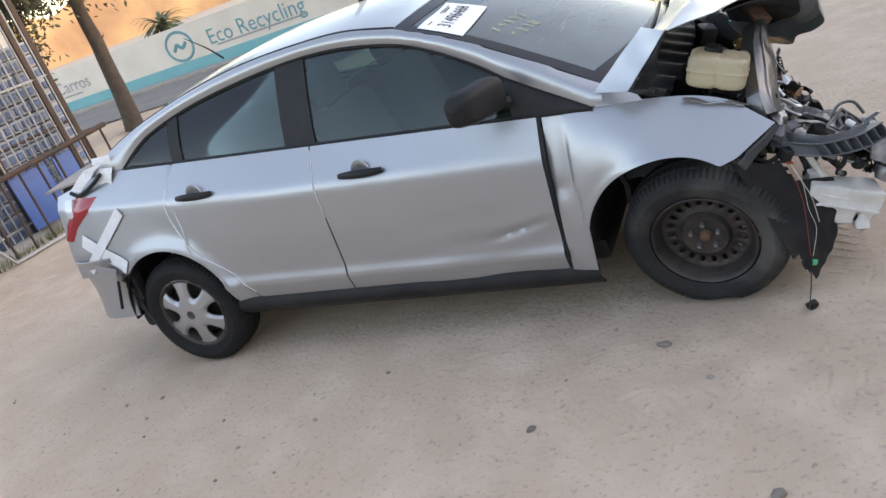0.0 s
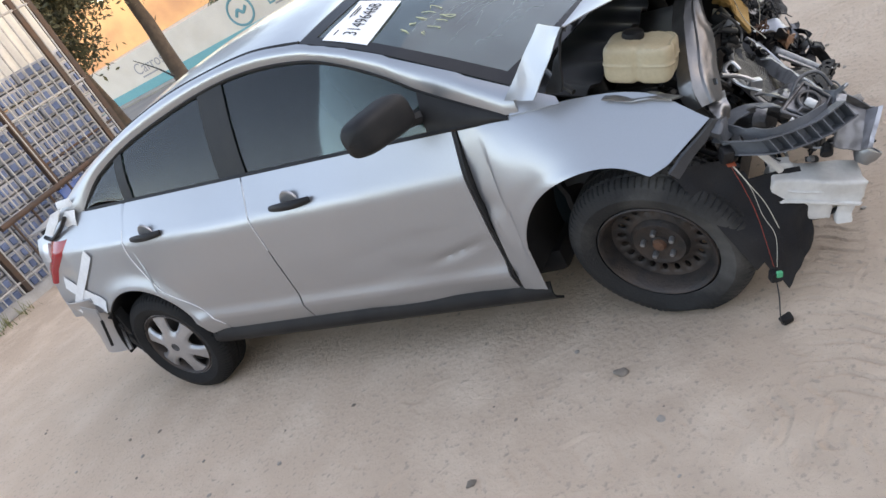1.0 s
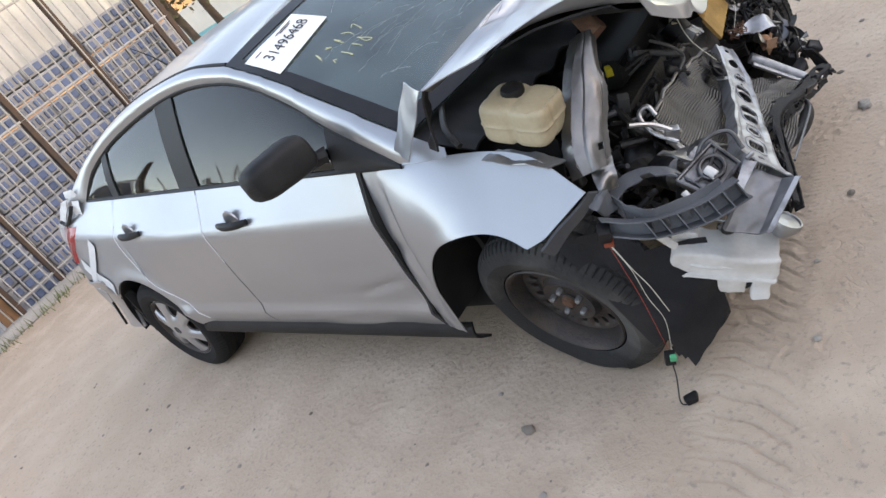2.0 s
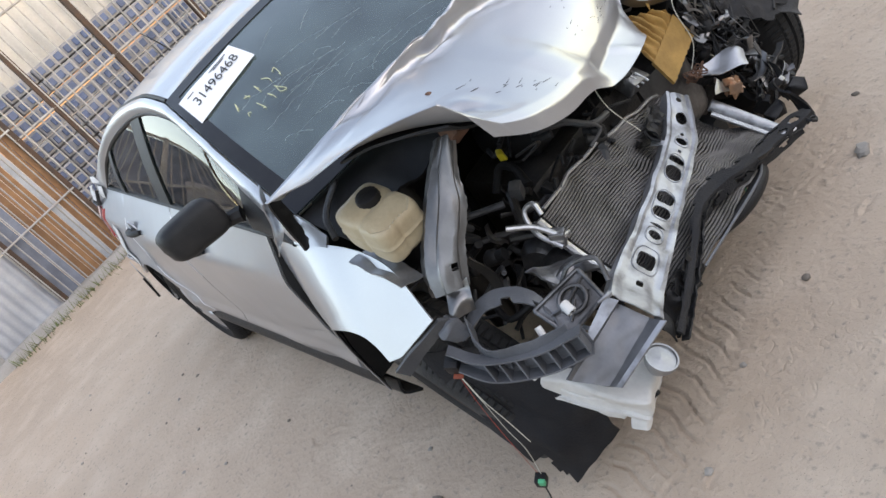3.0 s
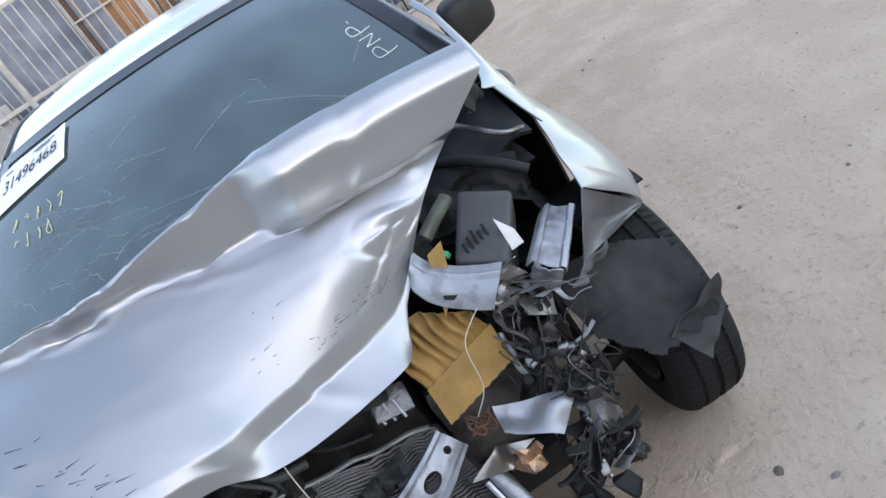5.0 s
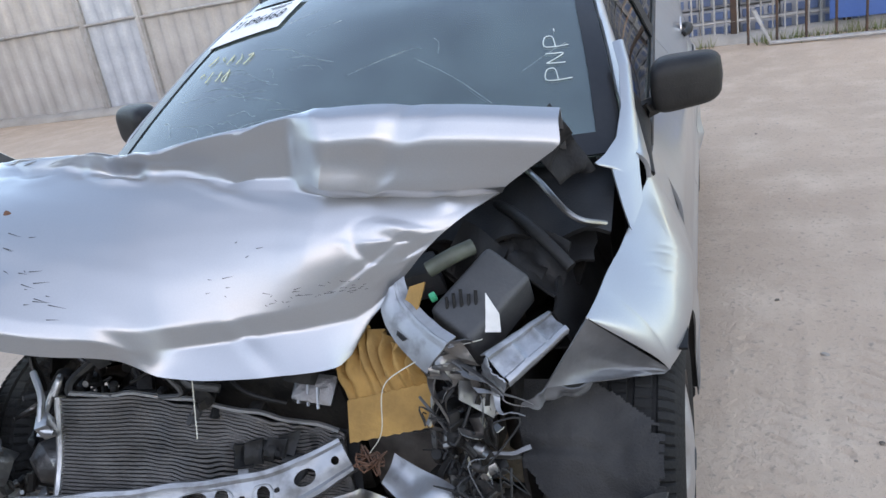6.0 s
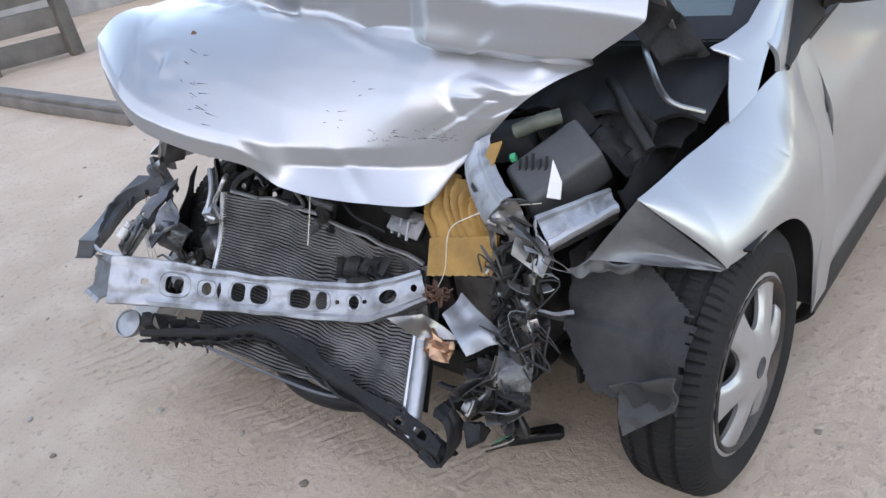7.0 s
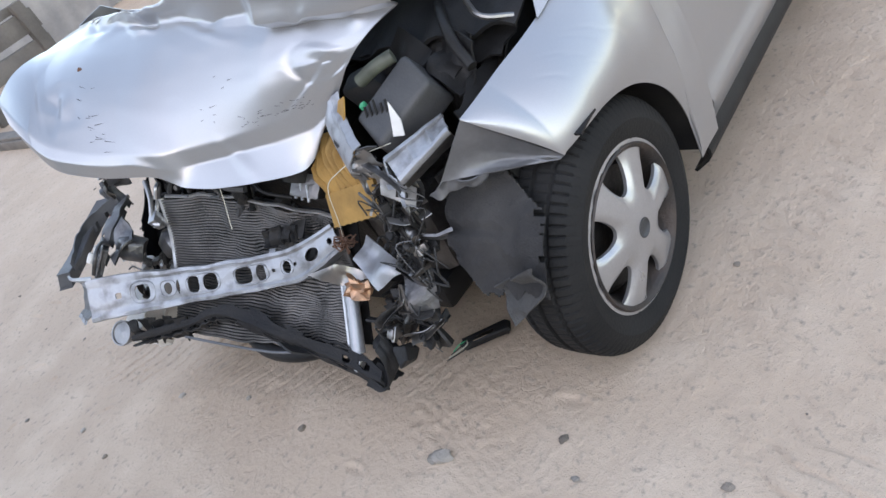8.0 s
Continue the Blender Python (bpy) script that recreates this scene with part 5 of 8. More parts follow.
# yellow paper air filter, crushed in a fan of pleats
filt = part("air_filter", sheet(lambda u, v: Vector((0.287 - 0.017 * u - 0.03 * v, 0.243 + 0.187 * u, 0.534 + 0.038 * u + 0.085 * v + 0.002 * math.sin(u * 50))), 20, 6, 0.012), FILTER, car, "torn yellow pleated paper air filter")
def fan(u, v):
    base = Vector((0.257 - 0.017 * u, 0.247 + 0.178 * u, 0.617 + 0.038 * u))
    tall = lin([(0, 0.55), (0.35, 1.0), (0.65, 0.75), (1, 0.30)], u)
    lean = Vector((-0.075, -0.030 - 0.02 * u, 0.125 + 0.02 * noise.noise(Vector((u * 6, 0, 2))))) * tall
    fold = math.sin(2 * math.pi * (7 * u + 0.5 * noise.noise(Vector((u * 4, v * 2, 0))))) * (0.015 * v + 0.003)
    return base + lean * v + Vector((0.8, -0.2, 0.5)) * (fold + 0.022 * noise.noise(Vector((u * 3, v * 3, 6))) * v + 0.02 * math.sin(math.pi * v))


part("pleats", sheet(fan, 90, 16, 0.003), FILTER, filt, "crushed paper pleats")
part("filter_band", quad_patch((0.262, 0.247, 0.60), (0.246, 0.43, 0.638), (0.243, 0.43, 0.646), (0.258, 0.247, 0.61), 10, 2, 0.005, 0.004, 2), FILTER, filt)
part("filter_tear", quad_patch((0.245, 0.36, 0.73), (0.235, 0.41, 0.78), (0.20, 0.44, 0.86), (0.20, 0.40, 0.85), 6, 6, 0.004, 0.015, 3), FILTER, filt)

# torn steel on the left: curved upper rail, boxed rail, plates
RAIL_UP = [(0, 0.178, 0.370, 0.850), (0.3, 0.205, 0.386, 0.824), (0.65, 0.248, 0.436, 0.798), (1, 0.302, 0.504, 0.780)]
RAIL_DOWN = [(0, 0.188, 0.350, 0.836), (0.25, 0.212, 0.338, 0.803), (0.6, 0.248, 0.374, 0.752), (1, 0.304, 0.450, 0.716)]


def upper_rail(u, v):
    p = curve(RAIL_UP, u).lerp(curve(RAIL_DOWN, u), v)
    return p + Vector((0.8, -0.3, 0.4)) * (0.006 * math.sin(math.pi * v) + 0.004 * (v < 0.14)) + noise.noise_vector(Vector((u * 6, v * 2, 2))) * 0.002


ur = part("upper_rail", sheet(upper_rail, 36, 12, 0.003), GALV, car, "torn curved steel rail")
part("rail_lip", sheet(lambda u, v: upper_rail(u, 0) + Vector((-0.016, 0.012, 0.004)) * v, 30, 3, 0.003), GALV, ur)
part("rail_lip", sheet(lambda u, v: upper_rail(u, 1) + Vector((-0.03, -0.004, -0.012)) * v, 30, 3, 0.003), RAILM, ur)
part("rail_scar", quad_patch(upper_rail(0.55, 0.70) + Vector((0.004, 0, 0.003)), upper_rail(0.68, 0.62) + Vector((0.004, 0, 0.003)), upper_rail(0.66, 0.78) + Vector((0.004, 0, 0.003)), upper_rail(0.57, 0.82) + Vector((0.004, 0, 0.003)), 5, 4, 0.001), BLACK, ur, "dark scuff")
for k in range(7):
    # shredded ends where the rail tore away
    a_ = upper_rail(0.98, k / 6)
    part("rail_shred", quad_patch(a_, a_ + Vector((0.004, 0.004, -0.012)), a_ + Vector((-0.02 + 0.012 * math.sin(k * 2.2), 0.045 + 0.012 * (k % 3), -0.03 + 0.02 * math.cos(k * 1.9))), a_ + Vector((-0.01, 0.035, 0.006 * (k % 2))), 5, 4, 0.002, 0.02, k, freq=30), RAILM if k % 2 else CASTING, ur)
# the rail's top plate, pressed in along its middle, with two cross ridges, and its dark web below
PLATE = [(0, -0.14, -0.018), (0.08, 0.0, 0.005), (0.2, 0.12, 0.006), (0.27, 0.17, -0.003), (0.75, 0.80, -0.003), (0.82, 0.86, 0.006), (0.94, 1.0, 0.005), (1, 1.03, -0.010)]


def rail_place(u, w, h):
    a, b, c, d = Vector((0.287, 0.566, 0.748)), Vector((0.318, 0.614, 0.708)), Vector((0.172, 0.668, 0.778)), Vector((0.219, 0.713, 0.765))
    up = (c - a).cross(b - a).normalized() * -1
    return a.lerp(c, u).lerp(b.lerp(d, u), w) + (up if up.z > 0 else -up) * h


def rail_plate(u, v):
    c = lin([(q[0], q[1]) for q in PLATE], v), lin([(q[0], q[2]) for q in PLATE], v)
    ridge = 0.005 * (math.exp(-((u - 0.36) / 0.025) ** 2) + math.exp(-((u - 0.70) / 0.025) ** 2)) * (0.15 < c[0] < 0.85)
    return rail_place(u, c[0], c[1] + ridge) + noise.noise_vector(Vector((u * 5, v * 3, 4))) * (0.002 + 0.010 * max(0.0, abs(2 * u - 1) - 0.8))


boxed = part("chassis_rail", sheet(rail_plate, 40, 40, 0.003), GALV, car, "bent silver box rail end")
part("rail_web", sheet(lambda u, v: rail_place(u, 1.0 - 0.10 * v, 0.002 - 0.058 * v) + noise.noise_vector(Vector((u * 6, v * 3, 9))) * 0.003, 20, 10, 0.003, skip=lambda u, v: math.hypot((u - 0.3) * 3, v - 0.45) < 0.12), RAILD, boxed, "dull dark rail side with a hole")
part("rail_end", sheet(lambda u, v: rail_place(-0.02 - 0.05 * math.sin(math.pi * u), 0.05 + 0.9 * u, 0.004 - 0.07 * v) + noise.noise_vector(Vector((u * 6, v * 5, 5))) * 0.006, 12, 10, 0.003), GALV, boxed, "torn rail end")
part("rail_mouth", quad_patch((0.275, 0.505, 0.70), (0.25, 0.57, 0.64), (0.275, 0.56, 0.60), (0.295, 0.50, 0.655), 8, 6, 0.004, 0.02, 4, freq=18), BARE, car, "torn steel plate")
part("torn_plate", quad_patch((0.345, 0.325, 0.478), (0.282, 0.335, 0.510), (0.336, 0.498, 0.456), (0.392, 0.424, 0.425), 30, 30, 0.003, 0.045, 9, freq=13), GALV, car, "torn silver sheet metal")
part("torn_plate", quad_patch((0.424, 0.222, 0.488), (0.373, 0.290, 0.492), (0.350, 0.372, 0.430), (0.398, 0.298, 0.437), 20, 14, 0.003, 0.025, 2, freq=16), RAILM, car, "torn silver sheet metal")
part("torn_plate", quad_patch((0.33, 0.47, 0.50), (0.30, 0.55, 0.47), (0.36, 0.56, 0.36), (0.39, 0.50, 0.37), 10, 10, 0.003, 0.03, 5, freq=14), CASTING, car, "torn silver sheet metal")
part("lamp_core", crumple(lathe([(0.0, 0.016), (0.014, 0.018), (0.024, 0.012), (0.03, 0.0), (0.026, -0.012), (0.018, -0.025), (0.0, -0.03)], 22, frame_of((0.385, 0.338, 0.425), (0.2, 0.9, 0.1), (0.7, 0, 0.6))), 0.034, 46), COPPER, car, "smashed copper-coloured lamp core")
part("white_shard", prism([(0, 0), (0.03, -0.005), (0.034, 0.03), (0.016, 0.075), (0.008, 0.035)], 0.003, frame_of((0.225, 0.553, 0.762), (-0.2, 0.95, 0.1), (0.85, 0.15, 0.35))), WHITEPL, car, "broken white plastic shard")
for k in range(5):
    part("airbox_peg", tube([(0.205 - 0.004 * k, 0.475 + 0.014 * k, 0.79 + 0.003 * k), (0.195 - 0.004 * k, 0.475 + 0.014 * k, 0.825 + 0.006 * (k % 3))], 0.0035, 6, steps=1), BLACK, car, "black plastic peg")
part("airbox", crumple(box((0.19, 0.125, 0.11), frame_of((0.140, 0.53, 0.772), (-0.65, 0.52, 0.36), (0.5, 0.1, 0.85)), 0.016, segments=3), 0.016, 8), GREYPL, car, "dusty grey plastic airbox")
part("battery_cover", crumple(box((0.11, 0.08, 0.08), frame_of((0.05, 0.36, 0.80), (-0.3, 0.8, 0.1), (0.3, 0, 0.9)), 0.015), 0.01, 14), GREYPL, car, "dusty grey plastic cover")
part("ecu_box", crumple(box((0.085, 0.06, 0.05), frame_of((0.235, 0.155, 0.628), (-0.2, 0.85, -0.25), (0.7, 0.1, 0.7)), 0.006), 0.008, 40), CASTING, car, "small dented metal box")
for k in range(3):
    part("ecu_rib", tube([(0.26 - 0.01, 0.128 + 0.022 * k, 0.655 - 0.006 * k), (0.275, 0.133 + 0.022 * k, 0.618 - 0.006 * k)], 0.004, 6, steps=1), GALV, car, "pale ribbed cover")
tear = random.Random(31)
for k in range(8):
    # twisted strips of torn steel and wire below the rails
    top_ = Vector((0.285 + tear.uniform(-0.03, 0.03), 0.485 + tear.uniform(-0.04, 0.06), 0.715 + tear.uniform(-0.03, 0.03)))
    end_ = Vector((0.31 + tear.uniform(-0.04, 0.03), 0.50 + tear.uniform(-0.06, 0.16), 0.635 + tear.uniform(-0.05, 0.04)))
    side_, turn_ = tear.uniform(0.012, 0.032), tear.uniform(0.8, 2.5)
    part("torn_strip", sheet(lambda u, v, a=top_, b=end_, q=side_, f=turn_, k=k: a.lerp(b, u) + Vector((math.cos(f * u + k), math.sin(f * u + k), 0.3)) * (q * (v - 0.5) * (1.1 - u)) + noise.noise_vector(Vector((u * 3, k, 1))) * 0.026, 14, 3, 0.0015), (RAILM, CASTING, RAILD, BARE, GALV)[k % 5], car, "twisted strip of torn steel")
part("sleeve", tube([(0.125, 0.418, 0.852), (0.105, 0.465, 0.872), (0.075, 0.505, 0.880)], 0.017, 12), material("pale_green_sleeve", (0.13, 0.145, 0.11), 0.5, 0.0, (0.05, 0.055, 0.045), 14, 0.8), car, "dirty pale green plastic sleeve")
part("green_clip", box((0.018, 0.014, 0.014), pose(0.165, 0.435, 0.81, 20, 10, 30), 0.003), GREEN, car)
part("hinge_arm", tube([(-0.20, 0.56, 0.965), (-0.10, 0.62, 0.955), (-0.02, 0.70, 0.90), (-0.06, 0.76, 0.865)], 0.007, 8), RAILM, car, "bent bonnet hinge")
part("hinge_arm", tube([(-0.20, -0.58, 0.965), (-0.12, -0.70, 0.94), (-0.06, -0.745, 0.895)], 0.010, 8), ENGINE, car, "bent bonnet hinge")
part("bulkhead_hose", tube([(-0.2, 0.45, 0.88), (-0.08, 0.55, 0.90), (0.02, 0.64, 0.87), (0.06, 0.70, 0.82)], 0.013, 10), BLACK, car, "black ribbed hose")
for k in range(9):
    # broken black trays and ducts in front of the bulkhead
    c = Vector((-0.14 + 0.035 * (k % 4), 0.36 + 0.034 * k, 0.885 - 0.012 * (k % 3)))
    part("duct_shard", quad_patch(c, c + Vector((0.05, 0.10, -0.03)), c + Vector((0.14, 0.07, -0.09)), c + Vector((0.09, -0.04, -0.05)), 8, 8, 0.005, 0.05, k * 3.1, freq=13), BLACK if k % 4 else ENGINE, car, "broken black plastic duct")
part("cowl_tray", crumple(quad_patch((-0.22, 0.25, 0.94), (-0.22, 0.72, 0.93), (0.0, 0.74, 0.80), (0.0, 0.28, 0.85), 14, 10, 0.006, 0.03, 2, freq=10), 0.008, 22), BLACK, car, "black plastic tray")

part("inner_arch_wall", sheet(lambda u, v: Vector((-0.36 + 0.56 * u, 0.585 + 0.012 * noise.noise(Vector((u * 5, v * 5, 2))), 0.17 + 0.46 * v)), 16, 12, 0.01, skip=lambda u, v: v < 0.35 - 0.3 * abs(u - 0.5)), LINER, car, "black inner arch panel")
part("lower_arm", tube([(-0.02, 0.30, 0.22), (0.02, 0.5, 0.20), (0.0, 0.70, 0.22)], 0.03, 10), ENGINE, car, "dirty suspension arm")
# left arch liner, grey felt torn off ahead of the wheel
def liner(u, v):
    a = radians(66 - 56 * u)
    x, z = -0.01 + 0.356 * math.cos(a), 0.297 + 0.350 * math.sin(a)
    y = 0.585 + 0.04 * u * (1 - v) + 0.29 * v + 0.006 * noise.noise(Vector((u * 5, v * 5, 0)))
    k = 0.014 * noise.noise(Vector((u * 3, v * 3, 7))) + 0.004 * noise.noise(Vector((u * 11, v * 9, 3))) - 0.012 * math.exp(-((u - 0.45) / 0.04) ** 2) * (1 - v)
    return Vector((x + k, y, z + k))


def liner_gone(u, v):
    """Torn away above a slanting line, in nicks along the outer edge and below on the inner side."""
    nick = v > 0.96 and noise.noise(Vector((u * 19, 0, 1))) > 0.25 or v > 0.92 and abs(u - 0.33) < 0.02
    return 66 - 56 * u > 64 - 16 * max(0.0, v - 0.5) / 0.5 or nick or v < 0.42 * (u - 0.55 + 0.06 * noise.noise(Vector((u * 14, 1, 2)))) / 0.45 or u > 0.86 + 0.12 * noise.noise(Vector((v * 8, 3, 1)))


ln = part("torn_liner", sheet(liner, 72, 60, 0.004, skip=liner_gone), FELT, car, "torn grey felt arch liner")
part("liner_flap", quad_patch((0.335, 0.735, 0.425), (0.330, 0.885, 0.505), (0.352, 0.872, 0.425), (0.362, 0.785, 0.345), 26, 24, 0.004, 0.042, 6, freq=16), DUSTFELT, ln, "torn flap of felt")

# right side: expansion tank, steel rail, lamp bar, washer bottle, splash shield
tank = bmesh.new()
bmesh.ops.create_icosphere(tank, subdivisions=5, radius=1.0)
tank_m = frame_of((0.162, -0.695, 0.912), (0.92, -0.05, -0.32), (0.3, 0, 0.95))
for v in tank.verts:
    q = v.co * (abs(v.co.x) ** 6 + abs(v.co.y) ** 6 + abs(v.co.z) ** 6) ** (-1 / 6)
    x, y, z = q.x * 0.104, q.y * 0.072, q.z * 0.062
    waist = 1 - 0.09 * math.exp(-((x - 0.004) / 0.010) ** 2)
    rib = 1 + 0.030 * math.exp(-(z / 0.0035) ** 2)
    flute = 1 - 0.035 * math.exp(-((y + 0.012) / 0.008) ** 2) * (abs(q.x) > 0.9)
    v.co = tank_m @ Vector((x * rib * flute, y * waist * rib, z * waist - 0.010 * (q.z > 0.9) * max(0.0, q.x)))
tk = part("coolant_tank", tank, TANK, car, "yellowed plastic coolant tank")
capm = frame_of((0.160, -0.680, 0.980), (0.92, -0.05, -0.32), (0.3, 0, 0.95)) @ Matrix.Rotation(radians(90), 4, "X")
part("tank_cap", lathe([(0.0, 0.016), (0.024, 0.016), (0.030, 0.012), (0.032, 0.0), (0.032, -0.02), (0.026, -0.024)], 28, capm, vary=lambda k, i: 0.0015 * (k % 2) if i in (2, 3, 4) else 0), BLACK, tk, "black screw cap")
part("tank_bracket", crumple(quad_patch((0.03, -0.79, 0.855), (0.23, -0.80, 0.79), (0.25, -0.74, 0.775), (0.04, -0.72, 0.845), 16, 6, 0.004, 0.01, 3, freq=20), 0.004, 40), BARE, car, "bent steel bracket")
RAIL_A = [(0, 0.305, -0.50, 1.00), (0.2, 0.290, -0.565, 0.950), (0.55, 0.284, -0.671, 0.864), (0.85, 0.284, -0.747, 0.787), (1, 0.296, -0.775, 0.730)]
RAIL_B = [(0, 0.335, -0.472, 0.985), (0.2, 0.338, -0.538, 0.911), (0.4, 0.348, -0.572, 0.855), (0.75, 0.345, -0.651, 0.781), (1, 0.345, -0.706, 0.708)]


def rail_sheet(u, v):
    p = curve(RAIL_A, u).lerp(curve(RAIL_B, u), v)
    out = Vector((0.83, -0.40, 0.40))
    return p + out * (0.010 * math.sin(math.pi * v) + (0.005 if 0.3 < v < 0.8 else 0) + 0.004 * noise.noise(Vector((u * 5, v * 3, 3))))


rr_ = part("front_rail", sheet(rail_sheet, 60, 24, 0.003, skip=lambda u, v: (abs(u - 0.86) < 0.022 and abs(v - 0.72) < 0.09)), RAILD, car, "torn silver steel rail")
for edge, back in ((0.0, Vector((-0.045, 0.01, -0.015))), (1.0, Vector((-0.05, 0.03, 0.0)))):
    part("front_rail_flange", sheet(lambda u, v, e=edge, b=back: rail_sheet(u, e) + b * v + Vector((0.004, 0.004, 0)) * noise.noise(Vector((u * 20, v, e))), 30, 4, 0.003), RAILD, rr_)
part("rail_stub", crumple(box((0.05, 0.045, 0.13), frame_of((0.305, -0.455, 1.025), (0.7, 0.4, 0.3), (-0.1, 0.45, 0.8)), 0.006), 0.01, 20), RUST, rr_, "rusty end of the rail")
part("rail_shred", quad_patch((0.35, -0.70, 0.73), (0.315, -0.76, 0.725), (0.325, -0.795, 0.675), (0.36, -0.745, 0.66), 8, 8, 0.003, 0.03, 1, freq=24), RAILM, rr_, "shredded steel end")
# grey ribbed lamp support bar
LBAR = [(0, 0.325, -0.845, 0.640), (0.35, 0.425, -0.830, 0.608), (0.7, 0.540, -0.762, 0.585), (1, 0.625, -0.690, 0.588)]
lb = part("lamp_bar", sheet(lambda u, v: curve(LBAR, u) + Vector((0.02, -0.012, -0.045)) * v + Vector((0, 0, 0.004)) * noise.noise(Vector((u * 9, v, 1))), 30, 4, 0.004), LAMPGREY, car, "grey ribbed plastic lamp support")
for h in (0.0, 1.0):
    part("lamp_bar_flange", sheet(lambda u, v, h=h: curve(LBAR, u) + Vector((0.02, -0.012, -0.045)) * h + Vector((0.028, -0.03, 0.008)) * v, 30, 3, 0.004), LAMPGREY, lb)
for k in range(7):
    u = 0.36 + 0.62 * k / 6
    c = curve(LBAR, u)
    part("rib", quad_patch(c, c + Vector((0.028, -0.03, 0.008)), c + Vector((0.048, -0.042, -0.037)), c + Vector((0.02, -0.012, -0.045)), 2, 2, 0.003), LAMPGREY, lb)
part("jagged_end", crumple(sheet(lambda u, v: Vector((0.60 - 0.27 * u, -0.705 - 0.09 * math.sin(math.pi * u) - 0.06 * u, 0.600 + 0.06 * u)) + Vector((0.0, -0.01, -0.055)) * v, 26, 6, 0.004, skip=lambda u, v: v > 0.55 and math.sin(u * 40) > 0.3), 0.006, 30), LAMPGREY, lb, "jagged broken grey plastic")
part("lamp_mount", crumple(box((0.042, 0.04, 0.065), frame_of((0.318, -0.80, 0.655), (0.6, -0.5, -0.3), (0.2, -0.4, 0.8)), 0.012, segments=3), 0.026, 30), LAMPGREY, car, "broken grey plastic lamp mount")
part("lamp_mount_post", tube([(0.40, -0.80, 0.565), (0.44, -0.775, 0.46)], 0.011, 10, steps=1), WHITEPL, car, "broken pale plastic post")
# cast motor flange behind the lamp bar: a rounded four-cornered plate with a raised rim
mm = frame_of((0.545, -0.63, 0.579), (0.4, 0.86, 0.1), (0.55, -0.35, 0.75))
def flange_outline(r, k=1.0):
    corners = [mm.inverted() @ Vector(c) for c in ((0.482, -0.680, 0.601), (0.538, -0.564, 0.614), (0.597, -0.588, 0.560), (0.558, -0.688, 0.542))]
    out = []
    for a_ in np.linspace(0, 2 * math.pi, 48, endpoint=False):
        d_ = Vector((math.cos(a_), math.sin(a_), 0))
        c = max(corners, key=lambda q: q.dot(d_)) * k
        out.append((c.x + r * d_.x, c.y + r * d_.y))
    return out
fl = part("lamp_motor", crumple(prism(flange_outline(0.006), 0.012, mm @ pose(0, 0, -0.010), None, 0.002), 0.004, 30), CASTING, car, "cast aluminium motor flange")
part("flange_rim", crumple(tube([mm @ Vector((x, y, 0.0)) for x, y in flange_outline(0.004) + flange_outline(0.004)[:1]], 0.0055, 8, steps=1), 0.003, 30), CASTING, fl)
part("flange_ring", tube([mm @ Vector((0.008 + 0.034 * math.cos(a_), 0.004 + 0.030 * math.sin(a_), 0.004)) for a_ in np.linspace(0, 2 * math.pi, 28)], 0.006, 8, steps=1), CASTING, fl)
part("flange_web", tube([mm @ Vector((-0.055, 0.012, 0.002)), mm @ Vector((-0.01, 0.006, 0.006)), mm @ Vector((0.06, 0.028, 0.002))], 0.0045, 7), CASTING, fl)
part("flange_web", tube([mm @ Vector((-0.03, -0.03, 0.002)), mm @ Vector((0.01, 0.0, 0.006))], 0.0045, 7), CASTING, fl)
part("motor_dome", crumple(lathe([(0.0, 0.03), (0.02, 0.028), (0.034, 0.018), (0.042, 0.0), (0.042, -0.05), (0.0, -0.055)], 24, frame_of((0.475, -0.56, 0.575), (0.4, 0.86, 0.1), (0.55, -0.35, 0.75)) @ Matrix.Rotation(radians(90), 4, "X")), 0.014, 24), CASTING, car, "cast aluminium motor housing")
part("motor_window", prism([(0.018, -0.016), (0.050, -0.006), (0.026, 0.018)], 0.006, mm @ pose(0, 0, -0.002)), BLACK, fl, "dark opening in the motor housing")
part("motor_bolt", lathe([(0.0, 0.012), (0.010, 0.011), (0.0125, 0.004), (0.0125, -0.02)], 18, frame_of((0.552, -0.650, 0.592), (0.4, 0.86, 0.1), (0.55, -0.35, 0.75)) @ Matrix.Rotation(radians(-90), 4, "X") @ Matrix.Rotation(radians(90), 4, "X")), WHITEPL, fl, "pale round plug")
part("motor_bracket", tube([(0.50, -0.60, 0.60), (0.53, -0.565, 0.635), (0.58, -0.53, 0.625), (0.61, -0.555, 0.58)], 0.006, 8), CASTING, car, "bent cast strut")
part("motor_strut", crumple(quad_patch((0.40, -0.60, 0.63), (0.47, -0.50, 0.60), (0.55, -0.52, 0.565), (0.48, -0.60, 0.60), 12, 10, 0.006, 0.03, 4, freq=16), 0.006, 30), CASTING, car, "crushed cast bracket")
ARCH = [(0, 0.295, -0.785, 0.615), (0.25, 0.335, -0.700, 0.648), (0.5, 0.423, -0.650, 0.632), (0.75, 0.490, -0.655, 0.59), (1, 0.525, -0.690, 0.55)]
part("support_arch", crumple(sheet(lambda u, v: curve(ARCH, u) + Vector((0.045, -0.035, -0.012)) * (v - 0.2) * (0.5 + 0.5 * math.sin(2.6 * u + 0.3)), 40, 8, 0.004, skip=lambda u, v: v > 0.6 and noise.noise(Vector((u * 9, 0, 3))) > 0.15), 0.006, 22), LAMPGREY, car, "broken grey plastic support arch")
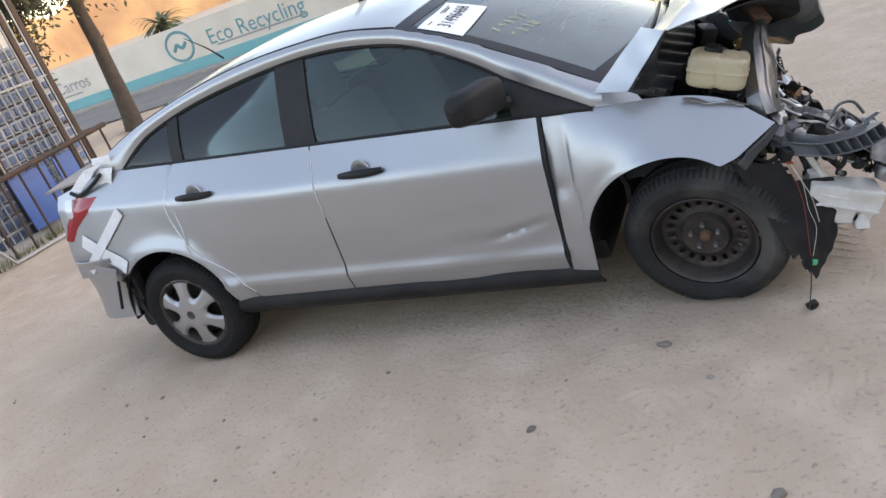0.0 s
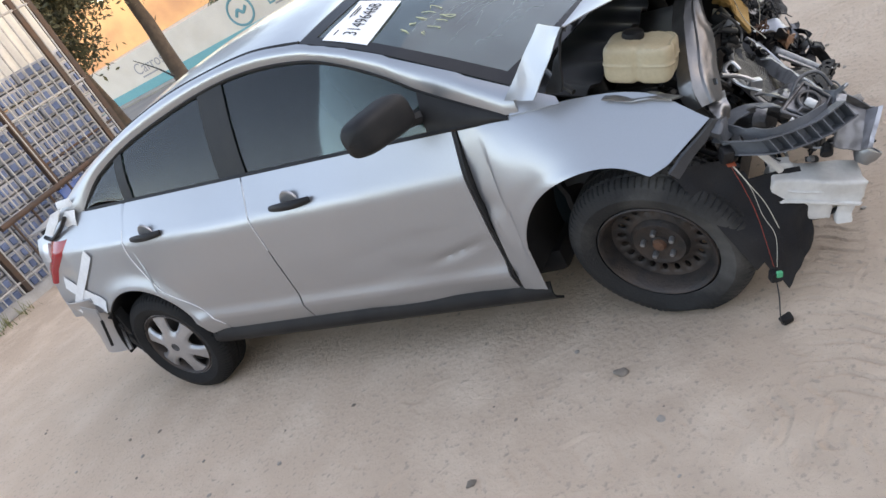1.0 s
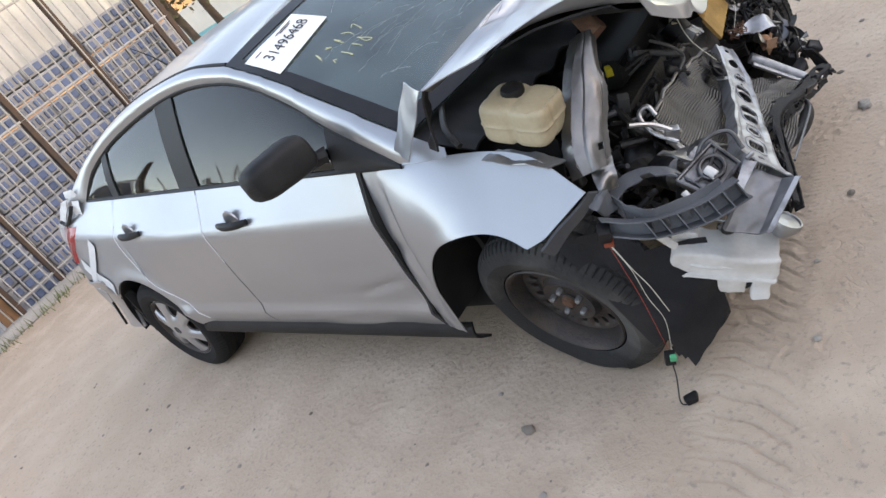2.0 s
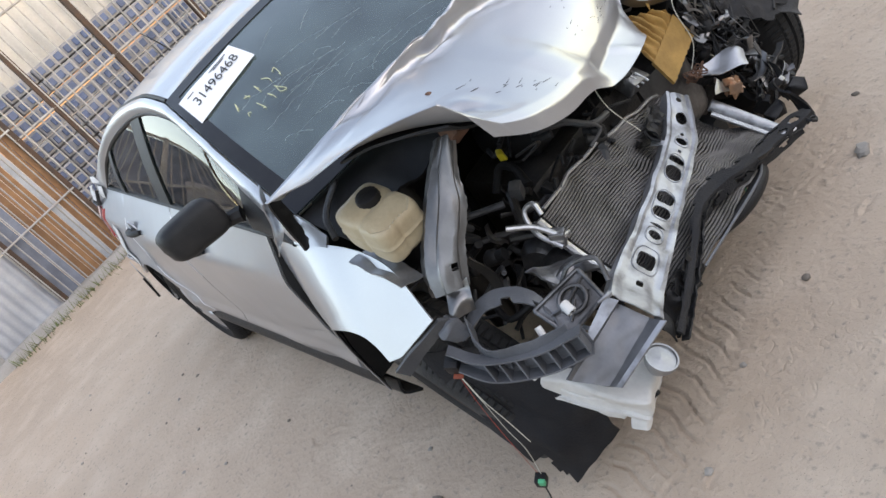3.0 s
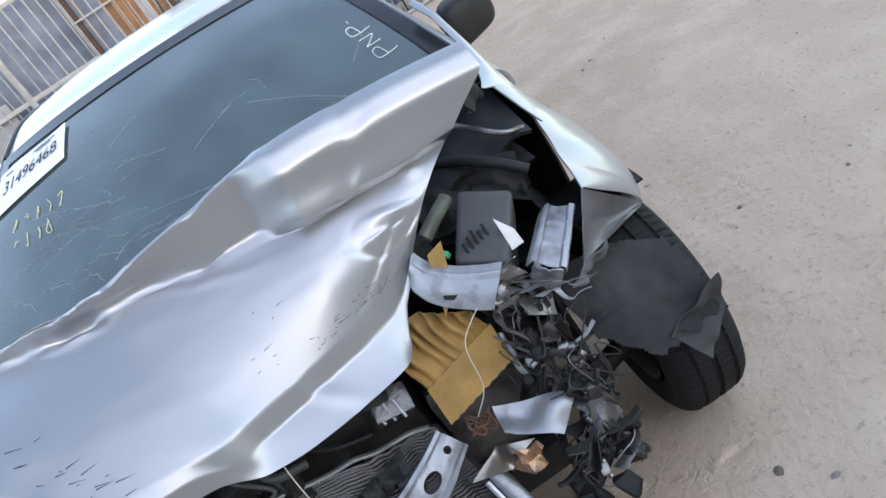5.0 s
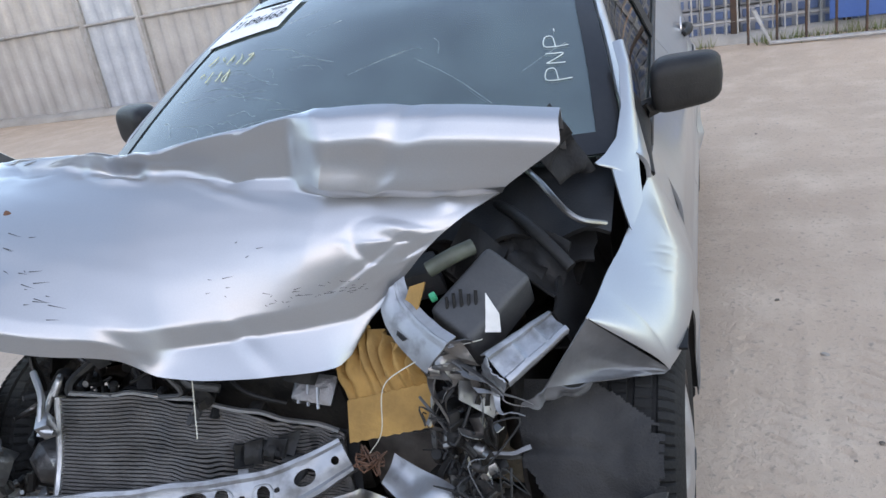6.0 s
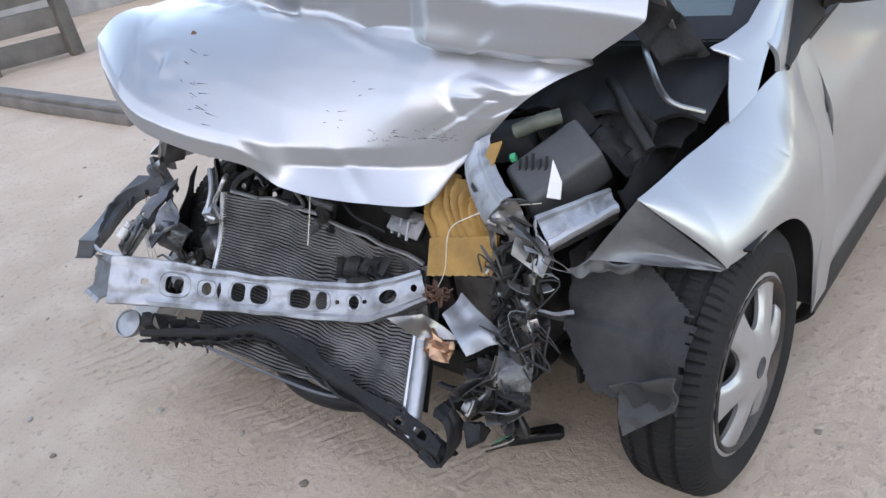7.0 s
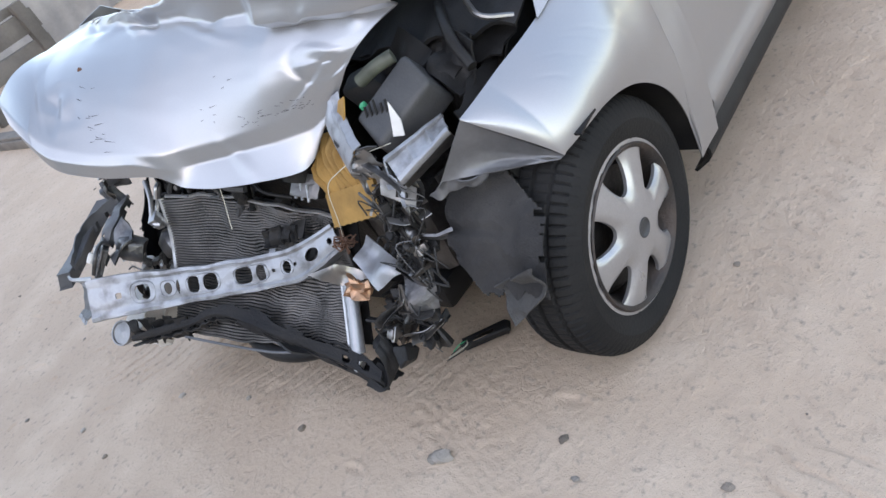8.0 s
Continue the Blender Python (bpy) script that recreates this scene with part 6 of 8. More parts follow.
part("support_arch_edge", crumple(sheet(lambda u, v: curve(ARCH, u) + Vector((0.0, 0.004, -0.028)) * v, 40, 4, 0.004, skip=lambda u, v: v > 0.4 and noise.noise(Vector((u * 7, 4, 3))) > 0.1), 0.004, 22), GREYPL, car, "grey plastic support arch")
part("lamp_post_stub", tube([(0.50, -0.715, 0.585), (0.53, -0.735, 0.545)], 0.009, 10, steps=1), WHITEPL, car, "broken pale plastic stub")
# crumpled white washer bottle
wb = bmesh.new()
wm = frame_of((0.482, -0.672, 0.325), (0.235, 0.065, -0.115), (0.45, 0.0, 0.88))
for size, place in (((0.27, 0.125, 0.085), (0, 0, 0.012)), ((0.285, 0.142, 0.012), (-0.005, 0, -0.018)), ((0.17, 0.105, 0.085), (-0.02, 0.006, -0.050)), ((0.05, 0.055, 0.085), (0.108, -0.025, -0.062)), ((0.07, 0.05, 0.05), (-0.10, 0.02, 0.052))):
    box(size, wm @ pose(*place), 0.010, wb, 3)
bmesh.ops.subdivide_edges(wb, edges=[e for e in wb.edges if e.calc_length() > 0.03], cuts=4, use_grid_fill=True)
for v in wb.verts:
    v.co += noise.noise_vector(v.co * 9) * 0.016 + noise.noise_vector(v.co * 30 + Vector((3, 1, 2))) * 0.007
bot = part("washer_bottle", wb, WHITEPL, car, "crumpled white plastic washer bottle")
part("bottle_rib", tube([(0.385, -0.735, 0.39), (0.46, -0.74, 0.352), (0.55, -0.705, 0.305)], 0.006, 6), WHITEPL, bot)
part("bottle_bracket", tube([(0.36, -0.72, 0.30), (0.44, -0.71, 0.235), (0.53, -0.68, 0.225), (0.60, -0.63, 0.26)], 0.008, 8), BLACK, car, "bent black bracket")
# black splash shield hanging to the ground
def shield(u, v):
    top = Vector((0.155, -0.865, 0.605)).lerp(Vector((0.47, -0.665, 0.46)), u)
    low = Vector((0.345, -0.90, 0.075)).lerp(Vector((0.44, -0.70, 0.14)), u)
    p = top.lerp(low, v)
    n_ = Vector((0.55, -0.8, 0.1))
    return p + n_ * (0.02 * noise.noise(Vector((u * 4, v * 4, 3))) + 0.035 * math.sin(math.pi * v) * u)


part("splash_shield", sheet(shield, 26, 30, 0.004, skip=lambda u, v: (v < 0.16 and u > 0.55 + 0.2 * noise.noise(Vector((v * 20, 0, 1)))) or (u < 0.16 * v * (1 + noise.noise(Vector((v * 12, 2, 1)))) and v > 0.75)), LINER, car, "torn black plastic splash shield touching the sand")
plug = part("wire_plug", box((0.035, 0.04, 0.045), pose(0.336, -0.870, 0.605, 20, 20, 30), 0.006), BLACK, car, "black plug with a red seal")
part("plug_seal", box((0.026, 0.028, 0.005), pose(0.341, -0.879, 0.580, 20, 20, 30), 0.003), RED, plug)
part("loose_wire", tube([(0.341, -0.882, 0.580), (0.372, -0.895, 0.50), (0.378, -0.902, 0.40), (0.392, -0.906, 0.32), (0.366, -0.915, 0.215)], 0.0009, 6), WIRE_W, car, "loose pale wire")
part("loose_wire", tube([(0.344, -0.882, 0.580), (0.374, -0.893, 0.50), (0.395, -0.892, 0.43), (0.405, -0.888, 0.335)], 0.0012, 6), WIRE_W, car, "loose pale wire")
part("loose_wire", tube([(0.339, -0.882, 0.580), (0.356, -0.90, 0.50), (0.366, -0.912, 0.40), (0.358, -0.918, 0.22)], 0.0007, 6), WIRE_R, car, "loose red wire")
conn = part("connector", box((0.03, 0.03, 0.035), pose(0.352, -0.922, 0.19, 10, 20, 30), 0.005), BLACK, car, "black connector with a green insert")
part("connector_insert", box((0.018, 0.012, 0.02), pose(0.368, -0.93, 0.198, 10, 20, 30), 0.003), GREEN, conn)
part("hanging_lead", tube([(0.352, -0.925, 0.175), (0.345, -0.935, 0.12), (0.33, -0.955, 0.05), (0.325, -0.94, 0.012), (0.335, -0.925, 0.012)], 0.0022, 6), WIRE_K, car, "thin black lead")
part("lead_end", crumple(box((0.04, 0.032, 0.022), pose(0.335, -0.915, 0.012, 5, 0, 30), 0.006), 0.006, 40), BLACK, car, "black connector lying on the sand")

# engine and the mess behind the radiator
part("engine_block", crumple(box((0.32, 0.52, 0.36), pose(0.02, -0.06, 0.50, 0, 8, 0), 0.03), 0.02, 8), ENGINE, car, "dirty dark engine block")
part("engine_cover", crumple(box((0.24, 0.40, 0.10), pose(0.03, 0.0, 0.73, 0, 10, 3), 0.025), 0.015, 9), BLACK, car, "black plastic engine cover")
part("gearbox", crumple(box((0.24, 0.26, 0.26), pose(0.06, 0.34, 0.42), 0.04), 0.02, 10), CASTING, car, "dirty alloy gearbox")
part("alternator", lathe([(0.0, 0.07), (0.05, 0.065), (0.065, 0.04), (0.065, -0.04), (0.05, -0.065), (0.0, -0.07)], 24, pose(0.24, -0.42, 0.52, 0, 20, 20)), CASTING, car, "cast aluminium alternator")
part("compressor", lathe([(0.0, 0.09), (0.035, 0.088), (0.05, 0.06), (0.055, -0.06), (0.03, -0.09), (0.0, -0.092)], 24, pose(0.33, -0.47, 0.50, 0, 0, 60)), CASTING, car, "grey compressor")
part("fan_shroud", sheet(lambda u, v: curve(RAD_TOP, u).lerp(curve(RAD_LOW, u), v) + Vector((-0.06, 0, -0.035)), 12, 10, 0.006), BLACK, car, "black fan shroud")
part("ac_pipe", tube([(0.315, -0.52, 0.705), (0.355, -0.475, 0.665), (0.40, -0.455, 0.615), (0.395, -0.43, 0.60)], 0.008, 8), ALU, car, "aluminium pipe")
part("ac_pipe", tube([(0.355, -0.435, 0.67), (0.335, -0.425, 0.70), (0.315, -0.45, 0.69), (0.345, -0.475, 0.64), (0.40, -0.47, 0.59)], 0.007, 8), ALU, car, "aluminium pipe")
part("pipe_block", box((0.04, 0.03, 0.045), pose(0.385, -0.455, 0.61, 10, 20, 30), 0.004), ALU, car, "aluminium pipe block")
part("yellow_clip", crumple(box((0.02, 0.016, 0.035), pose(0.225, -0.345, 0.80, 20, 10, 40), 0.003), 0.006, 40), YELLOW, car, "yellow clip")
part("relay", box((0.035, 0.035, 0.05), pose(0.245, -0.385, 0.71, 15, 20, 30), 0.005), GREYPL, car, "grey relay")
part("inlet_pot", lathe([(0.0, 0.0), (0.03, 0.0), (0.04, 0.015), (0.045, 0.015), (0.045, -0.04)], 24, pose(0.21, 0.13, 0.68, 60, 0, 70)), BLACK, car, "black inlet")
part("pot_debris", crumple(box((0.05, 0.04, 0.03), pose(0.23, 0.12, 0.69, 20, 30, 40), 0.006), 0.014, 30), TANK, car, "torn yellow scrap")
rnd = random.Random(11)
for k in range(46):
    # hoses and leads threaded through the bay
    p = Vector((rnd.uniform(0.05, 0.32), rnd.uniform(-0.62, 0.1), rnd.uniform(0.45, 0.80)))
    pts = [p]
    for j in range(3):
        p = p + Vector((rnd.uniform(-0.07, 0.07), rnd.uniform(-0.09, 0.09), rnd.uniform(-0.07, 0.05)))
        p.x, p.z = min(0.33, max(0.02, p.x)), min(0.80, max(0.36, p.z))
        pts.append(p)
    r = rnd.choice((0.004, 0.005, 0.007, 0.010, 0.013))
    part("hose", tube(pts, r, 8, steps=5), rnd.choice((BLACK, BLACK, ENGINE, GREYPL)), car, "black engine hose")
def scrap(name, c, size, mat, seed, label):
    """One broken fitting: a bent strip, a round body or a skewed block."""
    rs = random.Random(seed)
    turn = pose(*c, rs.uniform(0, 360), rs.uniform(0, 360), rs.uniform(0, 360))
    kind = seed % 4
    if kind == 0:
        bm_ = sheet(lambda u, v: turn @ Vector((size * 1.9 * (u - 0.5), size * 0.6 * (v - 0.5) * (1.1 - 0.8 * u), size * 0.5 * math.sin(2.5 * u + seed) + size * 0.18 * math.cos(6 * v + seed))), 12, 5, 0.002)
    elif kind == 1:
        r = size * 0.32
        bm_ = lathe([(0.0, size * 0.5), (r * 0.7, size * 0.5), (r, size * 0.4), (r, 0.0), (r * 0.75, -size * 0.1), (r * 0.75, -size * 0.45), (0.0, -size * 0.45)], 14, turn)
    elif kind == 2:
        bm_ = box((size, size * 0.6, size * 0.4), turn, size * 0.1, segments=2)
        box((size * 0.4, size * 0.9, size * 0.2), turn @ pose(size * 0.2, 0, size * 0.15), size * 0.05, bm_, 1)
    else:
        bm_ = tube([turn @ Vector((size * (t - 0.5) * 1.8, size * 0.4 * math.sin(3 * t + seed), size * 0.3 * math.cos(4 * t))) for t in (0, 0.3, 0.6, 1)], size * 0.13, 8, steps=4)
    return part(name, crumple(bm_, size * 0.16, 0.9 / size, seed), mat, car, label)


for k in range(64):
    # brackets, plugs and broken fittings
    p = Vector((rnd.uniform(0.08, 0.33), rnd.uniform(-0.66, 0.05), rnd.uniform(0.40, 0.70)))
    p.x = min(p.x, 0.40 - 0.35 * (p.z - 0.40) - 0.10 * max(0.0, p.y + 0.45))
    scrap("fitting", p, rnd.uniform(0.025, 0.075), rnd.choice((ENGINE, ENGINE, ENGINE, BLACK, BLACK, CASTING)), k, "broken engine fitting")
for k in range(112):
    # shredded steel, sockets and leads on the crushed left corner
    t = rnd.random()
    c = Vector((0.255, 0.50, 0.66)).lerp(Vector((0.42, 0.45, 0.30)), t) + Vector((rnd.uniform(-0.05, 0.02), rnd.uniform(-0.06, 0.09), rnd.uniform(-0.04, 0.04)))
    if 0.40 < c.z < 0.56 and c.y < 0.48:
        c.x -= 0.05
    if k % 4 == 3:
        part("lead", tube([c] + [c + Vector((rnd.uniform(-0.03, 0.05), rnd.uniform(-0.07, 0.07), rnd.uniform(-0.1, 0.06))) for j in range(3)], rnd.choice((0.0014, 0.002, 0.003)), 6, steps=5), rnd.choice((WIRE_K, WIRE_K, WIRE_K, WIRE_K, DULL)), car, "torn lead")
    else:
        scrap("shred", c, rnd.uniform(0.02, 0.06), rnd.choice((RAILM, RAILD, ENGINE, ENGINE, ENGINE, BLACK, BLACK, BLACK)), k if k % 5 < 2 else 4 * k, "shredded metal")
for k in range(26):
    # the torn right corner under the lamp bar
    c = Vector((rnd.uniform(0.38, 0.57), rnd.uniform(-0.70, -0.50), rnd.uniform(0.38, 0.50)))
    scrap("fitting", c, rnd.uniform(0.02, 0.055), rnd.choice((ENGINE, ENGINE, BLACK, CASTING, BARE)), k + 3, "broken front fitting")
for k in range(5):
    a = [Vector((0.40, 0.40, 0.30)), Vector((0.46, 0.48, 0.285)), Vector((0.40, 0.52, 0.30)), Vector((0.44, 0.38, 0.28)), Vector((0.36, 0.50, 0.32))][k]
    part("connector_block", crumple(box((0.045, 0.035, 0.065), pose(*a, 20 * k, 30 + 15 * k, 40 * k), 0.010, segments=3), 0.022, 30, k), BLACK, car, "black connector block")
part("spring_lead", tube([Vector((0.345 + 0.012 * math.cos(k * 1.3), 0.475 + 0.10 * k / 40, 0.56 - 0.16 * k / 40 + 0.012 * math.sin(k * 1.3))) for k in range(40)], 0.003, 6, steps=2), BLACK, car, "coiled black lead")
part("wire_tangle", tube([Vector((0.325 + 0.025 * math.sin(k * 2.1), 0.30 + 0.03 * math.cos(k * 1.7), 0.52 + 0.02 * math.sin(k * 2.9))) for k in range(26)], 0.0022, 6, steps=3), RUST, car, "tangle of thin wire")
part("long_wire", tube([(0.32, 0.30, 0.535), (0.335, 0.345, 0.60), (0.32, 0.36, 0.69), (0.295, 0.40, 0.72), (0.27, 0.47, 0.745), (0.24, 0.55, 0.755)], 0.0011, 6), WIRE_W, car, "loose pale wire")
part("dangling_wire", tube([(0.33, -0.05, 0.80), (0.345, -0.06, 0.70), (0.39, -0.05, 0.60)], 0.0014, 5), WIRE_W, car, "loose pale wire")

# a broken headlamp piece lying on the sand
deb = thing("broken_lamp_piece", "black broken lamp fragment lying on the sand", "car part", at=(0.165, 0.405, 0.0))
part("housing", crumple(box((0.14, 0.04, 0.03), pose(0, 0, 0.018, 0, 0, 127), 0.006, segments=3), 0.022, 34), BLACK, deb)
part("reflector_strip", crumple(box((0.07, 0.014, 0.005), pose(0.005, 0.005, 0.036, 8, 0, 135), 0.002), 0.006, 40), CHROME, deb, "shiny broken strip")
for k in range(4):
    part("lead", tube([(0.035, -0.04, 0.034), (0.055, -0.055 + 0.012 * k, 0.034), (0.065 + 0.012 * k, -0.085, 0.008)], 0.002, 5), (GREEN, WIRE_K, WIRE_W, WIRE_K)[k], deb)


# ---------------------------------------------------------------- cabin seen through the glass
def seat(y, x):
    part("seat_cushion", box((0.50, 0.50, 0.17), pose(x + 0.12, y, 0.50, 0, -6, 0), 0.06, segments=3), SEATM, car, "grey cloth seat")
    back = part("seat_back", crumple(box((0.15, 0.48, 0.60), pose(x - 0.18, y, 0.82, 0, -16, 0), 0.06, segments=3), 0.008, 6), SEATM, car, "grey cloth seat")
    part("headrest", box((0.10, 0.26, 0.18), pose(x - 0.30, y, 1.20, 0, -12, 0), 0.045, segments=3), SEATM, back)
    for dy in (-0.06, 0.06):
        part("headrest_post", tube([(x - 0.265, y + dy, 1.06), (x - 0.285, y + dy, 1.13)], 0.007, 8, steps=1), CHROME, back)


seat(-0.36, -1.32)
seat(0.40, -1.32)
part("rear_bench", box((0.50, 1.25, 0.18), pose(-2.05, 0.02, 0.55, 0, -6, 0), 0.06, segments=3), SEATM, car, "grey cloth rear bench")
part("rear_backrest", box((0.16, 1.25, 0.56), pose(-2.40, 0.02, 0.85, 0, -22, 0), 0.06, segments=3), SEATM, car, "grey cloth rear bench")
for y in (-0.36, 0.40):
    part("rear_headrest", box((0.10, 0.26, 0.13), pose(-2.50, y, 1.13, 0, -18, 0), 0.04, segments=3), SEATM, car)
dash = part("dashboard", sheet(lambda u, v: Vector((-0.22 - 0.38 * v, -0.68 + 1.42 * u, 0.90 + 0.05 * math.sin(math.pi * v) - 0.10 * v ** 3 + 0.03 * math.exp(-((u - 0.74) / 0.13) ** 2) * v)), 40, 10, 0.02), INTERIOR, car, "dark plastic dashboard")
part("dash_face", sheet(lambda u, v: Vector((-0.60 + 0.10 * v, -0.68 + 1.42 * u, 0.80 - 0.35 * v)), 20, 8, 0.02), INTERIOR, dash)
wheel_m = frame_of((-0.72, 0.40, 0.90), (0, 1, 0), (-0.86, 0, 0.5))
sw = part("steering_wheel", tube([wheel_m @ Vector((0.185 * math.cos(a), 0.185 * math.sin(a), 0)) for a in np.linspace(0, 2 * math.pi, 33)], 0.015, 10, steps=1, ends=False), INTERIOR, car, "black steering wheel")
part("steering_boss", box((0.16, 0.13, 0.05), wheel_m, 0.03, segments=3), INTERIOR, sw)
for a in (0.2, math.pi - 0.2, -math.pi / 2):
    part("steering_spoke", tube([wheel_m @ Vector((0.05 * math.cos(a), 0.05 * math.sin(a), 0)), wheel_m @ Vector((0.18 * math.cos(a), 0.18 * math.sin(a), 0))], 0.014, 8, steps=1), INTERIOR, sw)
part("headlining", sheet(lambda u, v: roof(0.04 + 0.92 * u, 0.03 + 0.94 * v) - Vector((0, 0, 0.035)), 20, 20, 0.006), HEADLINER, car, "pale headlining")
part("rear_view_mirror", box((0.03, 0.22, 0.055), pose(-0.78, 0.02, 1.27), 0.015, segments=3), BLACK, car, "black rear view mirror")
for s, o in ((-1, 0.0), (1, LEFT)):
    part("post_trim", sheet(lambda u, v, s=s, o=o: Vector((screen_edge(u).x - 0.02 - 0.02 * v, s * (screen_edge(u).y - 0.015 - 0.055 * v + o), screen_edge(u).z - 0.012 - 0.012 * v)), 20, 4, 0.006), HEADLINER, car, "pale pillar trim")
    part("door_card", sheet(lambda u, v, s=s, o=o: Vector((-2.35 + 1.80 * u, s * (0.70 + o - 0.03 * v), 0.33 + (belt(-2.35 + 1.80 * u) - 0.36) * v)), 20, 8, 0.01), INTERIOR, car, "dark door lining")
part("cross_rail", tube([(-1.6, -0.50, 1.15), (-1.60, 0.0, 1.16), (-1.6, 0.55, 1.15)], 0.004, 6), HEADLINER, car)


# ---------------------------------------------------------------- windscreen: number sheet, wax writing, cracks
def on_screen(u, v, lift=0.005):
    p = screen(u, v)
    du, dv = screen(u + 0.01, v) - p, screen(u, v + 0.01) - p
    n_ = du.cross(dv).normalized()
    if n_.x < 0:
        n_ = -n_
    p.y += leftward(p.y)
    return p + n_ * lift


def sheet_place(a, b):
    """The number sheet's surface: a along its writing, b from its lower edge up."""
    return (-0.955 + 0.455 * a), (0.37 - 0.06 * a) - (0.245 - 0.035 * a) * b


def lettering(text, size):
    """Writing as a flat bmesh, in the built-in font, from the origin to the right."""
    data = bpy.data.curves.new("lettering", "FONT")
    data.body, data.size, data.resolution_u = text, size, 3
    ob = new("lettering", data)
    mesh = bpy.data.meshes.new_from_object(ob.evaluated_get(bpy.context.evaluated_depsgraph_get()))
    bm = bmesh.new()
    bm.from_mesh(mesh)
    bpy.data.objects.remove(ob)
    return bm


label_sheet = part("number_sheet", sheet(lambda a, b: on_screen(*sheet_place(a, b), 0.009 + 0.002 * math.sin(7 * a) * b), 16, 8, 0.0012), PAPER, car, "white paper sheet with a printed number")
bm = lettering("31496468", 1.0)
xs = [v.co.x for v in bm.verts]
for v in bm.verts:
    a, b = 0.14 + 0.76 * (v.co.x - min(xs)) / (max(xs) - min(xs)), 0.36 + 0.30 * v.co.y / 0.7
    v.co = on_screen(*sheet_place(a, b), 0.0125)
part("printed_number", bm, INK, label_sheet, "black printed digits", smooth=0)
for a0, a1, b in ((0.55, 0.86, 0.84), (0.60, 0.80, 0.78), (0.12, 0.24, 0.82)):
    part("small_print", sheet(lambda u, v, a0=a0, a1=a1, b=b: on_screen(*sheet_place(a0 + (a1 - a0) * u, b + 0.028 * v), 0.0122), 4, 1, 0.0006), INK, label_sheet)


def stroke(points, r, mat, name, label, lift=0.006):
    part(name, tube([on_screen(u, v, lift) for u, v in points], r, 5, steps=3), mat, car, label)


# the wax letters P N P, written up the glass by the left post
def pnp(x, y):
    return 0.850 - 0.072 * y, 0.735 - 0.19 * x


for x0 in (0.0, 0.72):
    stroke([pnp(x0 + 0.02, -0.25), pnp(x0, 0.5), pnp(x0 + 0.03, 1.0), pnp(x0 + 0.22, 0.95), pnp(x0 + 0.24, 0.55), pnp(x0 + 0.02, 0.42)], 0.0012, CHALKW, "wax_letter", "white wax letter P")
stroke([pnp(0.36, 0.0), pnp(0.36, 0.55), pnp(0.37, 0.95)], 0.0012, CHALKW, "wax_letter", "white wax letter N")
stroke([pnp(0.37, 0.92), pnp(0.46, 0.45), pnp(0.56, 0.05), pnp(0.57, 0.5), pnp(0.575, 0.95)], 0.0012, CHALKW, "wax_letter", "white wax letter N")
stroke([pnp(1.08, 0.4), pnp(1.14, 0.42)], 0.0012, CHALKW, "wax_dash", "white wax dash")
# two short lines of wax scribble under the number sheet
wax = random.Random(3)
for row in (0, 1):
    for k in range(5 - row):
        u0, v0 = -0.80 + 0.062 * k, 0.465 + 0.075 * row + 0.004 * k
        pts = [(u0 + wax.uniform(0, 0.035), v0 + wax.uniform(-0.035, 0.025)) for j in range(4)]
        stroke(pts, 0.0013, CHALK, "wax_bar", "yellow wax mark")
# cracks: a loose fan from the lower right corner and stray ones elsewhere
ck = random.Random(9)
for k in range(22):
    u0, v0 = -0.72 + ck.uniform(-0.1, 0.5), 0.80 - ck.uniform(0, 0.40)
    ang, ln_ = ck.uniform(-0.1, 0.6), ck.uniform(0.08, 0.4)
    pts = [(u0 + ln_ * t * math.cos(ang) + ck.uniform(-0.006, 0.006), v0 - 0.55 * ln_ * t * math.sin(ang) + 0.06 * t * t + ck.uniform(-0.006, 0.006)) for t in np.linspace(0, 1, 7)]
    if all(-0.9 < u < 0.9 and 0.08 < v < 0.97 for u, v in pts):
        stroke(pts, 0.0002 + 0.00022 * ck.random(), CRACK, "crack", "white crack in the glass", 0.003)
for u0, v0, u1, v1 in ((0.2, 0.56, 0.32, 0.54), (0.36, 0.50, 0.39, 0.57), (0.30, 0.58, 0.60, 0.79), (0.70, 0.68, 0.86, 0.58), (-0.27, 0.40, -0.12, 0.34), (-0.45, 0.30, -0.30, 0.24), (0.05, 0.62, 0.25, 0.55)):
    stroke([(u0, v0), ((u0 + u1) / 2 + 0.01, (v0 + v1) / 2 - 0.01), (u1, v1)], 0.0003, CRACK, "crack", "white crack in the glass", 0.003)
part("wiper", tube([on_screen(-0.55, 0.99, 0.02), on_screen(-0.2, 0.955, 0.02), on_screen(0.2, 0.945, 0.018)], 0.008, 6), BLACK, car, "black wiper")

# ---------------------------------------------------------------- tail: lamp, tape, filler flap, aerial, torn bumper corner
def flank(x, z, lift=0.004):
    return Vector((x, -(half(x, z) + lift), z))


lamp = part("tail_lamp", sheet(lambda u, v: flank(lin([(0, -3.245), (0.35, -3.165), (0.7, -3.03), (1, -2.955)], v) - (0.055 + 0.125 * v) * u, 0.835 + 0.20 * v + 0.02 * u, 0.012 - 0.02 * (2 * u - 1) ** 2), 12, 14, 0.012), REDLENS, car, "red tail lamp")
part("reversing_lens", sheet(lambda u, v: flank(-3.15 - 0.06 * u, 0.96 + 0.09 * v, 0.010), 6, 6, 0.012), CLEARLENS, lamp, "clear lens")


